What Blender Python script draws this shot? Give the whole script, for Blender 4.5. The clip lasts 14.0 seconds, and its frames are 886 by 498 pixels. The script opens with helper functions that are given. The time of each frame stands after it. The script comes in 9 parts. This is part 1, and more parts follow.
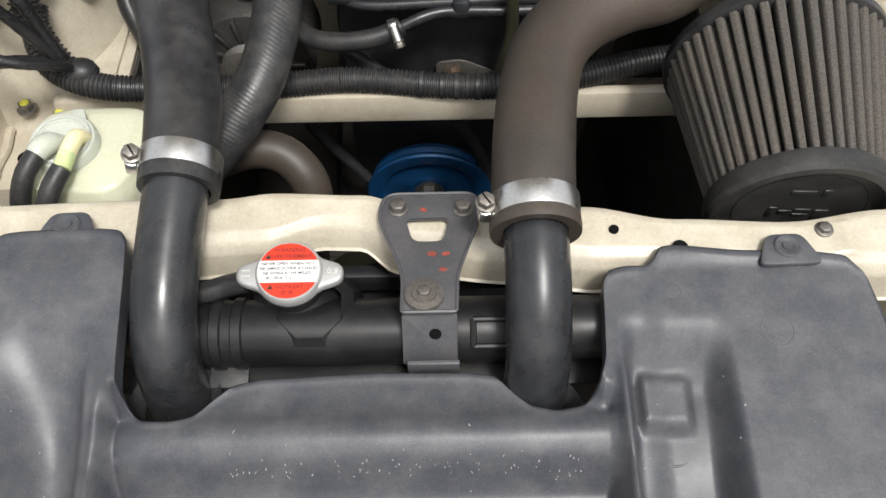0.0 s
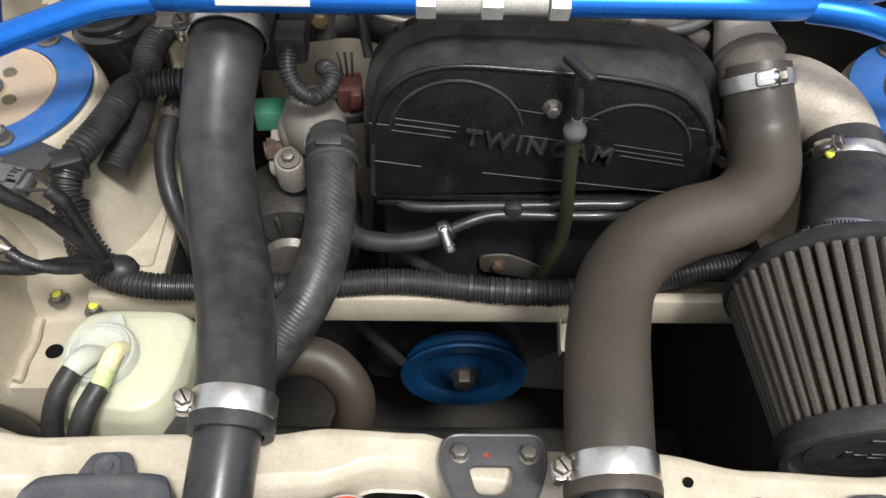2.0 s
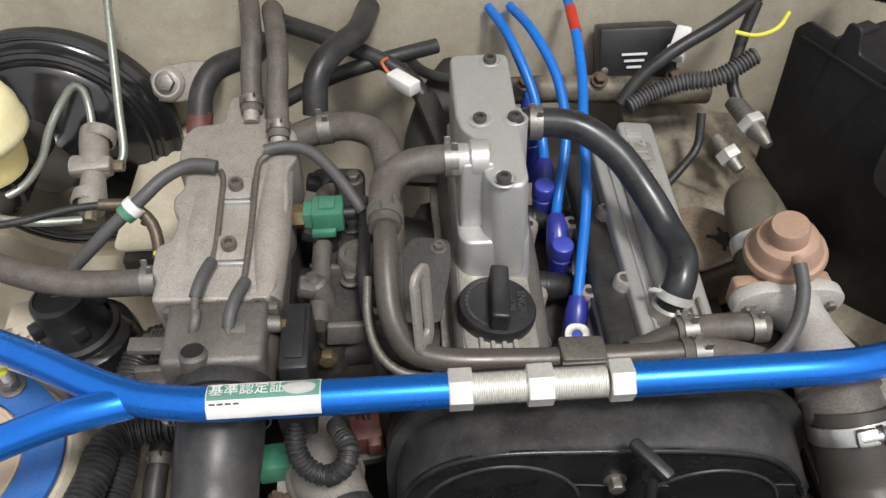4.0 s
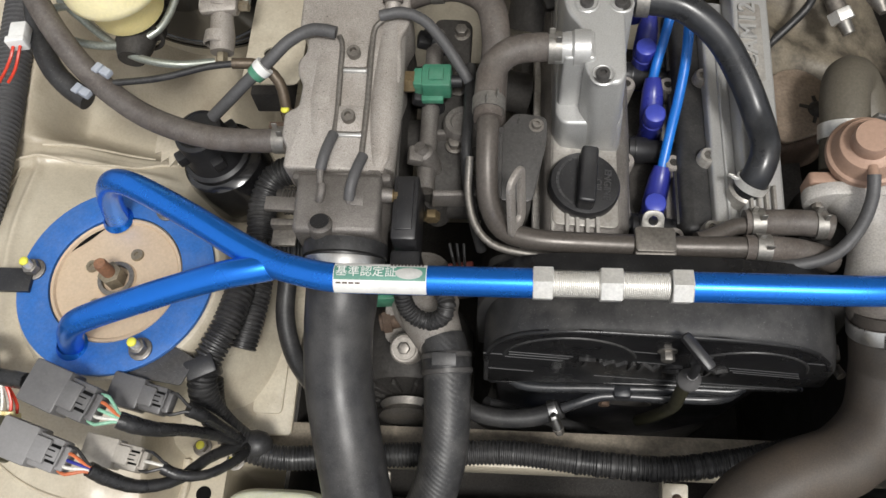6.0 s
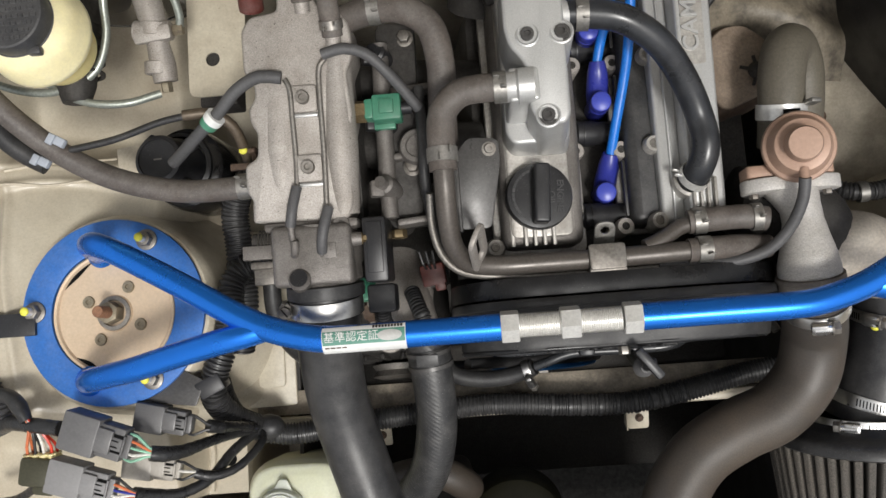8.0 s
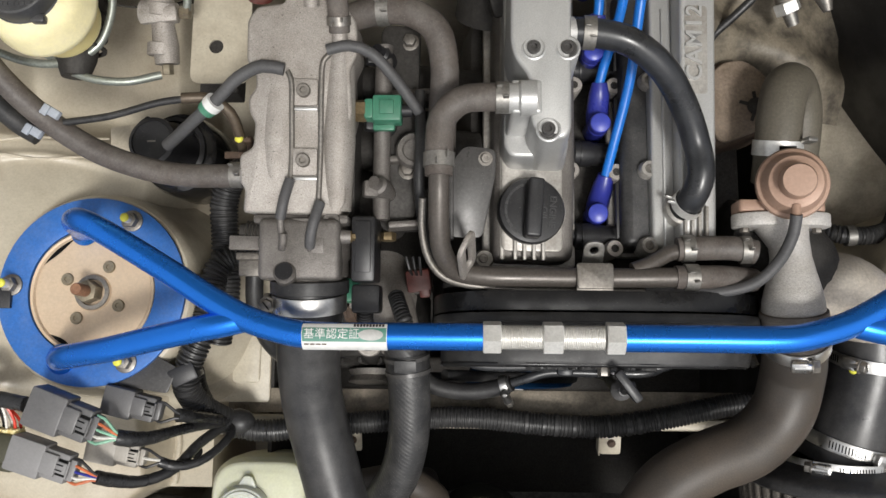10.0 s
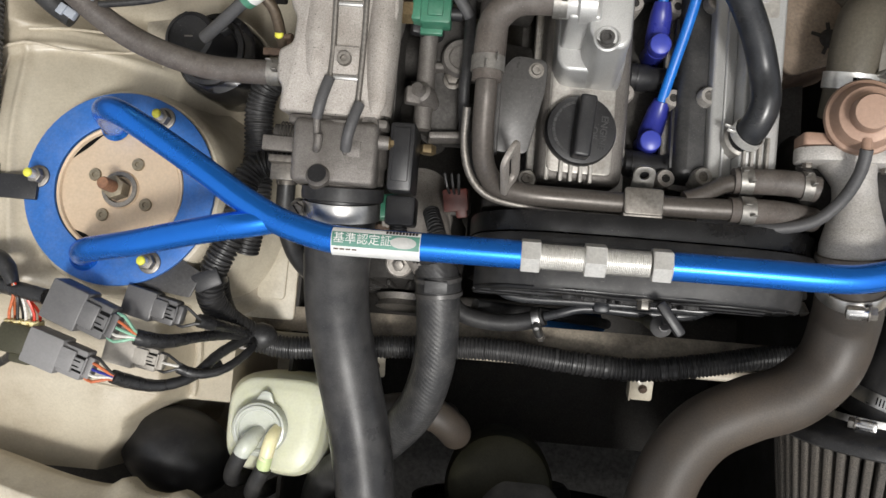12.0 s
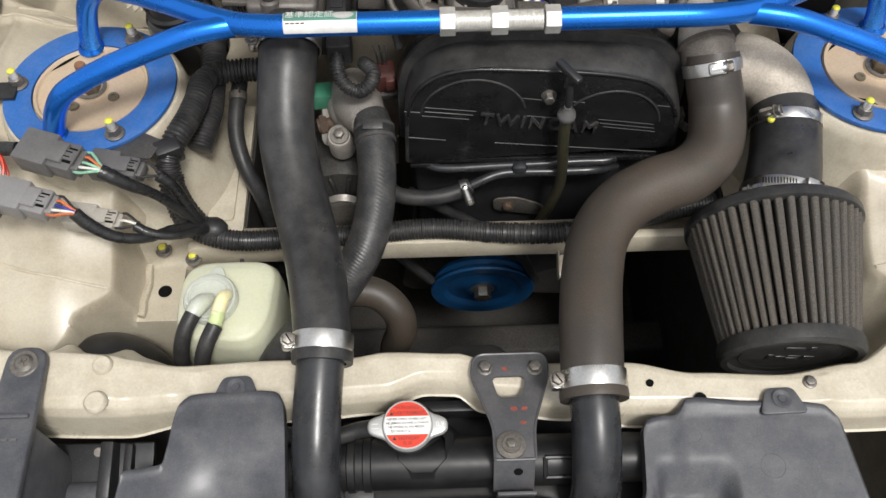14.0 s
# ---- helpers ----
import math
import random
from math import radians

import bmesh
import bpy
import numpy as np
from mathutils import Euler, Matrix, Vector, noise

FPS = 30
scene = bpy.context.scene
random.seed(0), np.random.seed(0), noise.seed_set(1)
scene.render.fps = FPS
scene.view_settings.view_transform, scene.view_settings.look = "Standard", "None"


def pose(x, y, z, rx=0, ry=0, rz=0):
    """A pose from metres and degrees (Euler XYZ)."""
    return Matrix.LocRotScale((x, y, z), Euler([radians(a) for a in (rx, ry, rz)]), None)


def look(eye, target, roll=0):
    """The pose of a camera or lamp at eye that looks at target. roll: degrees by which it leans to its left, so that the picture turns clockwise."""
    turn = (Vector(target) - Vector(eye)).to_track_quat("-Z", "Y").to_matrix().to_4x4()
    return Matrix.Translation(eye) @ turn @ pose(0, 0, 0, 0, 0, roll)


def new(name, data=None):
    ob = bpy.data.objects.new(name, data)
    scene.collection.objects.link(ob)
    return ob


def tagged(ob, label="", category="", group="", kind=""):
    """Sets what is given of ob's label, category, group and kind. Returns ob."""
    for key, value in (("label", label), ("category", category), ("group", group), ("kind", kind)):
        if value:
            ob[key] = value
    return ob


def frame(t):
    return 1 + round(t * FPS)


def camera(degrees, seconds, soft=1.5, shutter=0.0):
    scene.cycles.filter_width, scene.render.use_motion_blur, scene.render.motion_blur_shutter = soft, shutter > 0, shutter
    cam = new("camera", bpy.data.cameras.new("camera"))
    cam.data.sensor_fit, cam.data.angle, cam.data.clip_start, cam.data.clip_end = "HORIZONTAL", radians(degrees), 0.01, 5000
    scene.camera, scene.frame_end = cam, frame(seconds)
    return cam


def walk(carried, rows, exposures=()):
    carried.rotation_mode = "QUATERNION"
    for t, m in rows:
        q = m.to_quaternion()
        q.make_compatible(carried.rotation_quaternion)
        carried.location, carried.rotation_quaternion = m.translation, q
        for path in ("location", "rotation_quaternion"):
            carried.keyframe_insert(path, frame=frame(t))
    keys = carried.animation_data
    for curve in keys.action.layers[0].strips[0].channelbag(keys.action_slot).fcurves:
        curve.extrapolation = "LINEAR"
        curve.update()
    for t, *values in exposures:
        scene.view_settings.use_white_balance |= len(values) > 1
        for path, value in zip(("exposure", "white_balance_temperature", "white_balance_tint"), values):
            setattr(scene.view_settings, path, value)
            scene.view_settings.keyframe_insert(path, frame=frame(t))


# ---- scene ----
cam = camera(55.0, 14.0)
PATH = [
    (0, (-0.0052, 0.0808, 1.3843), (-0.0005, 0.6564, 0.5666), -0.71),
    (0.5, (-0.0066, 0.0710, 1.3792), (-0.0045, 0.6265, 0.5477), -1.03),
    (1, (-0.0060, 0.0727, 1.3782), (-0.0057, 0.6329, 0.5498), -0.79),
    (1.5, (-0.0186, 0.0958, 1.3887), (-0.0177, 0.6916, 0.5856), -0.05),
    (2, (-0.0551, 0.1758, 1.4234), (-0.0355, 0.8347, 0.6715), 1.85),
    (2.5, (-0.0886, 0.2442, 1.4440), (-0.0468, 0.9695, 0.7568), 1.76),
    (3, (-0.0971, 0.3013, 1.4707), (-0.0352, 1.0332, 0.7921), 0.36),
    (3.2, (-0.0887, 0.3262, 1.4786), (-0.0300, 1.0591, 0.8008), 0.26),
    (5.3, (-0.0706, 0.4646, 1.5524), (-0.1351, 1.0623, 0.7533), -7.85),
    (5.5, (-0.0688, 0.4664, 1.5722), (-0.1494, 1.0385, 0.7559), -8.63),
    (6, (-0.0748, 0.4719, 1.6355), (-0.1622, 0.8895, 0.7311), -9.49),
    (6.5, (-0.0749, 0.5107, 1.6840), (-0.1739, 0.7228, 0.7118), -21.72),
    (7, (-0.0644, 0.5958, 1.7328), (-0.1144, 0.7035, 0.7399), -20.96),
    (7.5, (-0.0695, 0.6614, 1.7295), (-0.1137, 0.7018, 0.7313), -47.69),
    (8, (-0.0658, 0.6809, 1.7494), (-0.1234, 0.8047, 0.7588), -29.35),
    (8.2, (-0.0626, 0.6873, 1.7566), (-0.1092, 0.8363, 0.7688), -22.58),
    (10.3, (-0.0730, 0.6693, 1.7441), (-0.1082, 0.8156, 0.7555), -12.75),
    (10.5, (-0.0733, 0.6701, 1.7471), (-0.1072, 0.8217, 0.7592), -11.88),
    (11, (-0.0692, 0.6684, 1.7364), (-0.0945, 0.8089, 0.7466), -9.63),
    (11.5, (-0.0782, 0.6548, 1.7349), (-0.1255, 0.7559, 0.7412), -22.94),
    (12, (-0.0775, 0.6334, 1.7064), (-0.1472, 0.7390, 0.7145), -28.76),
    (12.5, (-0.0926, 0.6181, 1.7064), (-0.1483, 0.8325, 0.7312), -8.46),
    (13, (-0.0741, 0.4943, 1.6525), (-0.0686, 0.8020, 0.7010), 4.72),
    (13.5, (-0.0685, 0.2938, 1.6242), (-0.0507, 0.7487, 0.7338), 2.56),
    (14, (-0.0733, 0.1248, 1.6239), (-0.0646, 0.6569, 0.7772), -0.82),
]
EXPOSURES = [(0.0, 0.46), (1.5, 0.50), (3.0, 0.44), (5.5, 0.14), (6.5, 0.14), (8.0, 0.09), (12.5, 0.13), (13.0, 0.34), (13.5, 0.52), (14.0, 0.20)]
walk(cam, [(t, look(eye, target, roll)) for t, eye, target, roll in PATH], EXPOSURES)

# Daylight: bright, thinly veiled sky and one soft sun.
world = bpy.data.worlds.new("sky")
scene.world = world
world.use_nodes = True
wn = world.node_tree
sky = wn.nodes.new("ShaderNodeTexSky")
sky.sky_type = "NISHITA"
sky.sun_disc = False
SUN_EL, SUN_AZ = radians(62), radians(155)
sky.sun_elevation, sky.sun_rotation = SUN_EL, SUN_AZ
sky.air_density, sky.dust_density, sky.ozone_density = 1.0, 6.0, 1.0
veil = wn.nodes.new("ShaderNodeHueSaturation")
veil.inputs["Saturation"].default_value = 0.25
wn.links.new(sky.outputs[0], veil.inputs["Color"])
haze = wn.nodes.new("ShaderNodeMix")
haze.data_type = "RGBA"
haze.inputs[0].default_value = 0.5
haze.inputs[7].default_value = (4.55, 4.6, 4.65, 1)
wn.links.new(veil.outputs[0], haze.inputs[6])
wn.links.new(haze.outputs[2], wn.nodes["Background"].inputs[0])
wn.nodes["Background"].inputs[1].default_value = 0.15
sun = new("sun", bpy.data.lights.new("sun", "SUN"))
sun.data.energy, sun.data.angle, sun.data.color = 2.15, radians(10), (1.0, 0.98, 0.94)
away = Vector((math.sin(SUN_AZ) * math.cos(SUN_EL), math.cos(SUN_AZ) * math.cos(SUN_EL), math.sin(SUN_EL)))
sun.matrix_world = look((0, 0, 3), Vector((0, 0, 3)) - away)


# ---- materials ----
def mat(name, col, rough=0.5, metal=0.0, col2=None, scale=22.0, mix=0.5, fine=0.25, fscale=420.0, dust=0.0, dustcol=(0.45, 0.43, 0.4),
        bump=0.0, bscale=600.0, spec=0.5, coat=0.0, trans=0.0, sub=0.0, film=0.0, vary=0.12, weave=0.0, dscale=1300.0):
    """A surface with broad stains, fine grain, dust specks, a film of dust and small relief, all in metres."""
    m = bpy.data.materials.new(name)
    m.use_nodes = True
    nt = m.node_tree
    n, l = nt.nodes, nt.links
    b = n["Principled BSDF"]
    tc = n.new("ShaderNodeTexCoord")
    geo = n.new("ShaderNodeObjectInfo")
    add = n.new("ShaderNodeVectorMath")
    add.operation = "ADD"
    l.new(tc.outputs["Object"], add.inputs[0])
    l.new(geo.outputs["Random"], add.inputs[1])

    def noise_tex(s, detail=4.0, rough_=0.6):
        t = n.new("ShaderNodeTexNoise")
        t.inputs["Scale"].default_value, t.inputs["Detail"].default_value, t.inputs["Roughness"].default_value = s, detail, rough_
        l.new(add.outputs[0], t.inputs["Vector"])
        return t.outputs["Fac"]

    def ramp(src, lo, hi):
        r = n.new("ShaderNodeMapRange")
        r.inputs["From Min"].default_value, r.inputs["From Max"].default_value = lo, hi
        l.new(src, r.inputs["Value"])
        return r.outputs[0]

    def blend(kind, fac, a, c):
        x = n.new("ShaderNodeMix")
        x.data_type, x.blend_type = "RGBA", kind
        for sock, v in ((x.inputs[0], fac), (x.inputs[6], a), (x.inputs[7], c)):
            if hasattr(v, "links"):
                l.new(v, sock)
            else:
                sock.default_value = (*v, 1) if isinstance(v, tuple) else v
        return x.outputs[2]

    def times(src, k):
        x = n.new("ShaderNodeMath")
        x.operation = "MULTIPLY"
        l.new(src, x.inputs[0])
        x.inputs[1].default_value = k
        return x.outputs[0]

    broad, grain = noise_tex(scale, 5.0, 0.65), noise_tex(fscale, 3.0, 0.6)
    c2 = col2 or tuple(0.6 * v for v in col)
    c = blend("MIX", times(ramp(broad, 0.4, 0.68), mix), col, c2)
    g = n.new("ShaderNodeMapRange")
    g.inputs["From Min"].default_value, g.inputs["From Max"].default_value = 0.3, 0.7
    g.inputs["To Min"].default_value, g.inputs["To Max"].default_value = 1.0 - fine, 1.0 + fine * 0.6
    l.new(grain, g.inputs["Value"])
    c = blend("MULTIPLY", 1.0, c, g.outputs[0])
    if film:
        c = blend("MIX", times(ramp(noise_tex(scale * 2.3, 6.0, 0.7), 0.42, 0.75), film), c, dustcol)
    if dust:
        c = blend("MIX", times(ramp(noise_tex(dscale, 1.0, 0.5), 0.70, 0.76), dust), c, dustcol)
    l.new(c, b.inputs["Base Color"])
    r = n.new("ShaderNodeMapRange")
    r.inputs["From Min"].default_value, r.inputs["From Max"].default_value = 0.3, 0.7
    r.inputs["To Min"].default_value, r.inputs["To Max"].default_value = max(0.02, rough - vary), min(1.0, rough + vary)
    l.new(broad, r.inputs["Value"])
    l.new(r.outputs[0], b.inputs["Roughness"])
    b.inputs["Metallic"].default_value = metal
    b.inputs["Specular IOR Level"].default_value = spec
    b.inputs["Coat Weight"].default_value = coat
    b.inputs["Coat Roughness"].default_value = 0.12
    if trans:
        b.inputs["Transmission Weight"].default_value = trans
    if sub:
        b.inputs["Subsurface Weight"].default_value, b.inputs["Subsurface Scale"].default_value = sub, 0.012
        b.inputs["Subsurface Radius"].default_value = (1, 1, 0.7)
    if bump:
        bu = n.new("ShaderNodeBump")
        bu.inputs["Strength"].default_value, bu.inputs["Distance"].default_value = bump, 0.0006
        l.new(noise_tex(bscale, 3.0, 0.6), bu.inputs["Height"])
        l.new(bu.outputs[0], b.inputs["Normal"])
        if weave:
            wv = n.new("ShaderNodeTexWave")
            wv.bands_direction = "DIAGONAL"
            wv.inputs["Scale"].default_value, wv.inputs["Distortion"].default_value = weave, 1.5
            l.new(add.outputs[0], wv.inputs["Vector"])
            b2 = n.new("ShaderNodeBump")
            b2.inputs["Strength"].default_value, b2.inputs["Distance"].default_value = 0.2, 0.0005
            l.new(wv.outputs["Fac"], b2.inputs["Height"])
            l.new(bu.outputs[0], b2.inputs["Normal"])
            l.new(b2.outputs[0], b.inputs["Normal"])
    return m


CREAM = mat("cream_paint", (0.575, 0.525, 0.42), 0.36, col2=(0.44, 0.385, 0.295), mix=0.6, fine=0.09, dust=0.35, dustcol=(0.22, 0.16, 0.10), dscale=520, film=0.30, coat=0.2)
CREAM_DULL = mat("cream_paint_dull", (0.56, 0.50, 0.39), 0.55, col2=(0.36, 0.31, 0.24), mix=0.6, fine=0.12, dust=0.3, dustcol=(0.2, 0.17, 0.13), film=0.25)
CREAM_STAINED = mat("stained_cream_paint", (0.56, 0.505, 0.405), 0.5, col2=(0.24, 0.20, 0.15), scale=13, mix=0.75, fine=0.12, dust=0.35, dustcol=(0.12, 0.095, 0.07), film=0.5)
RUBBER = mat("black_rubber", (0.022, 0.022, 0.023), 0.42, col2=(0.034, 0.033, 0.033), fine=0.35, dust=0.22, film=0.06, bump=0.15, bscale=900, spec=0.4)
HOSEBLACK = mat("satin_black_hose", (0.020, 0.020, 0.0215), 0.36, col2=(0.042, 0.040, 0.039), scale=12, fine=0.35, dust=0.12, film=0.1, bump=0.2, bscale=900, spec=0.5, fscale=800)
RUBBER_BROWN = mat("weathered_brown_rubber", (0.041, 0.0365, 0.033), 0.5, col2=(0.080, 0.062, 0.046), scale=5, mix=0.8, fine=0.32, dust=0.15, film=0.14, bump=0.2, fscale=800, dustcol=(0.17, 0.105, 0.05))
RUBBER_GREY = mat("aged_grey_rubber", (0.078, 0.066, 0.059), 0.6, col2=(0.115, 0.092, 0.075), fine=0.25, dust=0.3, film=0.15, bump=0.2)
VACUUM = mat("grey_vacuum_hose", (0.078, 0.077, 0.079), 0.55, fine=0.15, dust=0.15)
PIPE = mat("satin_black_pipe", (0.016, 0.017, 0.019), 0.3, col2=(0.030, 0.033, 0.040), fine=0.15, dust=0.15, film=0.05, bump=0.05, metal=0.0)
PLASTIC = mat("dusty_black_plastic", (0.052, 0.0545, 0.065), 0.46, col2=(0.080, 0.0815, 0.089), scale=16, mix=0.8, fine=0.2, dust=0.2, dustcol=(0.5, 0.49, 0.47), film=0.1, bump=0.12, bscale=1500, fscale=700)
PLASTIC_CLEAN = mat("black_plastic", (0.016, 0.016, 0.018), 0.4, fine=0.15, dust=0.25, film=0.03, bump=0.1, bscale=1500)
COVERBLACK = mat("timing_cover_black", (0.008, 0.008, 0.009), 0.3, col2=(0.013, 0.013, 0.014), fine=0.2, dust=0.2, film=0.02, bump=0.12, bscale=1200, spec=0.38)
# Cover black made lighter for settled dust and for light caught on edges.
COVERDUSTLIT = mat("dusty_skylit_black_plastic", (0.018, 0.018, 0.019), 0.46, col2=(0.030, 0.029, 0.029), scale=18, mix=0.7, fine=0.2, dust=0.3, film=0.08, bump=0.12, bscale=1200, spec=0.45)
BLACKPAINT = mat("black_enamel", (0.010, 0.010, 0.011), 0.16, fine=0.1, dust=0.3, film=0.05, coat=0.5, dustcol=(0.22, 0.21, 0.2), vary=0.05)
STEEL = mat("bright_steel", (0.72, 0.71, 0.69), 0.32, 1.0, col2=(0.55, 0.54, 0.52), fine=0.1)
THREAD = mat("zinc_steel", (0.80, 0.79, 0.76), 0.38, 0.55, col2=(0.52, 0.5, 0.46), fine=0.12)
DULLSTEEL = mat("dull_steel", (0.25, 0.235, 0.215), 0.5, 0.8, col2=(0.17, 0.145, 0.12), fine=0.25, dust=0.2)
RUSTY = mat("rusty_steel", (0.10, 0.068, 0.050), 0.75, 0.3, col2=(0.15, 0.098, 0.066), fine=0.3)
CAST = mat("cast_aluminium", (0.40, 0.37, 0.34), 0.52, 0.35, col2=(0.27, 0.24, 0.21), scale=26, mix=0.7, fine=0.28, fscale=900, dust=0.85, dustcol=(0.09, 0.08, 0.07), dscale=620, bump=0.6, bscale=1000, film=0.12)
# Grimy alloy, its base darkened further for the shade between engine parts.
CAST_GRIMY_SHADED = mat("grimy_shaded_cast_aluminium", (0.060, 0.056, 0.052), 0.62, 0.45, col2=(0.028, 0.025, 0.022), scale=30, mix=0.8, fine=0.3, bump=0.6, bscale=900)
SILVER = mat("silver_painted_cover", (0.52, 0.52, 0.51), 0.4, 0.5, col2=(0.43, 0.42, 0.405), mix=0.6, fine=0.16, fscale=1200, dust=0.12, dustcol=(0.2, 0.18, 0.15), bump=0.08)
COVERGREY = mat("bare_cam_cover", (0.43, 0.41, 0.38), 0.42, 0.35, col2=(0.17, 0.15, 0.125), scale=30, mix=0.8, fine=0.2, dust=0.2, dustcol=(0.15, 0.12, 0.1), bump=0.2)
TANCAST = mat("heat_stained_alloy", (0.58, 0.525, 0.45), 0.6, 0.4, col2=(0.38, 0.32, 0.26), mix=0.6, fine=0.2, dust=0.3, bump=0.4, film=0.1)
ANODISED = mat("blue_anodised_tube", (0.020, 0.20, 0.78), 0.27, 0.75, col2=(0.014, 0.15, 0.62), fine=0.05, dust=0.2, dustcol=(0.3, 0.4, 0.6), bump=0.03, vary=0.06)
BLUEPLATE = mat("blue_coated_plate", (0.028, 0.145, 0.47), 0.5, 0.2, col2=(0.04, 0.14, 0.40), fine=0.15, dust=0.35, film=0.15, dustcol=(0.35, 0.36, 0.4))
BLUEPULLEY = mat("blue_pulley", (0.006, 0.070, 0.20), 0.4, 0.3, fine=0.15, film=0.2, dustcol=(0.05, 0.05, 0.05))
TAN = mat("yellow_zinc_plate", (0.64, 0.50, 0.355), 0.5, 0.35, col2=(0.55, 0.415, 0.285), fine=0.08, dust=0.15, film=0.08)
BROWN = mat("brown_zinc_valve", (0.38, 0.25, 0.185), 0.5, 0.15, col2=(0.31, 0.195, 0.14), fine=0.1, dust=0.2)
RED = mat("red_label", (0.62, 0.045, 0.02), 0.35, fine=0.05)
WHITE = mat("white_label", (0.78, 0.78, 0.76), 0.4, fine=0.04)
WORNRED = mat("worn_red_paint", (0.34, 0.070, 0.045), 0.6, col2=(0.16, 0.05, 0.04), scale=300, mix=0.8, fine=0.3)
INKRED = mat("dark_red_print", (0.24, 0.022, 0.016), 0.45, fine=0.05)
TAPE = mat("wrinkled_black_tape", (0.014, 0.014, 0.015), 0.3, col2=(0.024, 0.024, 0.024), fine=0.2, dust=0.15, film=0.04, bump=1.0, bscale=260, spec=0.5)
WINGCREAM = mat("soiled_cream_paint", (0.53, 0.48, 0.38), 0.42, col2=(0.37, 0.31, 0.225), scale=8, mix=0.8, fine=0.10, dust=0.3, dustcol=(0.16, 0.12, 0.08), dscale=420, film=0.25, coat=0.1)
INK = mat("black_ink", (0.03, 0.02, 0.02), 0.5, fine=0.05)
REDPLUG = mat("red_connector_plastic", (0.11, 0.020, 0.014), 0.5, fine=0.2, film=0.15)
GREEN = mat("green_sensor_plastic", (0.05, 0.21, 0.13), 0.38, fine=0.1, film=0.12)
GREENDK = mat("decal_green", (0.10, 0.26, 0.20), 0.4, fine=0.08)
LEAD = mat("blue_silicone_lead", (0.010, 0.17, 0.64), 0.32, fine=0.06)
BOOT = mat("deep_blue_boot", (0.028, 0.036, 0.27), 0.34, fine=0.08)
BOTTLE = mat("milky_plastic", (0.66, 0.67, 0.52), 0.38, col2=(0.62, 0.62, 0.42), scale=9, fine=0.06, sub=0.6, film=0.14, dustcol=(0.35, 0.33, 0.26))
BOTTLECAP = mat("clear_cap", (0.56, 0.585, 0.51), 0.3, fine=0.05, sub=0.4, film=0.1)
YELLOWPOT = mat("aged_yellow_plastic", (0.93, 0.79, 0.38), 0.35, col2=(0.88, 0.72, 0.28), scale=12, sub=0.3, fine=0.05)
CREAMPOT = mat("ivory_plastic", (0.93, 0.84, 0.52), 0.35, sub=0.5, fine=0.05)
CONGREY = mat("grey_connector_plastic", (0.115, 0.112, 0.112), 0.42, fine=0.1, dust=0.15, film=0.08)
CONLIGHT = mat("pale_connector_plastic", (0.50, 0.50, 0.48), 0.45, fine=0.1, dust=0.2, film=0.1)
YELLOWMARK = mat("yellow_paint_mark", (0.75, 0.72, 0.08), 0.5, fine=0.05)
WIREGREEN = mat("green_wire", (0.25, 0.5, 0.35), 0.45)
WIREORANGE = mat("orange_wire", (0.6, 0.16, 0.06), 0.45)
WIREWHITE = mat("white_wire", (0.7, 0.68, 0.62), 0.45)
COOLANT = mat("green_coolant_nozzle", (0.62, 0.72, 0.36), 0.35, sub=0.4, fine=0.05)
FILTER = mat("grey_filter_gauze", (0.082, 0.074, 0.065), 0.85, col2=(0.130, 0.110, 0.088), scale=18, fine=0.6, fscale=900, bump=1.0, bscale=900, dust=0.2)
CAPRUBBER = mat("greyed_rubber", (0.022, 0.022, 0.022), 0.55, col2=(0.032, 0.031, 0.030), scale=20, fine=0.2, dust=0.2, film=0.08, bump=0.2)
HOLE = mat("unlit_hollow", (0.006, 0.006, 0.006), 0.8, fine=0.2, spec=0.1)
# Near black for grimy parts and for shaded gaps, lifted a little for haze.
DARK = mat("black_for_grime_and_shade", (0.042, 0.039, 0.036), 0.65, col2=(0.058, 0.051, 0.045), fine=0.4, dust=0.25, film=0.03, spec=0.25)
CAPPLASTIC = mat("greyed_black_plastic", (0.045, 0.045, 0.047), 0.45, fine=0.15, dust=0.2, film=0.1)
RADIATOR = mat("radiator_tank_plastic", (0.009, 0.009, 0.010), 0.42, col2=(0.022, 0.021, 0.02), fine=0.2, dust=0.12, film=0.02, dustcol=(0.3, 0.28, 0.26), spec=0.35)
BRACKET = mat("grey_painted_bracket", (0.075, 0.077, 0.084), 0.45, fine=0.15, dust=0.3, film=0.1, dustcol=(0.4, 0.3, 0.26))
LINE = mat("brake_pipe", (0.36, 0.385, 0.345), 0.4, 0.6, fine=0.2)
BRASS = mat("tarnished_brass", (0.24, 0.18, 0.10), 0.45, 0.7, fine=0.25)
OLIVE = mat("olive_dipstick_tube", (0.055, 0.052, 0.03), 0.5, 0.2, fine=0.2)
ASPHALT = mat("asphalt", (0.055, 0.053, 0.05), 0.9, col2=(0.075, 0.07, 0.065), scale=1.2, fine=0.5, fscale=120, bump=1.0, bscale=150)


# ---- shapes ----
def thing(name, at, label, category, group="", kind=""):
    ob = new(name)
    ob.empty_display_size = 0.02
    ob.matrix_world = Matrix.Translation(at)
    return tagged(ob, label, category, group, kind)


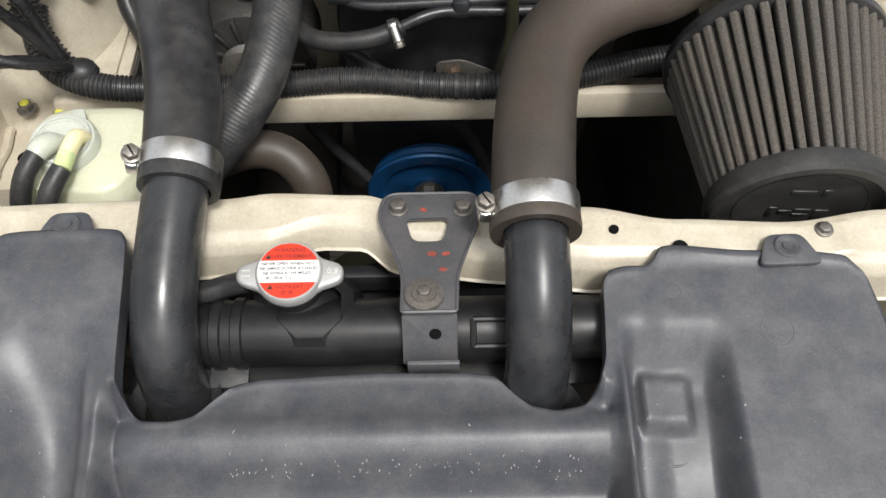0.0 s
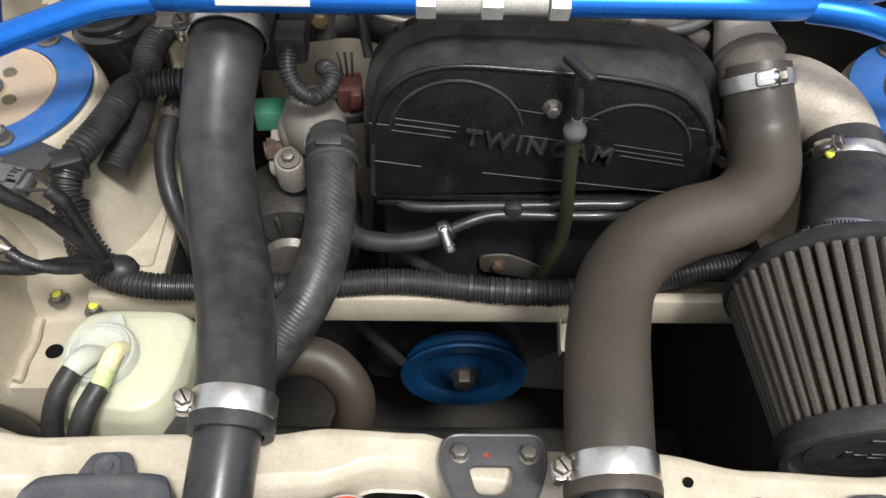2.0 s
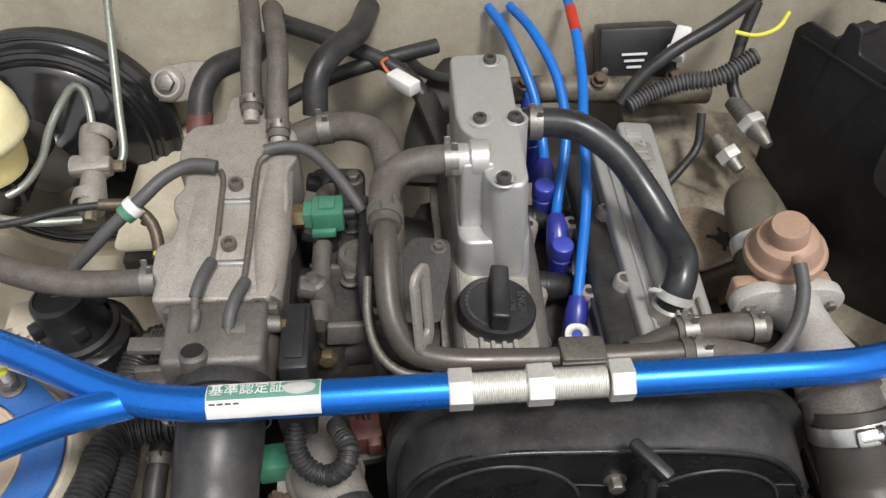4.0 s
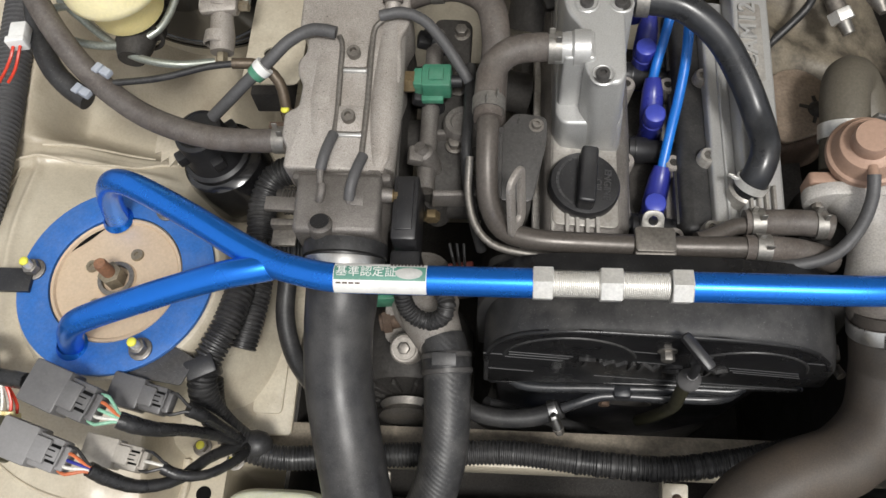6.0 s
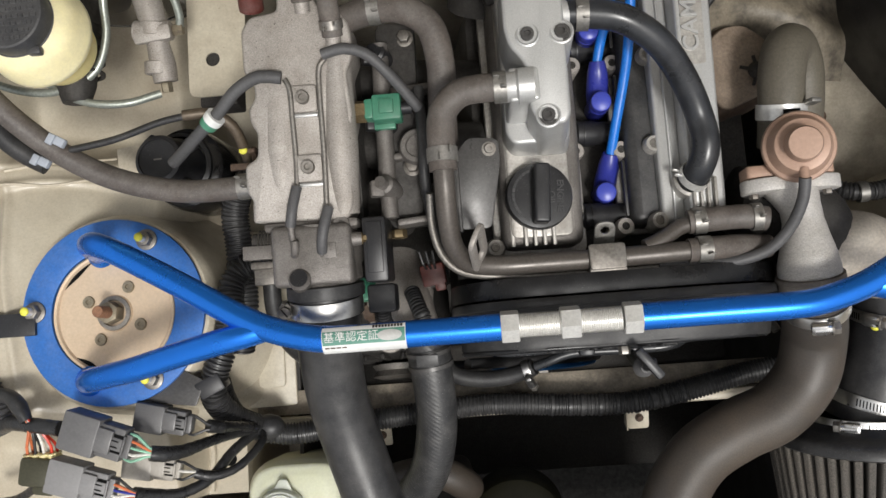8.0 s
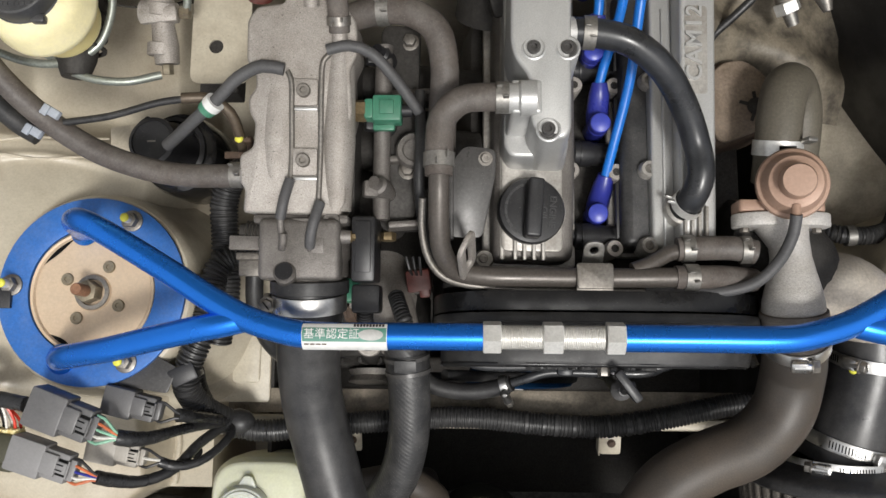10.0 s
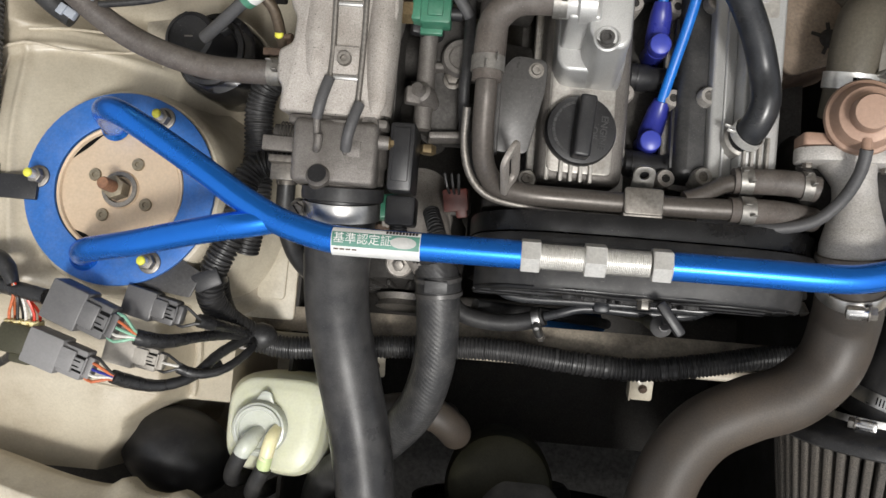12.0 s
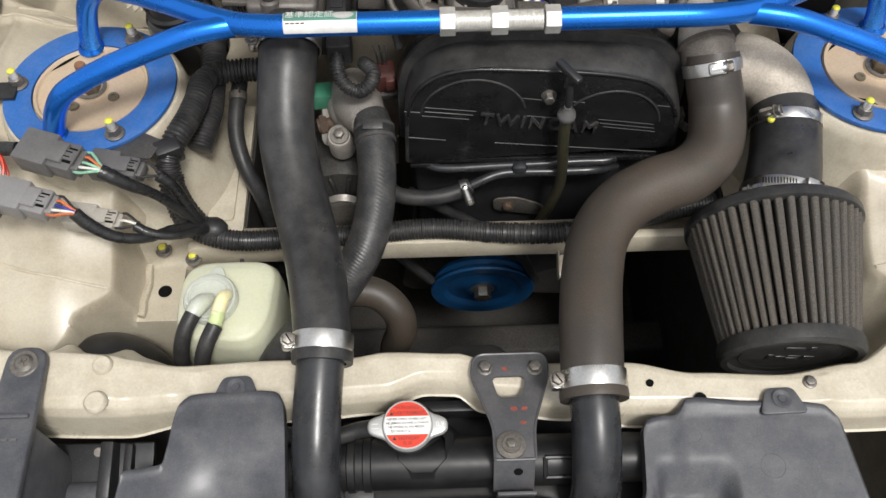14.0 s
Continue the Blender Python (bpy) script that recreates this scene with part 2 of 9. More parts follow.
def part(name, bm, material, parent=None, label="", smooth=40.0):
    """One mesh object from a bmesh that is laid out in the world's metres, under a thing or a part."""
    bmesh.ops.recalc_face_normals(bm, faces=bm.faces)
    me = bpy.data.meshes.new(name)
    bm.to_mesh(me)
    bm.free()
    me.materials.append(material)
    if smooth:
        me.shade_smooth()
        me.set_sharp_from_angle(angle=radians(smooth))
    ob = new(name, me)
    if parent:
        ob.parent = parent
        if parent.parent:
            ob.matrix_parent_inverse = Matrix.Identity(4)
        else:
            ob.matrix_parent_inverse = Matrix.Translation(-parent.matrix_world.translation)
    if label:
        ob["label"] = label
    return ob


def single(name, bm, material, label, category, kind="", smooth=40.0, group=""):
    return tagged(part(name, bm, material, None, "", smooth), label, category, group, kind)


def basis(p, z, x=(1, 0, 0)):
    """A pose at p whose own z points along z and whose x leans towards x."""
    z = Vector(z).normalized()
    x = Vector(x)
    x = x - z * x.dot(z)
    if x.length < 1e-4:
        x = Vector((0, 1, 0)) - z * z.y
    x.normalize()
    y = z.cross(x)
    return Matrix(((x.x, y.x, z.x, p[0]), (x.y, y.y, z.y, p[1]), (x.z, y.z, z.z, p[2]), (0, 0, 0, 1)))


def join(*bms):
    out = bms[0]
    for b in bms[1:]:
        me = bpy.data.meshes.new("tmp")
        b.to_mesh(me)
        out.from_mesh(me)
        bpy.data.meshes.remove(me)
        b.free()
    return out


def box(size, m=None, bevel=0.002, seg=2):
    bm = bmesh.new()
    bmesh.ops.create_cube(bm, size=1.0)
    bmesh.ops.scale(bm, vec=size, verts=bm.verts)
    if bevel:
        bmesh.ops.bevel(bm, geom=bm.edges[:], offset=min(bevel, 0.45 * min(size)), segments=seg, affect="EDGES", profile=0.5)
    if m is not None:
        bm.transform(m)
    return bm


def lathe(profile, m=None, seg=32, a0=0.0, a1=360.0):
    """Revolves (radius, height) pairs round z."""
    bm = bmesh.new()
    full = a1 - a0 >= 359.9
    k = seg if full else seg + 1
    rings = []
    for r, z in profile:
        if r < 1e-6:
            rings.append([bm.verts.new((0, 0, z))])
        else:
            rings.append([bm.verts.new((r * math.cos(radians(a0 + (a1 - a0) * i / seg)), r * math.sin(radians(a0 + (a1 - a0) * i / seg)), z)) for i in range(k)])
    for a, b in zip(rings, rings[1:]):
        for i in range(seg):
            j = (i + 1) % k
            q = [a[i % len(a)], a[j % len(a)], b[j % len(b)], b[i % len(b)]]
            q = list(dict.fromkeys(q))
            if len(q) > 2:
                try:
                    bm.faces.new(q)
                except ValueError:
                    pass
    if m is not None:
        bm.transform(m)
    return bm


def prism(poly, h, m=None, bevel=0.0, seg=2, holes=()):
    """A plate: the outline poly (x, y) raised from 0 to h along z, with bevelled edges; holes are outlines cut through it."""
    bm = bmesh.new()
    loops = [poly, *holes]
    edges = []
    for lp in loops:
        vs = [bm.verts.new((x, y, 0)) for x, y in lp]
        edges += [bm.edges.new((vs[i], vs[(i + 1) % len(vs)])) for i in range(len(vs))]
    if holes:
        bmesh.ops.triangle_fill(bm, use_beauty=True, use_dissolve=False, edges=edges)
    else:
        bm.faces.new(bm.verts[:])
    geo = bmesh.ops.extrude_face_region(bm, geom=bm.faces[:])
    up = [g for g in geo["geom"] if isinstance(g, bmesh.types.BMVert)]
    bmesh.ops.translate(bm, vec=(0, 0, h), verts=up)
    bmesh.ops.recalc_face_normals(bm, faces=bm.faces)
    if bevel:
        es = [e for e in bm.edges if len(e.link_faces) == 2 and e.calc_face_angle(0) > radians(40)]
        flat = [e for e in es if abs(e.verts[0].co.z - e.verts[1].co.z) < 1e-6]
        bmesh.ops.bevel(bm, geom=flat, offset=bevel, segments=seg, affect="EDGES", profile=0.5, clamp_overlap=True)
    if m is not None:
        bm.transform(m)
    return bm


def spline(pts, step=0.006):
    """Points along a smooth curve through pts, and how far along pts each lies."""
    P = [Vector(p) for p in pts]
    P = [2 * P[0] - P[1], *P, 2 * P[-1] - P[-2]]
    out, at = [], []
    for i in range(1, len(P) - 2):
        n = max(2, int((P[i + 1] - P[i]).length / step))
        p0, p1, p2, p3 = P[i - 1], P[i], P[i + 1], P[i + 2]
        t0, t1 = 0.0, max(1e-4, (p1 - p0).length ** 0.5)
        t2 = t1 + max(1e-4, (p2 - p1).length ** 0.5)
        t3 = t2 + max(1e-4, (p3 - p2).length ** 0.5)
        for k in range(n):
            t = t1 + (t2 - t1) * k / n
            a1 = p0 * ((t1 - t) / (t1 - t0)) + p1 * ((t - t0) / (t1 - t0))
            a2 = p1 * ((t2 - t) / (t2 - t1)) + p2 * ((t - t1) / (t2 - t1))
            a3 = p2 * ((t3 - t) / (t3 - t2)) + p3 * ((t - t2) / (t3 - t2))
            b1 = a1 * ((t2 - t) / (t2 - t0)) + a2 * ((t - t0) / (t2 - t0))
            b2 = a2 * ((t3 - t) / (t3 - t1)) + a3 * ((t - t1) / (t3 - t1))
            out.append(b1 * ((t2 - t) / (t2 - t1)) + b2 * ((t - t1) / (t2 - t1)))
            at.append(i - 1 + k / n)
    out.append(P[-2])
    at.append(len(pts) - 1)
    return out, at


def tube(pts, r, seg=16, step=0.006, ends=True, ribs=0.0, depth=0.0, straight=False):
    """A round hose along a smooth curve; r is one radius or one per point; ribs: pitch of corrugations."""
    if straight:
        line, at = [Vector(p) for p in pts], list(range(len(pts)))
    else:
        line, at = spline(pts, step)
    if ribs:
        fine, fat, run = [], [], 0.0
        for i in range(len(line) - 1):
            d = (line[i + 1] - line[i]).length
            n = max(1, int(round(d / (ribs / 4))))
            for k in range(n):
                fine.append(line[i].lerp(line[i + 1], k / n))
                fat.append(at[i] + (at[i + 1] - at[i]) * k / n)
        fine.append(line[-1])
        fat.append(at[-1])
        line, at = fine, fat
    rr = [r] * len(pts) if isinstance(r, (int, float)) else list(r)
    bm = bmesh.new()
    rings, up, run = [], None, 0.0
    for i, p in enumerate(line):
        d = (line[min(i + 1, len(line) - 1)] - line[max(i - 1, 0)]).normalized()
        if up is None:
            up = Vector((0, 0, 1)) if abs(d.z) < 0.9 else Vector((0, 1, 0))
        up = (up - d * up.dot(d)).normalized()
        side = d.cross(up)
        if i:
            run += (p - line[i - 1]).length
        k = min(int(at[i]), len(rr) - 2) if len(rr) > 1 else 0
        f = at[i] - k
        rad = rr[k] * (1 - f) + rr[min(k + 1, len(rr) - 1)] * f
        if ribs:
            rad += depth * (0.5 if math.sin(2 * math.pi * run / ribs) > 0 else -0.5)
        rings.append([bm.verts.new(p + rad * (math.cos(2 * math.pi * j / seg) * up + math.sin(2 * math.pi * j / seg) * side)) for j in range(seg)])
    for a, b in zip(rings, rings[1:]):
        for j in range(seg):
            bm.faces.new((a[j], a[(j + 1) % seg], b[(j + 1) % seg], b[j]))
    if ends:
        bm.faces.new(rings[0])
        bm.faces.new(rings[-1])
    return bm


def sheet(f, nu, nv, thick=0.0):
    """A surface f(u, v) for u, v from 0 to 1, with thickness behind it."""
    bm = bmesh.new()
    g = [[bm.verts.new(f(i / nu, j / nv)) for j in range(nv + 1)] for i in range(nu + 1)]
    for i in range(nu):
        for j in range(nv):
            bm.faces.new((g[i][j], g[i + 1][j], g[i + 1][j + 1], g[i][j + 1]))
    if thick:
        bm.normal_update()
        k = -thick if sum(p.normal.z - 0.01 * p.normal.y for row in g for p in row) > 0 else thick
        h = [[bm.verts.new(p.co + k * p.normal) for p in row] for row in g]
        for i in range(nu):
            for j in range(nv):
                bm.faces.new((h[i][j], h[i][j + 1], h[i + 1][j + 1], h[i + 1][j]))
        edge = [(i, 0) for i in range(nu)] + [(nu, j) for j in range(nv)] + [(i, nv) for i in range(nu, 0, -1)] + [(0, j) for j in range(nv, 0, -1)]
        for (a, b), (c, d) in zip(edge, edge[1:] + edge[:1]):
            bm.faces.new((g[a][b], h[a][b], h[c][d], g[c][d]))
    return bm


def ball(r, m=None, sub=3, scale=(1, 1, 1)):
    bm = bmesh.new()
    bmesh.ops.create_icosphere(bm, subdivisions=sub, radius=r)
    bmesh.ops.scale(bm, vec=scale, verts=bm.verts)
    if m is not None:
        bm.transform(m)
    return bm


def circle(r, n=24, cx=0.0, cy=0.0, a=0.0):
    return [(cx + r * math.cos(2 * math.pi * i / n + a), cy + r * math.sin(2 * math.pi * i / n + a)) for i in range(n)]


def rounded(poly, r, n=4):
    """The outline poly with its corners rounded; r is one radius or one per corner."""
    out = []
    k = len(poly)
    rs = [r] * k if isinstance(r, (int, float)) else r
    for i in range(k):
        a, p, b = Vector(poly[i - 1]), Vector(poly[i]), Vector(poly[(i + 1) % k])
        rad = min(rs[i], 0.45 * (a - p).length, 0.45 * (b - p).length)
        s, e = p + (a - p).normalized() * rad, p + (b - p).normalized() * rad
        for j in range(n + 1):
            t = j / n
            q = s * (1 - t) ** 2 + p * (2 * t * (1 - t)) + e * t ** 2
            out.append((q.x, q.y))
    return out


def hexhead(m, af=0.010, h=0.005, flange=0.0, fh=0.0015):
    """A hexagonal head, with a round flange under it."""
    bm = prism(circle(af / 1.732, 6), h + fh, None, bevel=min(0.0007, h * 0.2))
    if flange:
        bm = join(bm, lathe([(0, 0), (flange, 0), (flange, fh * 0.7), (flange * 0.85, fh), (0, fh)], None, 20))
    bm.transform(m)
    return bm


def socket_head(m, r=0.0055, h=0.006):
    return lathe([(0, 0.002), (r * 0.5, 0.002), (r * 0.5, h), (r * 0.92, h), (r, h * 0.88), (r, 0), (r * 1.5, 0), (r * 1.5, -0.0015), (0, -0.0015)][::-1], m, 16)


def lettering(name, body, size, m, material, parent, depth=0.0004, space=1.0):
    cu = bpy.data.curves.new(name, "FONT")
    cu.body, cu.size, cu.extrude, cu.align_x, cu.align_y, cu.space_character = body, size, depth, "CENTER", "CENTER", space
    cu.resolution_u = 3
    cu.offset = size * 0.016 if body[0].isascii() else 0.0
    tmp = bpy.data.objects.new(name, cu)
    scene.collection.objects.link(tmp)
    bpy.context.view_layer.update()
    me = bpy.data.meshes.new_from_object(tmp.evaluated_get(bpy.context.evaluated_depsgraph_get()))
    bpy.data.objects.remove(tmp)
    bm = bmesh.new()
    bm.from_mesh(me)
    bpy.data.meshes.remove(me)
    bm.transform(m)
    return part(name, bm, material, parent, smooth=0)


def clamp_band(p, axis, r, width=0.012, screw=(0, 0, 1), parent=None, t=0.0012, name="hose_clamp"):
    """A worm-drive band round a hose at p: the band, with its screw housing and screw head."""
    m = basis(p, axis)
    w = width / 2
    band = part(name, lathe([(r, -w), (r + t, -w), (r + t * 1.12, -w + 0.0005), (r + t * 1.12, w - 0.0005), (r + t, w), (r, w)], m, 56), STEEL, parent, "bright steel worm-drive hose clamp")
    s = Vector(screw).normalized()
    ax = Vector(axis).normalized()
    s = (s - ax * s.dot(ax)).normalized()
    tan = ax.cross(s)
    q = Vector(p) + s * (r + t + 0.0035)
    hm = basis(q, tan, ax)
    house = join(box((width * 0.95, 0.008, 0.014), hm, 0.0025, 2), lathe([(0, 0), (0.0045, 0), (0.0045, 0.013), (0, 0.013)], hm @ Matrix.Translation((0, 0, -0.004)), 14))
    part("screw_housing", house, STEEL, band)
    big = 1.0 if r < 0.012 else 1.3
    head = hexhead(hm @ Matrix.Translation((0, 0, 0.009)), 0.0072 * big, 0.005, 0.0050 * big, 0.0014)
    screw_ = part("clamp_screw", head, DULLSTEEL, band)
    part("screw_slot", box((0.0064 * big, 0.0011, 0.0006), hm @ Matrix.Translation((0, 0, 0.0154)) @ Matrix.Rotation(0.6, 4, "Z"), 0), HOLE, screw_, smooth=0)
    if r > 0.03:
        for k in range(12):
            a = (0.013 + 0.0027 * k) / r
            part("band_slot", box((width * 0.55, 0.0011, 0.0003), basis(Vector(p) + (s * math.cos(a) - tan * math.sin(a)) * (r + t * 1.12), s * math.cos(a) - tan * math.sin(a), ax) @ Matrix.Rotation(0.12, 4, "Z"), 0), HOLE, band, smooth=0)
    return band


def spring_clip(p, axis, r, parent, width=0.010, lug=(0, 0, 1), material=None):
    """A constant-tension spring clip: a split band with two pinch lugs."""
    m = basis(p, axis)
    w = width / 2
    band = lathe([(r, -w), (r + 0.0011, -w), (r + 0.0011, w), (r, w)], m, 32)
    s = Vector(lug).normalized()
    ax = Vector(axis).normalized()
    s = (s - ax * s.dot(ax)).normalized()
    tan = ax.cross(s)
    for k, off in ((1, 0.25), (-1, -0.25)):
        q = Vector(p) + s * (r + 0.003) + tan * 0.004 * k + ax * width * off
        band = join(band, box((width * 0.45, 0.0012, 0.007), basis(q, s, ax), 0.0004, 1))
    return part("spring_clip", band, material or CLIPSTEEL, parent, "plated steel spring hose clip")


CLIPSTEEL = mat("dull_plated_clip", (0.28, 0.27, 0.25), 0.5, 0.75, col2=(0.18, 0.165, 0.15), fine=0.2)
STAYDARK = mat("oily_dark_steel", (0.075, 0.072, 0.070), 0.38, 0.15, col2=(0.04, 0.036, 0.032), fine=0.25, dust=0.3)
CONWHITE = mat("chalky_white_plastic", (0.21, 0.205, 0.205), 0.5, fine=0.08, dust=0.2, film=0.05, col2=(0.17, 0.165, 0.16))
CONMID = mat("mid_grey_plastic", (0.40, 0.37, 0.325), 0.45, fine=0.1, dust=0.2, film=0.1, col2=(0.27, 0.245, 0.21))
BROWNPIPE = mat("brown_steel_pipe", (0.115, 0.088, 0.062), 0.45, 0.4, fine=0.2, dust=0.2)
CASTMID = mat("oily_cast_aluminium", (0.20, 0.185, 0.172), 0.5, 0.45, col2=(0.10, 0.090, 0.080), scale=30, mix=0.8, fine=0.3, fscale=900, dust=0.3, dustcol=(0.12, 0.1, 0.08), bump=0.7, bscale=1100, film=0.1)
CASTWHITE = mat("pale_sand_cast_alloy", (0.52, 0.50, 0.475), 0.55, 0.25, col2=(0.40, 0.37, 0.33), scale=26, mix=0.7, fine=0.22, fscale=700, dust=0.3, dustcol=(0.15, 0.13, 0.11), bump=1.0, bscale=800)
SOOTCAST = mat("soot_stained_alloy", (0.16, 0.142, 0.126), 0.6, 0.25, col2=(0.08, 0.07, 0.062), scale=34, mix=0.8, fine=0.35, fscale=800, dust=0.5, dustcol=(0.40, 0.36, 0.32), bump=0.8, bscale=900)
HEATSHIELD = mat("heat_browned_plate", (0.31, 0.245, 0.19), 0.6, 0.3, col2=(0.19, 0.14, 0.10), scale=24, mix=0.8, fine=0.25, dust=0.4, bump=0.4)
BRAIDED = mat("braided_rubber", (0.027, 0.027, 0.028), 0.42, col2=(0.032, 0.032, 0.033), fine=0.2, dust=0.4, film=0.1, bump=0.15, bscale=900, spec=0.45, weave=110)
BOOTCAP = mat("blue_boot_cap", (0.055, 0.075, 0.45), 0.36, fine=0.06)
BATTERY = mat("matt_black_cover", (0.018, 0.018, 0.020), 0.48, fine=0.15, dust=0.2, film=0.02, spec=0.35)
CLIPBLUE = mat("pale_blue_plastic", (0.38, 0.41, 0.46), 0.4, fine=0.08)
SCUFF = mat("pale_scuff", (0.30, 0.30, 0.30), 0.6, fine=0.3)
COVERDARK = mat("dark_cam_cover_panel", (0.060, 0.060, 0.062), 0.42, 0.65, col2=(0.055, 0.053, 0.05), fine=0.2, dust=0.25, film=0.1)
PIPESTEEL = mat("brown_stained_steel", (0.100, 0.088, 0.078), 0.42, 0.3, col2=(0.075, 0.062, 0.052), fine=0.2, dust=0.2)
LEDGEGRIME = mat("grimy_ledge_paint", (0.30, 0.26, 0.205), 0.6, col2=(0.07, 0.058, 0.045), scale=30, mix=0.95, fine=0.25, dust=0.3, dustcol=(0.3, 0.26, 0.2), film=0.2)
OLIVEHOSE = mat("faded_olive_hose", (0.115, 0.102, 0.078), 0.6, col2=(0.085, 0.072, 0.056), fine=0.2, dust=0.2, bump=0.15)
COPPERRUST = mat("light_rust", (0.27, 0.135, 0.075), 0.65, 0.2, col2=(0.16, 0.08, 0.05), scale=60, fine=0.25)
OLDZINC = mat("tarnished_zinc", (0.27, 0.235, 0.17), 0.5, 0.6, col2=(0.18, 0.13, 0.085), scale=60, fine=0.2)
DIRTYCREAM = mat("stained_cream_panel", (0.21, 0.18, 0.135), 0.55, col2=(0.035, 0.029, 0.022), scale=34, mix=1.0, fine=0.2, dust=0.4, dustcol=(0.1, 0.08, 0.06), film=0.2)


# ---- the bay: ground, inner wings, bulkhead, front panel ----
def smooth_step(a, b, x):
    t = min(1.0, max(0.0, (x - a) / (b - a)))
    return t * t * (3 - 2 * t)


def bell(x, c, w):
    return math.exp(-((x - c) / w) ** 2)


def lerp_list(table, x):
    for (xa, ya), (xb, yb) in zip(table, table[1:]):
        if x <= xb:
            f = min(1.0, max(0.0, (x - xa) / (xb - xa)))
            f = f * f * (3 - 2 * f)
            return ya + (yb - ya) * f
    return table[-1][1]


single("ground", sheet(lambda u, v: (-60 + 120 * u, -60 + 120 * v, 0.0), 4, 4), ASPHALT, "grey asphalt ground under the car", "ground", "structure")

MID = -0.0155
TOWER = (-0.4245, 0.7435, 0.962)
RTOWER = (2 * MID - TOWER[0], 0.7435, 0.962)


def arch_wall(y):
    """Where the wheel arch drops to the chassis rail."""
    return -0.397 - 0.034 * smooth_step(0.560, 0.522, y) - 0.030 * smooth_step(0.522, 0.470, y)


def wing_height(x, y):
    """The left inner wing, seen from above: rail, suspension tower, wheel arch and rear apron."""
    d = math.hypot(x - TOWER[0], y - TOWER[1])
    rail = 0.836 - 0.018 * (1 - smooth_step(0.59, 0.625, y))
    apron = 0.895 + 0.05 * smooth_step(-0.44, -0.56, x)
    z = rail + (apron - rail) * smooth_step(-0.365, -0.40, x)
    # wheel arch dome ahead of the tower, with an upright inner wall
    dome = 0.896 - 1.0 * max(0.0, 0.565 - y) ** 1.3 - 0.018 * smooth_step(-0.46, -0.395, x)
    flat = 0.819 - 0.22 * smooth_step(0.549, 0.541, y) - 0.16 * smooth_step(-0.349, -0.343, x) * smooth_step(0.618, 0.608, y)
    w = arch_wall(y)
    front = smooth_step(0.655, 0.615, y)
    ahead = flat + (dome - flat) * smooth_step(w + 0.008, w - 0.006, x)
    z = z * (1 - front) + ahead * front
    z += 0.030 * smooth_step(0.19, 0.10, d) * smooth_step(-0.30, -0.36, x) * (1 - front * smooth_step(w, w + 0.008, x))
    # apron climbs towards the bulkhead
    z += 0.02 * smooth_step(0.86, 1.02, y) * smooth_step(-0.30, -0.36, x)
    z += 0.005 * bell(y, 0.872 + 0.012 * math.sin(22 * x), 0.005) * smooth_step(-0.40, -0.43, x)
    z -= 0.065 * smooth_step(0.892, 0.945, y) * smooth_step(-0.565, -0.535, x)
    z -= 0.012 * bell(y, 0.80, 0.05) * bell(x, -0.315, 0.03)
    z += 0.004 * smooth_step(0.896, 0.902, y) * smooth_step(-0.36, -0.40, x)
    z += 0.0035 * bell(x, -0.525 - 0.1 * (y - 0.7), 0.004) * smooth_step(0.90, 0.86, y) * smooth_step(0.60, 0.64, y)
    return z


def wing(u, v):
    x = -0.66 + 0.374 * u
    y = 0.474 + 0.651 * v
    return Vector((x, y, max(0.60, wing_height(x, y))))


wing_l = single("wing_left", sheet(wing, 190, 300, 0.0015), WINGCREAM, "cream painted inner wing with suspension tower", "inner wing", "structure", smooth=55)
wing_r = single("wing_right", sheet(lambda u, v: Vector((2 * MID - wing(u, v).x, wing(u, v).y, wing(u, v).z)), 100, 180, 0.0015), WINGCREAM, "cream painted inner wing with suspension tower", "inner wing", "structure", smooth=55)

# Flat dark slab: the shade of the lamp hollow put into its colour.
single("lamp_well", box((0.30, 0.16, 0.01), pose(-0.50, 0.41, 0.70), 0.002), DARK, "near-black sheet standing in for the shade behind the headlamp", "panel", "structure")
TOWER_TOP = [(0.050, 0.966), (0.084, 0.9665), (0.090, 0.965), (0.0935, 0.960), (0.0955, 0.952), (0.100, 0.91), (0.107, 0.88), (0.122, 0.85), (0.135, 0.80)]
for side_, tw in ((wing_l, TOWER), (wing_r, RTOWER)):
    part("tower", lathe(TOWER_TOP, Matrix.Translation((tw[0], tw[1], 0)), 72), CREAM, side_)

# seam sealer and pressed creases on the wings
for sgn, wg in ((1, wing_l), (-1, wing_r)):
    for pts in ([(-0.580, 0.868), (-0.545, 0.880), (-0.505, 0.879), (-0.470, 0.884), (-0.435, 0.893), (-0.395, 0.889)], [(-0.575, 0.70), (-0.572, 0.76), (-0.566, 0.82), (-0.560, 0.868)], [(-0.545, 0.895), (-0.50, 0.905), (-0.455, 0.912)], [(-0.545, 0.60), (-0.50, 0.575), (-0.45, 0.562), (-0.405, 0.558)]):
        line = [(x if sgn > 0 else 2 * MID - x, y, wing_height(x, y) + 0.0006) for x, y in [(p.x, p.y) for p in spline([(q[0], q[1], 0) for q in pts], 0.006)[0]]]
        part("seam_bead", tube(line, 0.0016, 8, straight=True), CREAM_DULL, wg)
    bead = [(arch_wall(0.47 + 0.007 * k) + 0.010 + 0.0012 * math.sin(5.3 * k), 0.47 + 0.007 * k) for k in range(22)]
    part("sealer", tube([(x if sgn > 0 else 2 * MID - x, y, max(0.822, wing_height(x, y)) + 0.0005) for x, y in bead if y > 0.552], 0.0042, 8), CREAM_DULL, wg, "cracked seam sealer along the wheel arch")


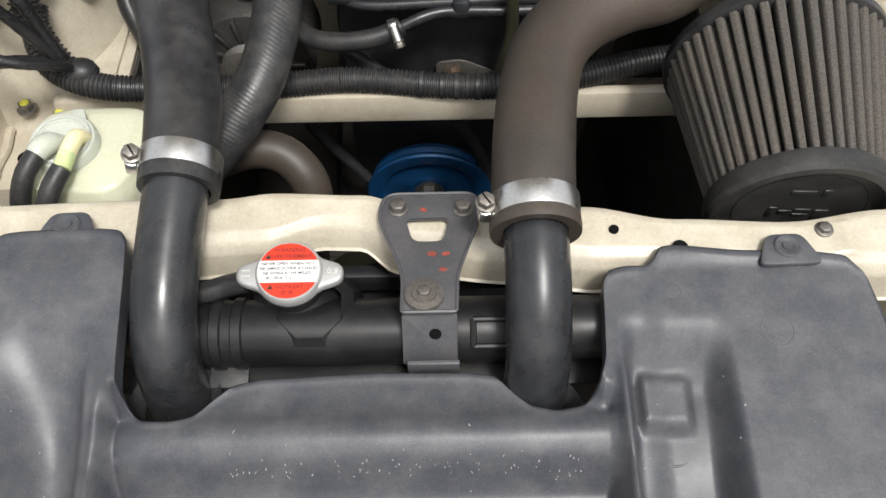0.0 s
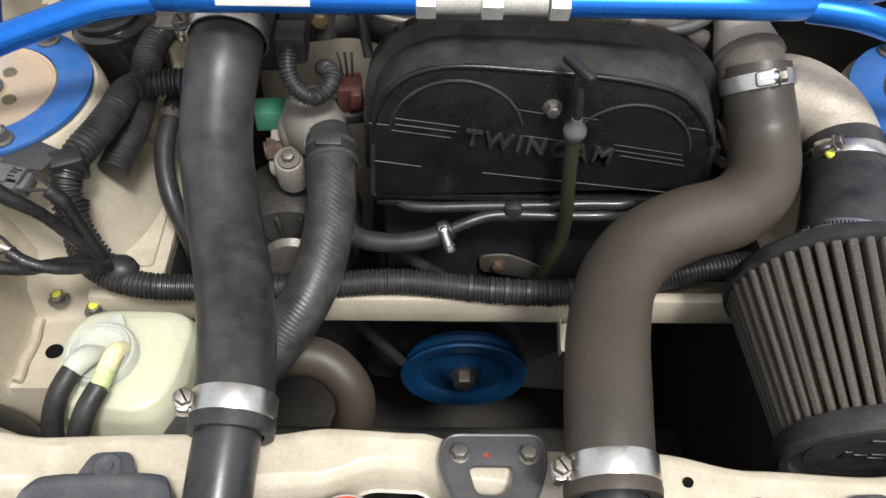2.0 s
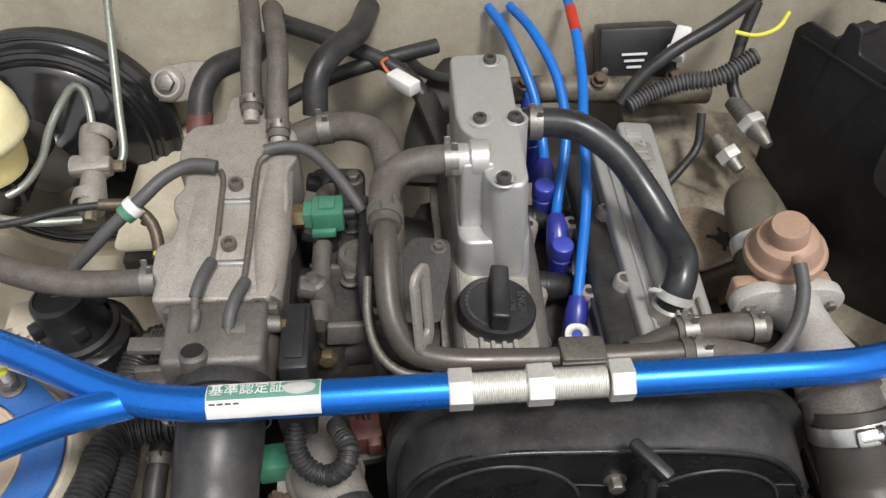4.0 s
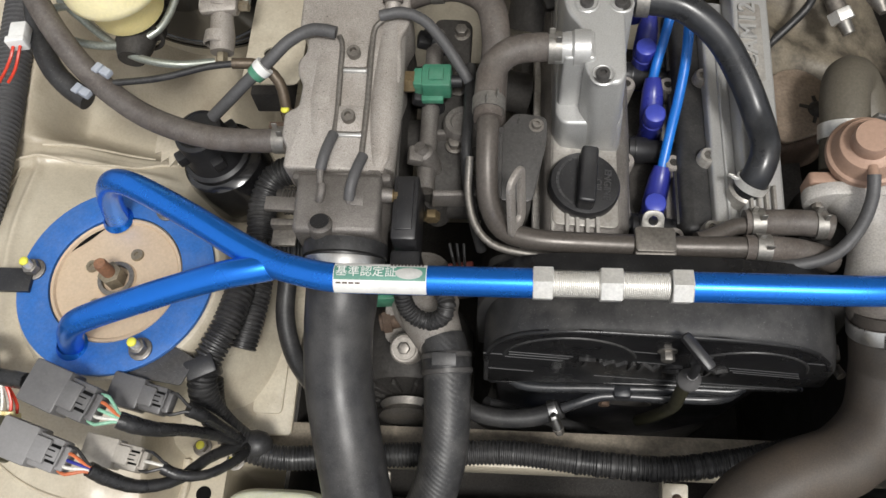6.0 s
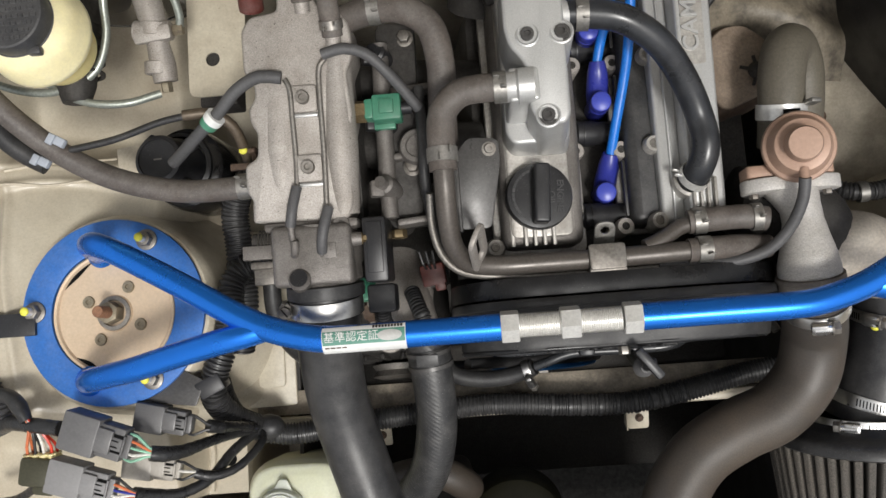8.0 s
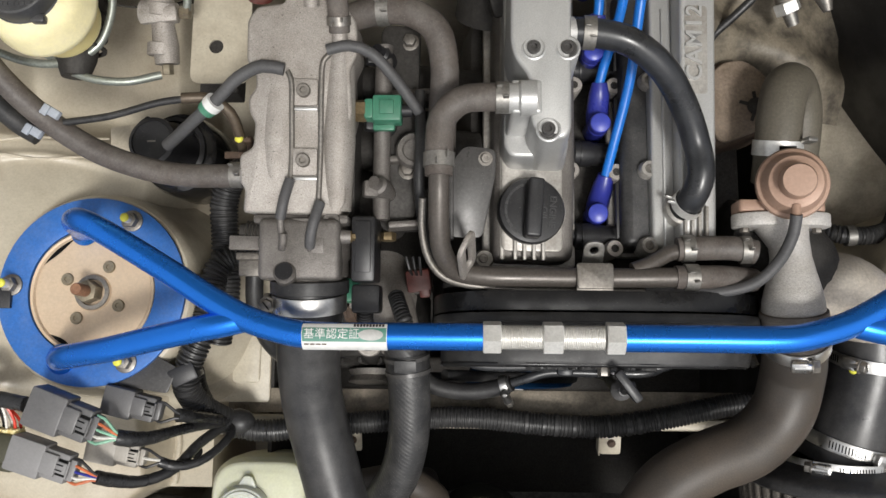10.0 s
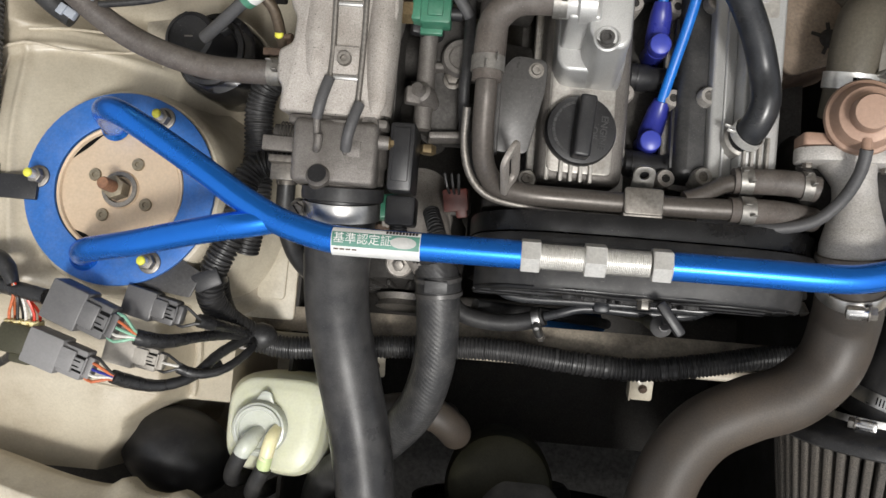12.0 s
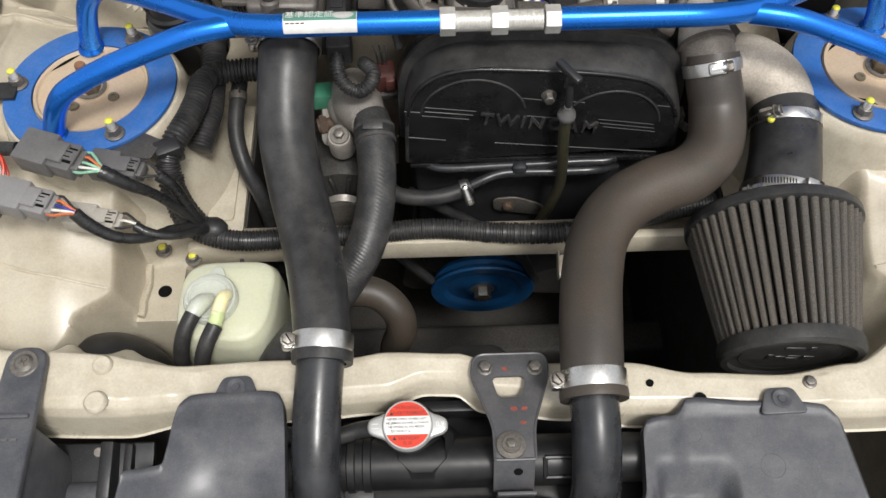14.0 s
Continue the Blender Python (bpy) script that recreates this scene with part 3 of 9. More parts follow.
def skirt(x0, y0, x1, y1, z0, z1, th):
    d = Vector((x1 - x0, y1 - y0, 0))
    n = Vector((-d.y, d.x, 0)).normalized() * th
    c = (Vector((x0, y0, 0)) + Vector((x1, y1, 0)) + n) / 2
    return box((d.length, th, z1 - z0), Matrix.Translation((c.x, c.y, (z0 + z1) / 2)) @ Matrix.Rotation(math.atan2(d.y, d.x), 4, "Z"), 0.002, 1)


# Cream rail sides coloured near black: shade and dirt of the gap beside the engine.
single("rail_wall_left", skirt(-0.287, 0.36, -0.287, 1.12, 0.30, 0.834, -0.004), DARK, "chassis rail side coloured near black for shade and grime", "chassis rail", "structure")
single("rail_wall_right", skirt(2 * MID + 0.287, 0.36, 2 * MID + 0.287, 1.12, 0.30, 0.834, 0.004), DARK, "chassis rail side coloured near black for shade and grime", "chassis rail", "structure")
single("outer_wall_left", skirt(-0.655, -0.2, -0.655, 1.3, 0.15, 0.97, -0.004), CREAM_DULL, "cream outer wing edge", "wing", "structure")
single("outer_wall_right", skirt(2 * MID + 0.655, -0.2, 2 * MID + 0.655, 1.3, 0.15, 0.97, 0.004), CREAM_DULL, "cream outer wing edge", "wing", "structure")


def bulkhead(u, v):
    x = -0.66 + 1.29 * u
    z = 0.30 + 0.86 * v
    y = 1.125 + 0.012 * math.sin(7 * x) - 0.05 * smooth_step(0.97, 0.90, z) * smooth_step(-0.30, -0.33, x)
    return Vector((x, y, z))


single("bulkhead", sheet(bulkhead, 60, 50, 0.002), CREAM, "cream painted bulkhead behind the engine", "bulkhead", "structure")
single("cowl_top", box((1.30, 0.25, 0.004), Matrix.Translation((MID, 1.25, 1.162)), 0.001), CREAM, "cream cowl panel over the bulkhead", "panel", "structure")
# shelf on the left behind the canister, with round holes
shelf = prism(rounded([(-0.338, 0.938), (-0.282, 0.938), (-0.282, 1.12), (-0.338, 1.12)], 0.01), 0.002, Matrix.Translation((0, 0, 0.986)), 0, holes=(circle(0.0068, 20, -0.3145, 0.974),))
single("bulkhead_shelf", shelf, CREAM, "cream pressed shelf with round holes", "panel", "structure")

# Added dark filler, so the shelf's hole looks shaded.
single("shelf_box", box((0.036, 0.10, 0.03), Matrix.Translation((-0.312, 0.98, 0.968)), 0.002), DARK, "near-black box added as the shade under the pressed shelf", "panel", "structure")
# Upper front panel: a pressed cream section that arches over the radiator cap.
REAR_EDGE = [(-0.60, 0.488), (-0.43, 0.459), (-0.315, 0.450), (-0.21, 0.454), (-0.157, 0.455), (-0.119, 0.460), (-0.057, 0.457), (-0.037, 0.452), (0.0, 0.445), (0.05, 0.444), (0.094, 0.443), (0.157, 0.431), (0.232, 0.427), (0.299, 0.436), (0.36, 0.465), (0.57, 0.52)]
FRONT_EDGE = [(-0.60, 0.42), (-0.335, 0.408), (-0.20, 0.408), (-0.125, 0.413), (-0.085, 0.425), (-0.06, 0.424), (-0.035, 0.411), (0.043, 0.402), (0.104, 0.394), (0.30, 0.385), (0.57, 0.40)]
FRONT_LOW = [(-0.60, 0.885), (-0.20, 0.888), (-0.125, 0.888), (-0.09, 0.899), (-0.06, 0.899), (-0.03, 0.888), (0.10, 0.886), (0.57, 0.880)]


def front_panel(u, v):
    x = -0.60 + 1.17 * u
    yr, yf, zl = lerp_list(REAR_EDGE, x), lerp_list(FRONT_EDGE, x), lerp_list(FRONT_LOW, x)
    zt = 0.922 + 0.004 * smooth_step(-0.1, -0.3, x) + 0.017 * smooth_step(-0.30, -0.355, x)
    flare = 0.012 * smooth_step(-0.28, -0.34, x) + 0.010 * (bell(x, -0.412, 0.010) + 0.8 * bell(x, -0.358, 0.012))
    yf -= 0.010 * smooth_step(-0.30, -0.355, x)
    steps = [(0.0, yr - 0.002 + flare, zt - 0.055), (0.09, yr + flare, zt - 0.030), (0.18, yr, zt - 0.006), (0.24, yr - 0.003, zt - 0.001), (0.30, yr - 0.008, zt), (0.58, yf + 0.014, zt - 0.003), (0.66, yf + 0.007, zt - 0.008), (0.72, yf + 0.003, zt - 0.015), (0.92, yf, zl + 0.001), (1.0, yf - 0.002, zl)]
    for (a, ya, za), (b, yb, zb) in zip(steps, steps[1:]):
        if v <= b + 1e-9:
            f = (v - a) / (b - a)
            z = za + (zb - za) * f
            y = ya + (yb - ya) * f
            break
    for sx in (-0.292, 0.268):
        z += 0.003 * bell(x, sx, 0.0035) * (0.3 < v < 0.6)
    z += 0.004 * smooth_step(-0.352, -0.356, x) * (0.2 < v < 0.7)
    return Vector((x, y, z))


panel = single("front_panel", sheet(front_panel, 234, 50, 0.0014), CREAM, "cream upper radiator support panel with arched front edge", "radiator support", "structure", smooth=50)
for px, py, rr in ((0.113, 0.420, 0.0028), (0.155, 0.4045, 0.0044), (-0.365, 0.441, 0.009), (-0.365, 0.407, 0.010)):
    cream = rr > 0.008
    part("panel_bolt" if cream else "panel_hole", lathe([(0, 0.001), (rr * 0.55, 0.0035), (rr * 0.8, 0.003), (rr, 0.0005), (rr, -0.002), (0, -0.002)] if cream else [(0, 0.0004), (rr, 0.0004), (rr * 1.15, 0.0008), (rr * 1.2, -0.001), (0, -0.001)], Matrix.Translation((px, py, 0.9472 if px < -0.2 else 0.922)), 20), CREAM if cream else HOLE, panel)
part("panel_screw", hexhead(Matrix.Translation((0.254, 0.4165, 0.9215)), 0.008, 0.003, 0.0062), DULLSTEEL, panel)

# Cross member under the radiator fan side that carries the loom, and its two tabs.
cross = thing("cross_member", (-0.0, 0.618, 0.83), "cream painted cross member ahead of the engine", "cross member", kind="structure")
part("flange", box((0.70, 0.012, 0.032), pose(0.01, 0.6220, 0.8390), 0.004), CREAM, cross)
part("ledge", box((0.66, 0.026, 0.003), Matrix.Translation((0.0, 0.642, 0.836)) @ Matrix.Rotation(radians(-8), 4, "X"), 0.001), LEDGEGRIME, cross, "stained ledge behind the flange")
for bx in (0.0735, -0.2):
    tab = part("tab", prism(rounded([(-0.011, -0.014), (0.011, -0.014), (0.011, 0.012), (-0.011, 0.012)], 0.003), 0.0016, pose(bx, 0.603, 0.822, 20, 0, 0), 0.0004), CREAM, cross)
    part("tab_side", box((0.0016, 0.03, 0.018), pose(bx - 0.012, 0.605, 0.819, 20, 0, 0), 0.0005), CREAM, cross)
    part("tab_bolt", hexhead(pose(bx + 0.001, 0.601, 0.8235, 20, 0, 0), 0.006, 0.002, 0.0045), RUSTY, cross)

# Unseen raised bonnet, hinged at the cowl, and its under-side frame: added to shade the rear bay and bounce light.
bonnet = thing("bonnet", (MID, 1.17, 1.18), "unseen cream bonnet propped open behind the bay, added to shade it", "bonnet", kind="structure")
bmx = pose(MID, 1.175, 1.185, -60, 0, 0)
part("skin", box((1.24, 0.95, 0.006), bmx @ Matrix.Translation((0, -0.475, 0.02)), 0.002, 1), CREAM, bonnet)
part("frame", prism(rounded([(-0.58, -0.92), (0.58, -0.92), (0.58, -0.03), (-0.58, -0.03)], 0.08), 0.014, bmx, 0.003, 2, holes=(rounded([(-0.44, -0.80), (0.44, -0.80), (0.44, -0.14), (-0.44, -0.14)], 0.08),)), CREAM_DULL, bonnet)

# Bay floor coloured near black for the shade below the engine, and the closing front and outer sheets.
single("undertray", box((0.62, 0.62, 0.004), Matrix.Translation((MID, 0.80, 0.36)), 0.001), DARK, "undertray coloured near black for the shade below the engine", "undertray", "structure")
single("front_wall", skirt(-0.6, 0.30, 0.57, 0.30, 0.2, 0.70, 0.004), DARK, "black front closing sheet", "panel", "structure")
single("bumper_front", box((1.3, 0.10, 0.45), Matrix.Translation((MID, -0.02, 0.55)), 0.03, 3), CREAM, "cream front bumper of the car", "bumper", "structure")


# ---- front: air guide, radiator, pipes ----
def guide_height(x, y):
    """The moulded air guide: two raised side pans with hollows, a lower middle."""
    z = 0.924 + 0.014 * smooth_step(-0.1, -0.2, x) - 0.16 * max(0.0, 0.385 - y)
    mid = smooth_step(-0.216, -0.204, x) * (1 - smooth_step(0.095, 0.107, x))
    mid *= (1 - smooth_step(0.298, 0.314, y) * smooth_step(-0.188, -0.197, x)) * (1 - smooth_step(0.298, 0.314, y) * smooth_step(0.086, 0.095, x))
    ym = 0.330 - y
    zm = 0.896 - 0.22 * max(0.0, ym - 0.035) - 0.02 * smooth_step(0.055, 0.075, ym) + 0.008 * bell(ym, 0.045, 0.014)
    z = z * (1 - mid) + zm * mid
    # hollow in the left pan
    z -= 0.034 * smooth_step(0.375, 0.27, y) * bell(x, -0.250 + 0.10 * (0.30 - y), 0.028)
    z -= 0.012 * smooth_step(0.37, 0.30, y) * bell(x, -0.228, 0.02)
    # stepped hollow in the right pan
    ri = smooth_step(0.106, 0.118, x) * (1 - smooth_step(0.162, 0.179, x))
    z -= ri * (0.025 * smooth_step(0.356, 0.314, y) + 0.008 * smooth_step(0.30, 0.24, y))
    z += 0.009 * smooth_step(0.1165, 0.1225, x) * (1 - smooth_step(0.147, 0.156, x)) * smooth_step(0.288, 0.296, y) * (1 - smooth_step(0.318, 0.328, y))
    z += 0.004 * (bell(x, 0.107, 0.004) + bell(x, -0.223, 0.004)) * smooth_step(0.335, 0.31, y)
    z -= 0.004 * smooth_step(0.40, 0.385, y) * smooth_step(0.12, 0.14, x)
    return z


EDGE = [(-0.345, 0.30), (-0.338, 0.352), (-0.322, 0.353), (-0.305, 0.356), (-0.3015, 0.375), (-0.298, 0.405), (-0.290, 0.414), (-0.275, 0.416), (-0.228, 0.417), (-0.213, 0.4155), (-0.2075, 0.407), (-0.2045, 0.385), (-0.2030, 0.355), (-0.2020, 0.328), (-0.2005, 0.312), (-0.197, 0.303), (-0.19, 0.298), (-0.172, 0.297), (-0.158, 0.301), (-0.148, 0.313), (-0.138, 0.322), (-0.12, 0.326), (-0.05, 0.329), (0.015, 0.328), (0.030, 0.325), (0.040, 0.314), (0.050, 0.304), (0.066, 0.300), (0.082, 0.303), (0.092, 0.313), (0.097, 0.33), (0.099, 0.36), (0.0998, 0.378), (0.104, 0.386), (0.115, 0.389), (0.130, 0.389), (0.136, 0.396), (0.140, 0.404), (0.152, 0.405), (0.19, 0.400), (0.24, 0.398), (0.262, 0.395), (0.272, 0.384), (0.276, 0.36), (0.286, 0.30)]
el = []
for (xa, ya), (xb, yb) in zip(EDGE, EDGE[1:]):
    n = max(2, int(math.hypot(xb - xa, yb - ya) / 0.0016))
    el += [(xa + (xb - xa) * k / n, ya + (yb - ya) * k / n) for k in range(n)]
el.append(EDGE[-1])
for k in range(6):
    el = [el[0]] + [((p[0] + q[0] * 2 + r[0]) / 4, (p[1] + q[1] * 2 + r[1]) / 4) for p, q, r in zip(el, el[1:], el[2:])] + [el[-1]]


def guide(u, v):
    i = min(int(u * (len(el) - 1) + 1e-6), len(el) - 1)
    x, ye = el[i]
    w = max(0.0, v - 0.06) / 0.94
    y = ye + (0.115 - ye) * w
    z = guide_height(x, y)
    if v < 0.06:
        z -= 0.014 * (1 - v / 0.06) ** 2
    elif w < 0.045:
        z += 0.0016 * bell(w, 0.012, 0.010) - 0.0012 * (1 - w / 0.045) ** 4
    return Vector((x, y, z))


air = thing("air_guide", (-0.03, 0.30, 0.85), "dusty black moulded plastic air guide over the radiator front", "air guide")
part("guide_moulding", sheet(guide, len(el) - 1, 100), PLASTIC, air, smooth=60)
for cx, cy, cz in ((-0.250, 0.4215, 0.9385), (0.2235, 0.400, 0.9285)):
    tab = rounded([(-0.021, -0.014), (-0.012, 0.010), (0.012, 0.011), (0.022, -0.013)], 0.006)
    part("tab", prism(tab, 0.004, Matrix.Translation((cx, cy, cz - 0.006)), 0.0012), PLASTIC, air)
    part("push_clip", lathe([(0, 0.0008), (0.0032, 0.0010), (0.0036, 0.0), (0.0048, 0.0006), (0.0078, 0.0008), (0.0088, -0.0002), (0.0088, -0.003), (0, -0.003)], Matrix.Translation((cx, cy, cz - 0.0012)), 28), PLASTIC, air)
for cx, cy, rr in ((0.145, 0.372, 0.006), (0.208, 0.345, 0.011), (0.140, 0.283, 0.0125), (0.163, 0.268, 0.006)):
    z0 = guide_height(cx, cy)
    slope = Vector(((guide_height(cx - 0.004, cy) - guide_height(cx + 0.004, cy)) / 0.008, (guide_height(cx, cy - 0.004) - guide_height(cx, cy + 0.004)) / 0.008, 1))
    part("moulding_mark", lathe([(rr, -0.0005), (rr * 0.97, 0.0001), (rr * 0.90, 0.0001), (rr * 0.86, -0.0005)], basis((cx, cy, z0 + 0.0001), slope), 32), PLASTIC, air)
hz = guide_height(-0.0215, 0.2345)
lh = part("locating_hood", lathe([(0.0135, -0.001), (0.0140, 0.0045), (0.0165, 0.0060), (0.0195, 0.0045), (0.0235, -0.0005)], basis((-0.0215, 0.2345, hz - 0.0005), (0, -0.3, 1)), 36), PLASTIC, air)
part("locating_hole", lathe([(0, 0.0018), (0.0138, 0.0018)], basis((-0.0215, 0.2345, hz - 0.0005), (0, -0.3, 1)), 28), HOLE, lh)

random.seed(21)
scuffs = bmesh.new()
for k in range(80):
    qx = -0.135 + 0.215 * random.random()
    qy = 0.269 + 0.002 * random.gauss(0, 1) + (0.05 * (random.random() - 0.5) if k % 5 == 0 else 0)
    ln = random.uniform(0.0008, 0.0030)
    scuffs = join(scuffs, box((random.uniform(0.0003, 0.0008), ln, 0.0002), pose(qx, qy, guide_height(qx, qy) + 0.0002, -8, 0, random.uniform(-30, 30)), 0))
for k in range(26):
    qx = random.choice((random.uniform(0.115, 0.19), random.uniform(-0.28, -0.23)))
    qy = random.uniform(0.22, 0.32)
    scuffs = join(scuffs, box((random.uniform(0.0004, 0.0012), random.uniform(0.0006, 0.0016), 0.0002), pose(qx, qy, guide_height(qx, qy) + 0.0001, 0, 0, random.uniform(-60, 60)), 0))
part("scuff_marks", scuffs, SCUFF, air, "pale scuffs in the plastic", smooth=0)["kind"] = "stuff"

# black bumper reinforcement under the air guide
single("bumper_beam", box((1.1, 0.12, 0.10), Matrix.Translation((MID, 0.13, 0.72)), 0.02), DARK, "black bumper beam under the air guide", "bumper beam", "structure")

# radiator with its plastic top tank
rad = thing("radiator", (-0.02, 0.37, 0.55), "black radiator with plastic top tank", "radiator")
part("top_tank", tube([(-0.23, 0.366, 0.882), (-0.205, 0.366, 0.884), (-0.15, 0.366, 0.885), (-0.05, 0.366, 0.885), (0.02, 0.366, 0.885), (0.12, 0.366, 0.884), (0.14, 0.366, 0.882)], [0.012, 0.021, 0.0225, 0.0225, 0.0225, 0.0215, 0.013], 28), RADIATOR, rad)
part("crimp_ledge", box((0.34, 0.020, 0.008), pose(-0.045, 0.345, 0.862, 12, 0, 0), 0.002), RADIATOR, rad)
part("ledge_tab", box((0.026, 0.016, 0.004), pose(-0.147, 0.342, 0.869, 12, 0, 0), 0.001), CAPPLASTIC, rad)
part("tank_foot", box((0.40, 0.040, 0.06), Matrix.Translation((-0.045, 0.372, 0.85)), 0.006), RADIATOR, rad)
part("core", box((0.42, 0.03, 0.36), Matrix.Translation((-0.045, 0.372, 0.64)), 0.004), DARK, rad)
for rx in (-0.152, -0.138):
    part("tank_rib", lathe([(0.0225, -0.004), (0.0243, -0.003), (0.0243, 0.003), (0.0225, 0.004)], basis((rx, 0.366, 0.885), (1, 0, 0)), 32), RADIATOR, rad)
for a in (14, 60):
    part("tank_rib", tube([(0.016, 0.366 - 0.0226 * math.sin(radians(a)), 0.885 + 0.0226 * math.cos(radians(a))), (0.056, 0.366 - 0.0226 * math.sin(radians(a)), 0.885 + 0.0226 * math.cos(radians(a)))], 0.0022, 8, straight=True), RADIATOR, rad)
for rx in (0.016, 0.056):
    part("tank_rib", tube([(rx, 0.366 - 0.0226 * math.sin(radians(a)), 0.885 + 0.0226 * math.cos(radians(a))) for a in (14, 26, 38, 49, 60)], 0.0022, 8, straight=True), RADIATOR, rad)
capm = basis((-0.1015, 0.3860, 0.918), (0, -0.14, 1)) @ Matrix.Scale(0.95, 4)
part("filler_neck", lathe([(0.032, -0.03), (0.030, -0.018), (0.026, -0.014), (0.0205, -0.008), (0.0205, 0.004), (0.0235, 0.005), (0.0235, 0.008), (0.018, 0.008)], capm, 36), RADIATOR, rad)
part("overflow_nipple", tube([(-0.12, 0.385, 0.915), (-0.135, 0.390, 0.913), (-0.145, 0.388, 0.907)], 0.005, 12), RADIATOR, rad)
part("overflow_hose", tube([(-0.132, 0.389, 0.914), (-0.146, 0.389, 0.909), (-0.165, 0.385, 0.906), (-0.21, 0.39, 0.90), (-0.26, 0.41, 0.87)], 0.0075, 14), RUBBER, rad)

# pressure cap


def cap_outline():
    pts = []
    for i in range(96):
        a = 2 * math.pi * i / 96
        ear = ((abs(math.cos(a)) / 0.0362) ** 3 + (abs(math.sin(a)) / 0.0108) ** 3) ** (-1 / 3)
        r = (0.0228 ** 8 + ear ** 8) ** (1 / 8)
        pts.append((r * math.cos(a), r * math.sin(a)))
    return pts


part("neck_base", lathe([(0.035, -0.060), (0.0345, -0.030), (0.030, -0.019), (0.022, -0.012)], basis((-0.090, 0.366, 0.922), (0, -0.35, 1)) @ Matrix.Rotation(radians(22.5), 4, "Z"), 8), RADIATOR, rad, smooth=20)
cap = part("radiator_cap", prism(cap_outline(), 0.0085, capm @ Matrix.Translation((0, 0, 0.0045)), 0.003, 4), SILVER, rad, "pressed metal pressure cap with red and white label")
part("cap_crown", lathe([(0.0230, 0.010), (0.0228, 0.0140), (0.0216, 0.0158), (0.0, 0.0158)], capm, 48), SILVER, cap)
lm = capm @ Matrix.Translation((0, 0, 0.0161))


def disc_slice(r, y0, y1, n=20):
    y0, y1 = max(-r, y0), min(r, y1)
    right = [(math.sqrt(max(0, r * r - (y0 + (y1 - y0) * i / n) ** 2)), y0 + (y1 - y0) * i / n) for i in range(n + 1)]
    out = right + [(-x, y) for x, y in reversed(right)]
    keep = []
    for q in out:
        if not keep or math.dist(q, keep[-1]) > 1e-6:
            keep.append(q)
    if math.dist(keep[0], keep[-1]) < 1e-6:
        keep.pop()
    return keep


part("label_top", prism(disc_slice(0.0206, 0.0075, 0.022), 0.0002, lm), RED, cap, "red label field", smooth=0)
part("label_middle", prism(disc_slice(0.0206, -0.0088, 0.0075), 0.0002, lm), WHITE, cap, "white label field", smooth=0)
part("label_bottom", prism(disc_slice(0.0206, -0.022, -0.0088), 0.0002, lm), RED, cap, "red label field", smooth=0)
for body, yy, size in (("WARNING", 0.0152, 0.0044), ("AVERTISSEMENT", 0.0105, 0.0040), ("NEVER OPEN WHEN HOT.", 0.0050, 0.0031), ("NE JAMAIS OUVRIR À CHAUD", 0.0015, 0.0029), ("NE NYISSA KI. HA MELEG !", -0.0020, 0.0029), ("熱い時あけないこと。", -0.0058, 0.0030), ("VIGYAZAT", -0.0122, 0.0040), ("危 険", -0.0166, 0.0036)):
    lettering("label_text", body, size, lm @ Matrix.Translation((0.0012 if "V" in body[:2] or "A" == body[0] else 0, yy, 0.0003)), INKRED if yy > 0.008 or yy < -0.010 else INK, cap, 0.00006)
for xx, yy in ((-0.0142, 0.0103), (-0.0115, -0.0122)):
    part("warning_sign", prism([(-0.0019, -0.0015), (0.0019, -0.0015), (0, 0.0018)], 0.0002, lm @ Matrix.Translation((xx, yy, 0.0002))), INK, cap, smooth=0)
lettering("pressure_mark", "0.9", 0.0062, capm @ Matrix.Translation((0.0292, 0.0005, 0.0131)), THREAD, cap, 0.0002)
part("maker_mark", join(box((0.006, 0.0008, 0.0004), capm @ Matrix.Translation((-0.0292, 0.002, 0.0131)), 0), box((0.006, 0.0008, 0.0004), capm @ Matrix.Translation((-0.0292, -0.002, 0.0131)), 0)), THREAD, cap)

# triangular stay between front panel and radiator
stay = thing("radiator_stay", (-0.011, 0.40, 0.925), "grey painted triangular steel radiator stay with three bolts", "bracket")
up = Vector((0, 0.0715, -0.006)).normalized()
sm = basis((-0.012, 0.362, 0.9305), Vector((1, 0, 0)).cross(up), (1, 0, 0))
outline = rounded([(-0.017, -0.012), (0.017, -0.012), (0.0185, 0.018), (0.035, 0.066), (0.034, 0.088), (-0.030, 0.088), (-0.034, 0.066), (-0.0165, 0.018)], [0.002, 0.002, 0.01, 0.01, 0.012, 0.012, 0.01, 0.01], 5)
window = rounded([(-0.0105, 0.045), (0.0100, 0.045), (0.0145, 0.066), (-0.0155, 0.066)], 0.006, 5)
part("plate", prism(outline, 0.0032, sm, 0.0008, 2, holes=(window,)), BRACKET, stay)
part("raised_rim", tube([sm @ Vector((x, y, 0.0034)) for x, y in outline] + [sm @ Vector((*outline[0], 0.0034))], 0.0012, 6, straight=True), BRACKET, stay)
part("foot", prism(rounded([(-0.0185, -0.020), (0.0165, -0.020), (0.0165, 0.018), (-0.0185, 0.018)], 0.002), 0.003, pose(-0.011, 0.348, 0.909, 62, 0, 0), 0.0006), BRACKET, stay)
part("foot_lower", box((0.033, 0.003, 0.04), pose(-0.010, 0.334, 0.885, 8, 0, 0), 0.0006), BRACKET, stay)
part("foot_hole", lathe([(0, 0.0), (0.004, 0.0)], pose(-0.006, 0.349, 0.9145, 62, 0, 0) @ Matrix.Translation((-0.0025, -0.002, 0.0018)), 18), HOLE, stay)
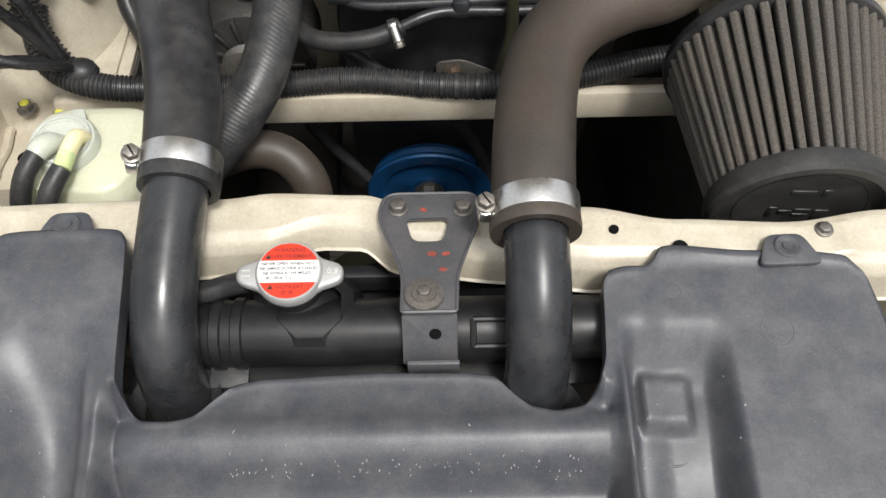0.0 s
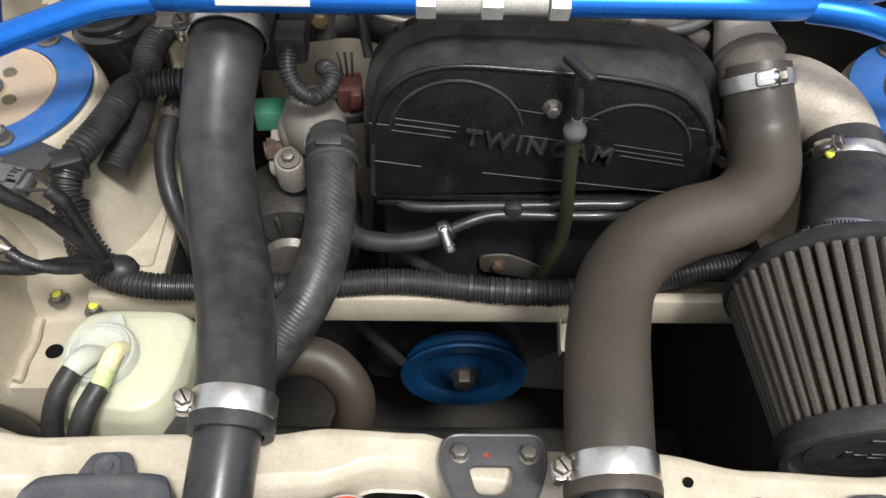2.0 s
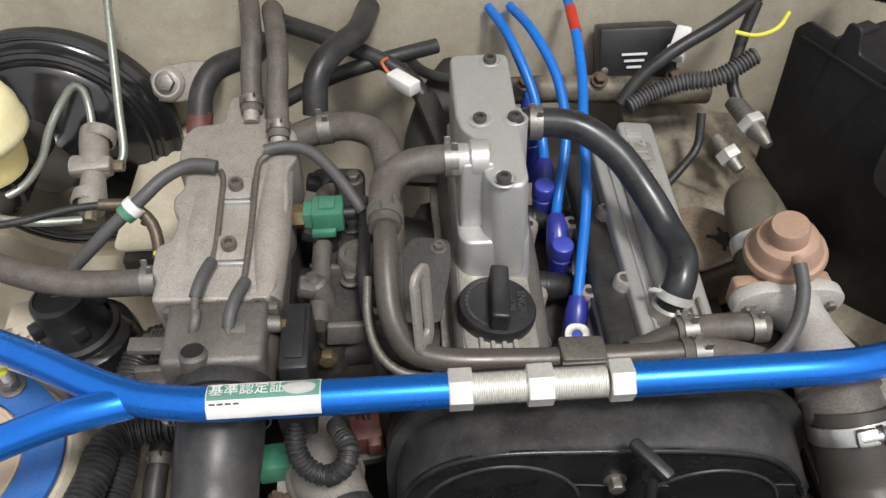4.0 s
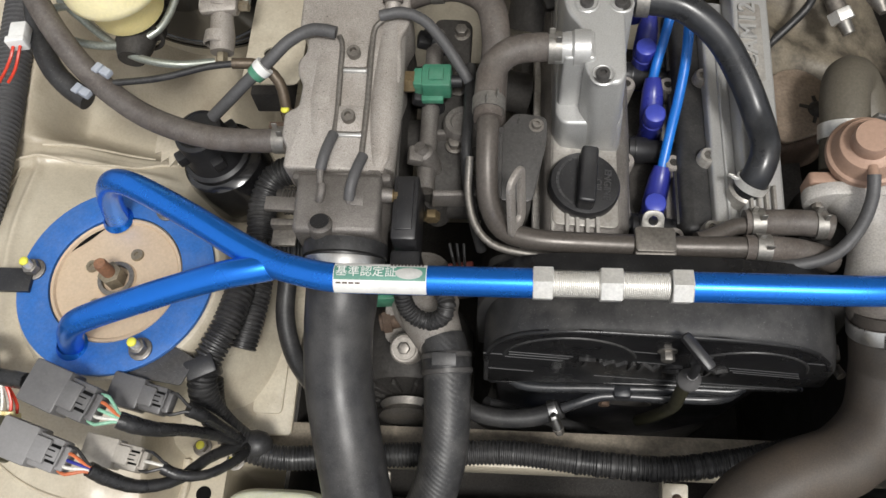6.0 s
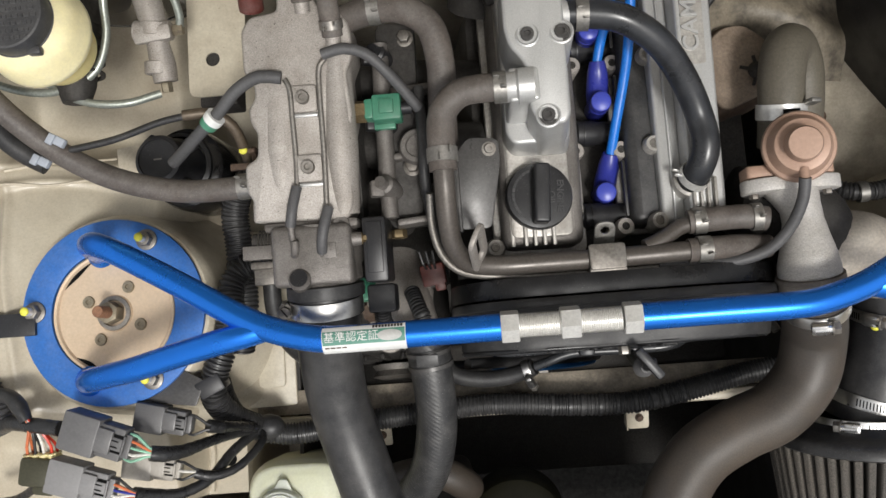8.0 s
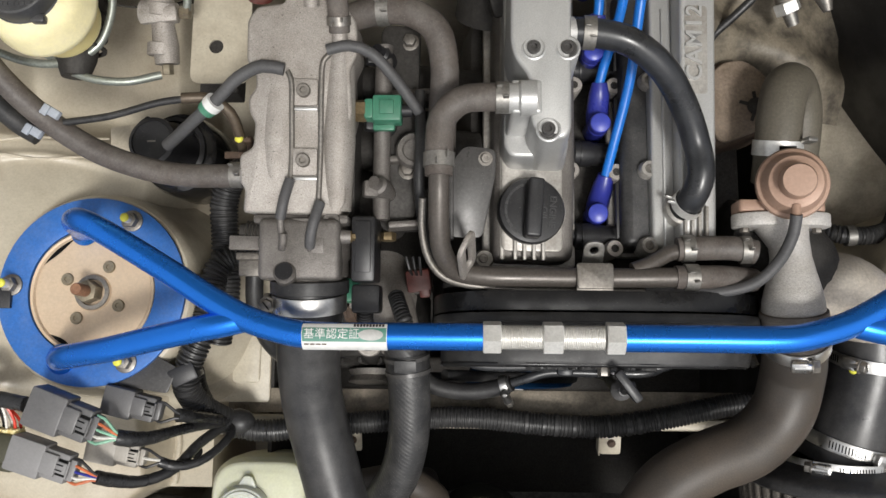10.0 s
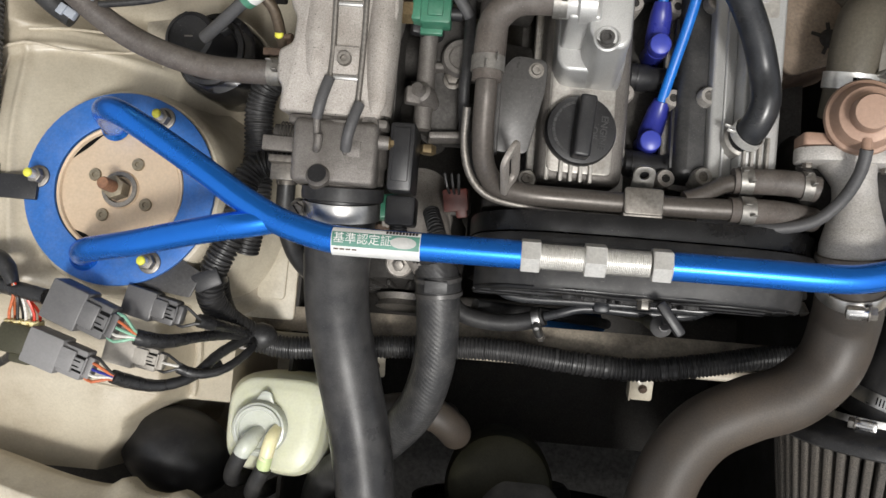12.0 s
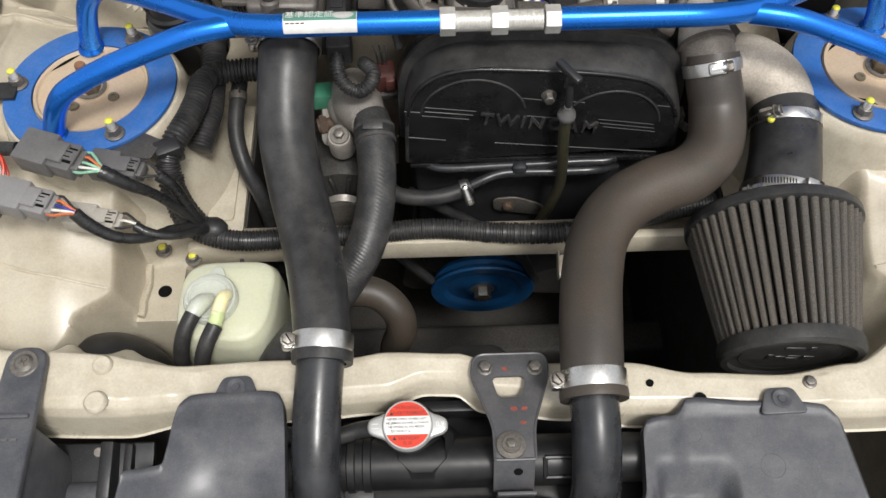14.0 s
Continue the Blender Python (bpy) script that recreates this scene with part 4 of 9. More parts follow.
part("mount_bolt", join(lathe([(0, 0.005), (0.0075, 0.005), (0.008, 0.0035), (0.0122, 0.003), (0.0125, 0.0), (0, 0)], sm @ Matrix.Translation((-0.003, 0, 0.003)), 32), hexhead(sm @ Matrix.Translation((-0.003, 0, 0.0072)), 0.0075, 0.002)), DULLSTEEL, stay)
for bx, by in ((-0.0205, 0.0735), (0.0235, 0.0725)):
    part("stay_bolt", hexhead(sm @ Matrix.Translation((bx, by, 0.003)), 0.0095, 0.0055, 0.0066), DULLSTEEL, stay)
random.seed(4)
for bx, by, s in ((-0.003, 0.073, 0.003), (0.002, 0.034, 0.0035), (0.011, 0.034, 0.003), (0.009, 0.021, 0.003)):
    blot = [(s * (0.6 + 0.5 * random.random()) * math.cos(k * 0.7), 0.7 * s * (0.6 + 0.5 * random.random()) * math.sin(k * 0.7)) for k in range(9)]
    part("red_mark", prism(blot, 0.0002, sm @ Matrix.Translation((bx, by, 0.0033))), WORNRED, stay, "worn red paint mark", smooth=0)

# intercooler pipes: satin metal stubs that dive through the guide, rubber hoses with bright clamps
left = thing("intercooler_pipe", (-0.1785, 0.33, 0.86), "satin black metal intercooler pipe through the air guide", "pipe", "intercooler pipes")
part("pipe", tube([(-0.1725, 0.452, 0.962), (-0.1745, 0.43, 0.957), (-0.1770, 0.395, 0.944), (-0.1785, 0.361, 0.928), (-0.1785, 0.338, 0.906), (-0.1785, 0.328, 0.868), (-0.1785, 0.327, 0.80), (-0.1785, 0.327, 0.70)], 0.0205, 40, 0.004), PIPE, left)
part("grommet", lathe([(0.021, -0.004), (0.026, 0.0), (0.031, 0.002), (0.033, -0.004), (0.030, -0.01)], pose(-0.1805, 0.322, 0.868), 36), RUBBER, left)
right = thing("intercooler_pipe", (0.055, 0.32, 0.86), "satin black metal intercooler pipe through the air guide", "pipe", "intercooler pipes")
part("pipe", tube([(0.055, 0.430, 0.962), (0.0552, 0.406, 0.958), (0.0555, 0.376, 0.950), (0.0555, 0.349, 0.934), (0.0555, 0.330, 0.910), (0.055, 0.322, 0.868), (0.055, 0.321, 0.80), (0.055, 0.321, 0.70)], 0.0205, 40, 0.004), PIPE, right)
part("grommet", lathe([(0.021, -0.004), (0.026, 0.0), (0.031, 0.002), (0.033, -0.004), (0.030, -0.01)], pose(0.058, 0.31, 0.866), 36), RUBBER, right)

hose_l = thing("intake_hose", (-0.20, 0.6, 0.95), "thick black rubber intercooler hose to the throttle", "hose", "intercooler hoses")
HL = [(-0.2083, 0.7450, 1.0425), (-0.2100, 0.705, 1.028), (-0.212, 0.688, 1.017), (-0.2115, 0.650, 0.996), (-0.2025, 0.605, 0.978), (-0.1895, 0.555, 0.969), (-0.1790, 0.505, 0.966), (-0.1735, 0.459, 0.964), (-0.1725, 0.438, 0.9585)]
part("hose", tube(HL, [0.0284, 0.0278, 0.0270, 0.0268, 0.0267, 0.0264, 0.0259, 0.0250, 0.0248], 40, 0.004), HOSEBLACK, hose_l)
part("hose_end", lathe([(0.0205, -0.006), (0.0262, -0.006), (0.0266, -0.001), (0.0266, 0.006), (0.025, 0.007)], basis((-0.1727, 0.4375, 0.9585), (0.03, 0.97, 0.22)), 40), RUBBER, hose_l)
clamp_band((-0.1727, 0.4480, 0.962), (0.03, 0.97, 0.22), 0.0254, 0.0155, (-1, 0, 0.25), hose_l)
clamp_band((-0.2083, 0.7300, 1.0380), (0, 1, 0.30), 0.0296, 0.014, (-1, 0, 0.1), hose_l)
part("throttle_collar", lathe([(0.0285, -0.006), (0.0326, -0.0052), (0.0330, 0.0), (0.0326, 0.0052), (0.029, 0.006)], basis((-0.2083, 0.7425, 1.0400), (0, -1, -0.2)), 40), RUBBER, hose_l)

hose_r = thing("intercooler_hose", (0.1, 0.57, 0.95), "brownish weathered rubber intercooler hose in an S bend", "hose", "intercooler hoses")
HR = [(0.1975, 0.712, 1.028), (0.1995, 0.697, 1.014), (0.2055, 0.676, 0.990), (0.199, 0.640, 0.975), (0.172, 0.612, 0.972), (0.135, 0.597, 0.973), (0.101, 0.577, 0.972), (0.077, 0.545, 0.972), (0.065, 0.505, 0.972), (0.058, 0.455, 0.971), (0.055, 0.415, 0.966), (0.055, 0.3985, 0.9605)]
part("hose", tube(HR, [0.0262, 0.0262, 0.0270, 0.0272, 0.0272, 0.0272, 0.0272, 0.0272, 0.0272, 0.0272, 0.0265, 0.0262], 40, 0.004), RUBBER_BROWN, hose_r)
part("hose_end", lathe([(0.0205, -0.004), (0.0285, -0.005), (0.0290, -0.001), (0.0285, 0.004), (0.026, 0.005)], basis((0.055, 0.3955, 0.9595), (0, 0.97, 0.2)), 40), RUBBER_BROWN, hose_r)
clamp_band((0.0552, 0.406, 0.963), (0, 0.97, 0.2), 0.0270, 0.0155, (-1, 0, 0.05), hose_r)
clamp_band((0.1985, 0.703, 1.020), (-0.15, 0.6, 0.6), 0.0268, 0.012, (-0.2, -0.6, 0.7), hose_r)


# ---- engine ----
ROLL = 7.0


def eng(x, y, z, tilt=0.0):
    """A pose on the engine, which leans to the right."""
    return pose(x, y, z, tilt, ROLL, 0)


# Block and head colours hold the shade of the gaps as well as grime.
single("engine_block", box((0.27, 0.30, 0.40), eng(0.03, 0.86, 0.76), 0.02), DARK, "cast engine block darkened for grime and gap shade", "engine block")
single("cylinder_head", box((0.20, 0.25, 0.10), eng(0.036, 0.877, 0.900), 0.012), CAST_GRIMY_SHADED, "cast cylinder head darkened for grime and shade between the cam covers", "cylinder head")

# upper timing belt cover: rounded over the two cam wheels
tc = thing("timing_cover", (0.033, 0.71, 0.91), "black plastic timing belt cover with raised lettering", "timing cover")
face = [(-0.103, 0.914), (-0.1005, 0.985), (-0.092, 1.020), (-0.072, 1.042), (-0.045, 1.052), (0.02, 1.050), (0.10, 1.040), (0.136, 1.030), (0.160, 1.008), (0.174, 0.980), (0.179, 0.928)]
fo = rounded(face, [0.004, 0.02, 0.018, 0.018, 0.02, 0.02, 0.02, 0.015, 0.015, 0.012, 0.004], 4)
tcm = Matrix(((1, 0, 0, 0), (0, 0, -1, 0.719), (0, 1, 0, 0), (0, 0, 0, 1)))
back = rounded([(-0.105, 0.914), (-0.104, 0.990), (-0.096, 1.026), (-0.074, 1.050), (-0.045, 1.059), (0.03, 1.058), (0.11, 1.052), (0.146, 1.042), (0.168, 1.020), (0.179, 0.988), (0.182, 0.928)], [0.004, 0.02, 0.018, 0.018, 0.02, 0.02, 0.02, 0.015, 0.015, 0.012, 0.004], 4)


def shell(u, v):
    k = u * (len(fo) - 1)
    i = min(int(k), len(fo) - 2)
    f = k - i
    a = Vector((*fo[i], 0)).lerp(Vector((*fo[i + 1], 0)), f)
    b = Vector((*back[i], 0)).lerp(Vector((*back[i + 1], 0)), f)
    b = Vector((0.038 + (b.x - 0.038) * 0.972, 0.93 + (b.y - 0.93) * 0.945, 0))
    if v > 0.999:
        return Vector((0.035 + (a.x - 0.035) * 0.5, 0.679, 0.97 + (a.y - 0.97) * 0.5))
    y = 0.719 - 0.040 * min(1.0, v / 0.8)
    if v > 0.8:
        w = (v - 0.8) / 0.2
        return Vector((0.035 + (a.x - 0.035) * (1 - 0.03 * w), 0.6800 - 0.0010 * w, 0.97 + (a.y - 0.97) * (1 - 0.035 * w)))
    w = min(1.0, v / 0.8)
    p = b.lerp(a, w ** 1.3)
    if v > 0.55:
        s = (v - 0.55) / 0.25
        y = y + 0.002 * s * s
        p = Vector((0.035 + (p.x - 0.035) * (1 - 0.006 * s * s), 0.97 + (p.y - 0.97) * (1 - 0.010 * s * s), 0))
    return Vector((p.x, y, p.y))


# Lighter shoulder and flange: dust film plus sky sheen put into the colour.
part("cover_shell", sheet(shell, len(fo) - 1, 20), COVERDUSTLIT, tc, smooth=35)
part("cover_face", prism([(0.035 + (x - 0.035) * 0.968, 0.97 + (z - 0.97) * 0.962) for x, z in fo], 0.004, tcm @ Matrix.Translation((0, 0, 0.0362)), 0.001), COVERBLACK, tc)
rim = [((x - 0.038) * 1.02 + 0.038, (z - 0.98) * 1.04 + 0.980 if z > 0.93 else z) for x, z in back]
part("rear_flange", prism(rim, 0.007, tcm @ Matrix.Translation((0, 0, -0.002)), 0.002), COVERDUSTLIT, tc)
part("gasket_flange", prism([(x, z - 0.006) for x, z in rim], 0.016, tcm @ Matrix.Translation((0, 0, -0.020)), 0.002), COVERBLACK, tc)
part("back_plate", prism(rounded([(-0.10, 0.92), (-0.098, 1.015), (-0.06, 1.032), (0.0, 1.034), (0.10, 1.026), (0.15, 1.012), (0.18, 0.98), (0.18, 0.93)], 0.012), 0.008, tcm @ Matrix.Translation((0, 0, -0.034)), 0.001), CAST_GRIMY_SHADED, tc, "grimy belt back plate")


def arc_ridge(cx, cz, r, a0, a1, rad=0.0013):
    return tube([(cx + r * math.cos(radians(a0 + (a1 - a0) * i / 24)), 0.6788, cz + r * math.sin(radians(a0 + (a1 - a0) * i / 24))) for i in range(25)], rad, 8, straight=True)


# Ribs and lettering take the lighter black in place of lit edges.
part("arc_rib", arc_ridge(-0.033, 0.985, 0.0515, 12, 172), COVERDUSTLIT, tc)
part("arc_rib", arc_ridge(0.103, 0.966, 0.0500, 5, 140), COVERDUSTLIT, tc)
part("brow_rib", tube([(-0.0985, 0.680, 0.975), (-0.0965, 0.680, 0.992), (-0.088, 0.680, 1.019), (-0.070, 0.680, 1.0385), (-0.044, 0.680, 1.0475), (0.02, 0.680, 1.0455), (0.10, 0.680, 1.036), (0.134, 0.680, 1.025), (0.156, 0.680, 1.003), (0.169, 0.680, 0.977)], 0.0024, 10), COVERBLACK, tc)
for x0, z0, x1, z1 in ((-0.08, 1.000, -0.03, 0.9925), (-0.08, 0.994, -0.033, 0.987), (-0.083, 0.988, -0.037, 0.981), (0.092, 0.976, 0.148, 0.966), (0.094, 0.970, 0.150, 0.960), (0.098, 0.9645, 0.152, 0.9545), (0.020, 0.984, 0.052, 0.979), (0.012, 1.010, 0.035, 1.006), (0.062, 1.003, 0.075, 1.001), (-0.10, 0.995, -0.085, 0.993), (-0.097, 0.956, -0.06, 0.950), (-0.01, 0.944, 0.16, 0.922), (0.146, 0.994, 0.165, 0.991)):
    part("moulded_rib", tube([(x0, 0.6788, z0), (x1, 0.6788, z1)], 0.0007, 6, straight=True), BATTERY, tc)
ang = math.atan2(-0.0175, 0.11)
lettering("cover_lettering", "TWINCAM", 0.0215, pose(0.033, 0.6778, 0.9735, 90, 0, 0) @ Matrix.Rotation(ang, 4, "Z"), COVERDUSTLIT, tc, 0.0018, 1.25)
part("cover_bolt", hexhead(pose(0.039, 0.679, 1.013, 90, 0, 0), 0.009, 0.007, 0.0075), DULLSTEEL, tc)
part("side_latch", join(box((0.008, 0.014, 0.012), pose(0.181, 0.70, 0.955), 0.002), lathe([(0, 0), (0.004, 0), (0.004, 0.010), (0, 0.010)], pose(0.182, 0.69, 0.952, 70, 0, 20), 14)), DULLSTEEL, tc)
part("sill", box((0.27, 0.012, 0.007), pose(0.034, 0.686, 0.912, 0, 1.2, 0), 0.002), COVERBLACK, tc)

low = thing("lower_timing_cover", (0.03, 0.71, 0.75), "black lower timing cover with a rusty bolt", "timing cover")
part("cover_shell", prism(rounded([(-0.09, 0.66), (-0.095, 0.90), (0.155, 0.91), (0.14, 0.72), (0.08, 0.64), (-0.05, 0.62)], 0.03), 0.045, Matrix(((1, 0, 0, 0), (0, 0, -1, 0.745), (0, 1, 0, 0), (0, 0, 0, 1))), 0.006), PLASTIC_CLEAN, low)
part("stay_plate", prism(rounded([(-0.006, 0.822), (0.02, 0.825), (0.05, 0.81), (0.062, 0.795), (0.05, 0.788), (-0.004, 0.800)], 0.008), 0.003, Matrix(((1, 0, 0, 0), (0, 0, -1, 0.697), (0, 1, 0, 0), (0, 0, 0, 1))), 0.001), DULLSTEEL, low)
part("cover_bolt", hexhead(pose(0.012, 0.695, 0.812, 90, 0, 0), 0.009, 0.006, 0.0075), RUSTY, low)

# dipstick
dip = thing("dipstick", (0.046, 0.66, 0.86), "oil dipstick with olive tube and black handle", "dipstick")
part("tube", tube([(0.0545, 0.660, 1.002), (0.0570, 0.662, 0.96), (0.0615, 0.666, 0.91), (0.0625, 0.671, 0.875), (0.057, 0.675, 0.835), (0.047, 0.68, 0.79)], 0.0056, 14), OLIVE, dip)
part("collar", lathe([(0, 0.016), (0.004, 0.016), (0.0045, 0.010), (0.0085, 0.006), (0.009, 0.002), (0.0075, -0.002), (0.005, -0.006), (0, -0.006)], basis((0.0545, 0.659, 1.004), (0, -0.05, 1)), 22), CONGREY, dip, "pale grey collar")
part("stem", tube([(0.0545, 0.6585, 1.015), (0.0545, 0.6595, 1.034), (0.052, 0.664, 1.053)], 0.0035, 10), PLASTIC_CLEAN, dip)
part("handle", join(box((0.030, 0.008, 0.0075), pose(0.051, 0.663, 1.061, 0, 0, 0) @ Matrix.Rotation(radians(-52), 4, "Z") @ Matrix.Rotation(radians(8), 4, "Y"), 0.0025), box((0.010, 0.008, 0.018), pose(0.0530, 0.663, 1.049), 0.003)), PLASTIC_CLEAN, dip)

# black coolant pipes across the cover, with the small hose and its bright clip
wp = thing("coolant_pipe", (0.02, 0.685, 0.895), "pair of black steel coolant pipes ahead of the timing cover", "pipe")
part("upper_pipe", tube([(-0.085, 0.690, 0.902), (-0.07, 0.681, 0.9025), (0.0, 0.6795, 0.9045), (0.08, 0.680, 0.9075), (0.118, 0.682, 0.9085), (0.13, 0.70, 0.908)], 0.0048, 14), PIPE, wp)
part("lower_pipe", tube([(-0.033, 0.6635, 0.893), (-0.018, 0.668, 0.8975), (0.0, 0.6735, 0.899), (0.06, 0.674, 0.899), (0.105, 0.676, 0.898), (0.125, 0.69, 0.885)], 0.0048, 14), PIPE, wp)
part("pipe_strap", box((0.016, 0.012, 0.018), pose(0.018, 0.676, 0.902, 0, -2, 0), 0.004), PIPE, wp)
part("end_bracket", box((0.03, 0.016, 0.006), pose(-0.083, 0.689, 0.9045), 0.002), COVERBLACK, wp)
wh = thing("coolant_hose", (-0.08, 0.655, 0.885), "thin black coolant hose with a bright clip", "hose")
part("hose", tube([(-0.135, 0.69, 0.885), (-0.115, 0.662, 0.884), (-0.09, 0.655, 0.884), (-0.065, 0.655, 0.886), (-0.045, 0.659, 0.8895), (-0.034, 0.6632, 0.893)], 0.0085, 18), RUBBER, wh)
clamp_band((-0.0405, 0.661, 0.891), (1, 0.28, 0.22), 0.0086, 0.007, (0.2, -0.75, 0.65), wh)

# thermostat elbow and top hose
th = thing("thermostat_housing", (-0.155, 0.735, 0.92), "grey cast aluminium thermostat elbow with a bolt", "thermostat housing")
part("dome", ball(0.030, pose(-0.155, 0.743, 0.936, 25, 0, 0), 3, (1.0, 1.05, 1.0)), CAST, th)
part("elbow", tube([(-0.158, 0.775, 0.925), (-0.156, 0.748, 0.940), (-0.148, 0.722, 0.952), (-0.140, 0.704, 0.959), (-0.137, 0.694, 0.961)], [0.024, 0.027, 0.0245, 0.021, 0.0180], 28), CAST, th)
part("flange", prism(rounded([(-0.036, -0.03), (0.03, -0.03), (0.034, 0.03), (-0.03, 0.03)], 0.014), 0.010, basis((-0.160, 0.742, 0.918), (0.15, -0.8, 0.55)), 0.002), CAST, th)
tbm = basis((-0.1700, 0.6985, 0.9385), (0, -0.30, 0.95))
part("boss", lathe([(0.0, 0.0), (0.0115, 0.0), (0.0132, -0.002), (0.0140, -0.034), (0, -0.034)], tbm, 26), CAST, th)
part("bolt", join(hexhead(tbm, 0.0095, 0.0065, 0.0078), lathe([(0, 0.002), (0.0098, 0.002), (0.0102, 0.0), (0, 0.0)], tbm, 24)), DULLSTEEL, th)
part("side_fitting", join(tube([(-0.165, 0.735, 0.922), (-0.196, 0.728, 0.920)], 0.008, 16, straight=True), prism(circle(0.011, 6), 0.008, basis((-0.186, 0.730, 0.9205), (-1, -0.2, 0)), 0.001)), RUSTY, th)
tp = thing("radiator_hose", (-0.135, 0.6, 0.94), "black braided radiator top hose", "hose")
part("hose", tube([(-0.136, 0.700, 0.962), (-0.133, 0.690, 0.961), (-0.1305, 0.665, 0.956), (-0.1295, 0.635, 0.946), (-0.133, 0.602, 0.933), (-0.144, 0.570, 0.917), (-0.168, 0.540, 0.895), (-0.200, 0.512, 0.870), (-0.235, 0.485, 0.840), (-0.25, 0.45, 0.80)], 0.0192, 32, 0.004), BRAIDED, tp)
part("hose_lip", lathe([(0.0195, -0.012), (0.0203, -0.010), (0.0203, 0.006), (0.0198, 0.008)], basis((-0.1315, 0.682, 0.9595), (-0.1, 0.95, 0.25)), 32), RUBBER, tp)
hcm = basis((-0.1315, 0.682, 0.9595), (-0.1, 0.95, 0.25))
for dz in (-0.0085, 0.0045):
    part("clip_ring", lathe([(0.0200, dz - 0.0022), (0.0212, dz - 0.0018), (0.0212, dz + 0.0018), (0.0200, dz + 0.0022)], hcm, 32), STAYDARK, tp)
part("clip_tongue", box((0.020, 0.011, 0.0016), basis((-0.1318, 0.6772, 0.9803), (0.0, -0.3, 0.95), (1, 0, 0)), 0.0006), RUBBER, tp)
lo = thing("lower_hose", (-0.11, 0.5, 0.8), "grey brown lower radiator hose", "hose")
part("hose", tube([(-0.19, 0.556, 0.846), (-0.16, 0.562, 0.851), (-0.134, 0.559, 0.847), (-0.115, 0.546, 0.832), (-0.112, 0.538, 0.806), (-0.120, 0.540, 0.77), (-0.128, 0.545, 0.70)], 0.0165, 24), RUBBER_BROWN, lo)

# crank pulley and things in the dark below
pu = thing("crank_pulley", (-0.014, 0.665, 0.672), "bright blue crankshaft pulley", "pulley")
pm = basis((-0.0145, 0.667, 0.668), (0, -1, -0.08))
part("pulley_wheel", lathe([(0.012, 0.004), (0.020, 0.004), (0.024, 0.0005), (0.045, 0.0), (0.049, 0.005), (0.052, 0.0065), (0.065, 0.007), (0.0665, 0.005), (0.064, 0.0), (0.058, -0.004), (0.062, -0.008), (0.060, -0.014), (0.01, -0.014)], pm, 56), BLUEPULLEY, pu)
part("pulley_bolt", hexhead(pm @ Matrix.Translation((0, 0, 0.002)), 0.019, 0.012, 0.0155, 0.003), DULLSTEEL, pu)
belt = thing("drive_belt", (-0.08, 0.668, 0.72), "black rubber drive belt on the crank pulley", "belt")
part("belt_run", join(tube([(-0.08, 0.668, 0.685), (-0.13, 0.668, 0.77), (-0.165, 0.67, 0.855)], 0.006, 10), tube([(0.052, 0.668, 0.68), (0.02, 0.668, 0.76), (-0.10, 0.67, 0.875)], 0.006, 10)), RUBBER, belt)
alt = thing("alternator", (-0.18, 0.70, 0.82), "dirty cast alternator darkened for gap shade, with slotted front", "alternator")
am = basis((-0.175, 0.690, 0.835), (0, -1, 0.1))
part("body", lathe([(0, 0.01), (0.02, 0.012), (0.05, 0.006), (0.058, -0.004), (0.058, -0.06), (0.05, -0.075), (0, -0.075)], am, 36), CAST_GRIMY_SHADED, alt)
for k in range(14):
    a = 2 * math.pi * k / 14
    part("vane", box((0.024, 0.004, 0.006), am @ Matrix.Rotation(a, 4, "Z") @ Matrix.Translation((0.037, 0, 0.010)), 0.001, 1), CAST_GRIMY_SHADED, alt)
part("alternator_pulley", lathe([(0, 0.03), (0.02, 0.03), (0.028, 0.028), (0.024, 0.022), (0.028, 0.016), (0.014, 0.014)], am, 28), DULLSTEEL, alt)
fan = thing("electric_fan", (0.02, 0.44, 0.70), "black plastic radiator fan in the dark", "fan")
fm = basis((-0.02, 0.435, 0.70), (0, 1, 0))
part("shroud_ring", lathe([(0.135, -0.03), (0.14, -0.03), (0.14, 0.02), (0.135, 0.02)], fm, 48), PLASTIC_CLEAN, fan)
part("motor", lathe([(0, 0.045), (0.034, 0.045), (0.042, 0.036), (0.043, -0.02), (0, -0.02)], fm, 32), PLASTIC_CLEAN, fan)
for k in range(5):
    a = radians(72 * k)
    part("blade", box((0.085, 0.045, 0.004), fm @ Matrix.Rotation(a, 4, "Z") @ Matrix.Translation((0.085, 0, 0)) @ Matrix.Rotation(radians(28), 4, "X"), 0.0015), PLASTIC_CLEAN, fan)
part("fan_frame", box((0.42, 0.012, 0.02), pose(-0.02, 0.425, 0.86), 0.003), PLASTIC_CLEAN, fan)


def cowl_edge(x):
    return smooth_step(-0.110, -0.055, x) * (1 - smooth_step(-0.020, 0.022, x)) + 0.22 * bell(x, -0.15, 0.03)


part("fan_cowl", sheet(lambda u, v: Vector((-0.20 + 0.28 * u, 0.450 + (0.008 + 0.042 * cowl_edge(-0.20 + 0.28 * u)) * v, 0.866 - 0.004 * v - 0.020 * cowl_edge(-0.20 + 0.28 * u) * v ** 3)), 100, 12, 0.002), CAPRUBBER, fan, "dusty black plastic fan cowl lip")
sx = thing("subframe_beam", (0.0, 0.66, 0.50), "black grimy subframe beam across the bottom of the bay", "beam", kind="structure")
part("beam", box((0.56, 0.050, 0.06), pose(0.0, 0.672, 0.475), 0.010, 3), DARK, sx)
ow = thing("washer_pump_housing", (-0.062, 0.48, 0.70), "dirty olive plastic housing low behind the radiator", "housing")
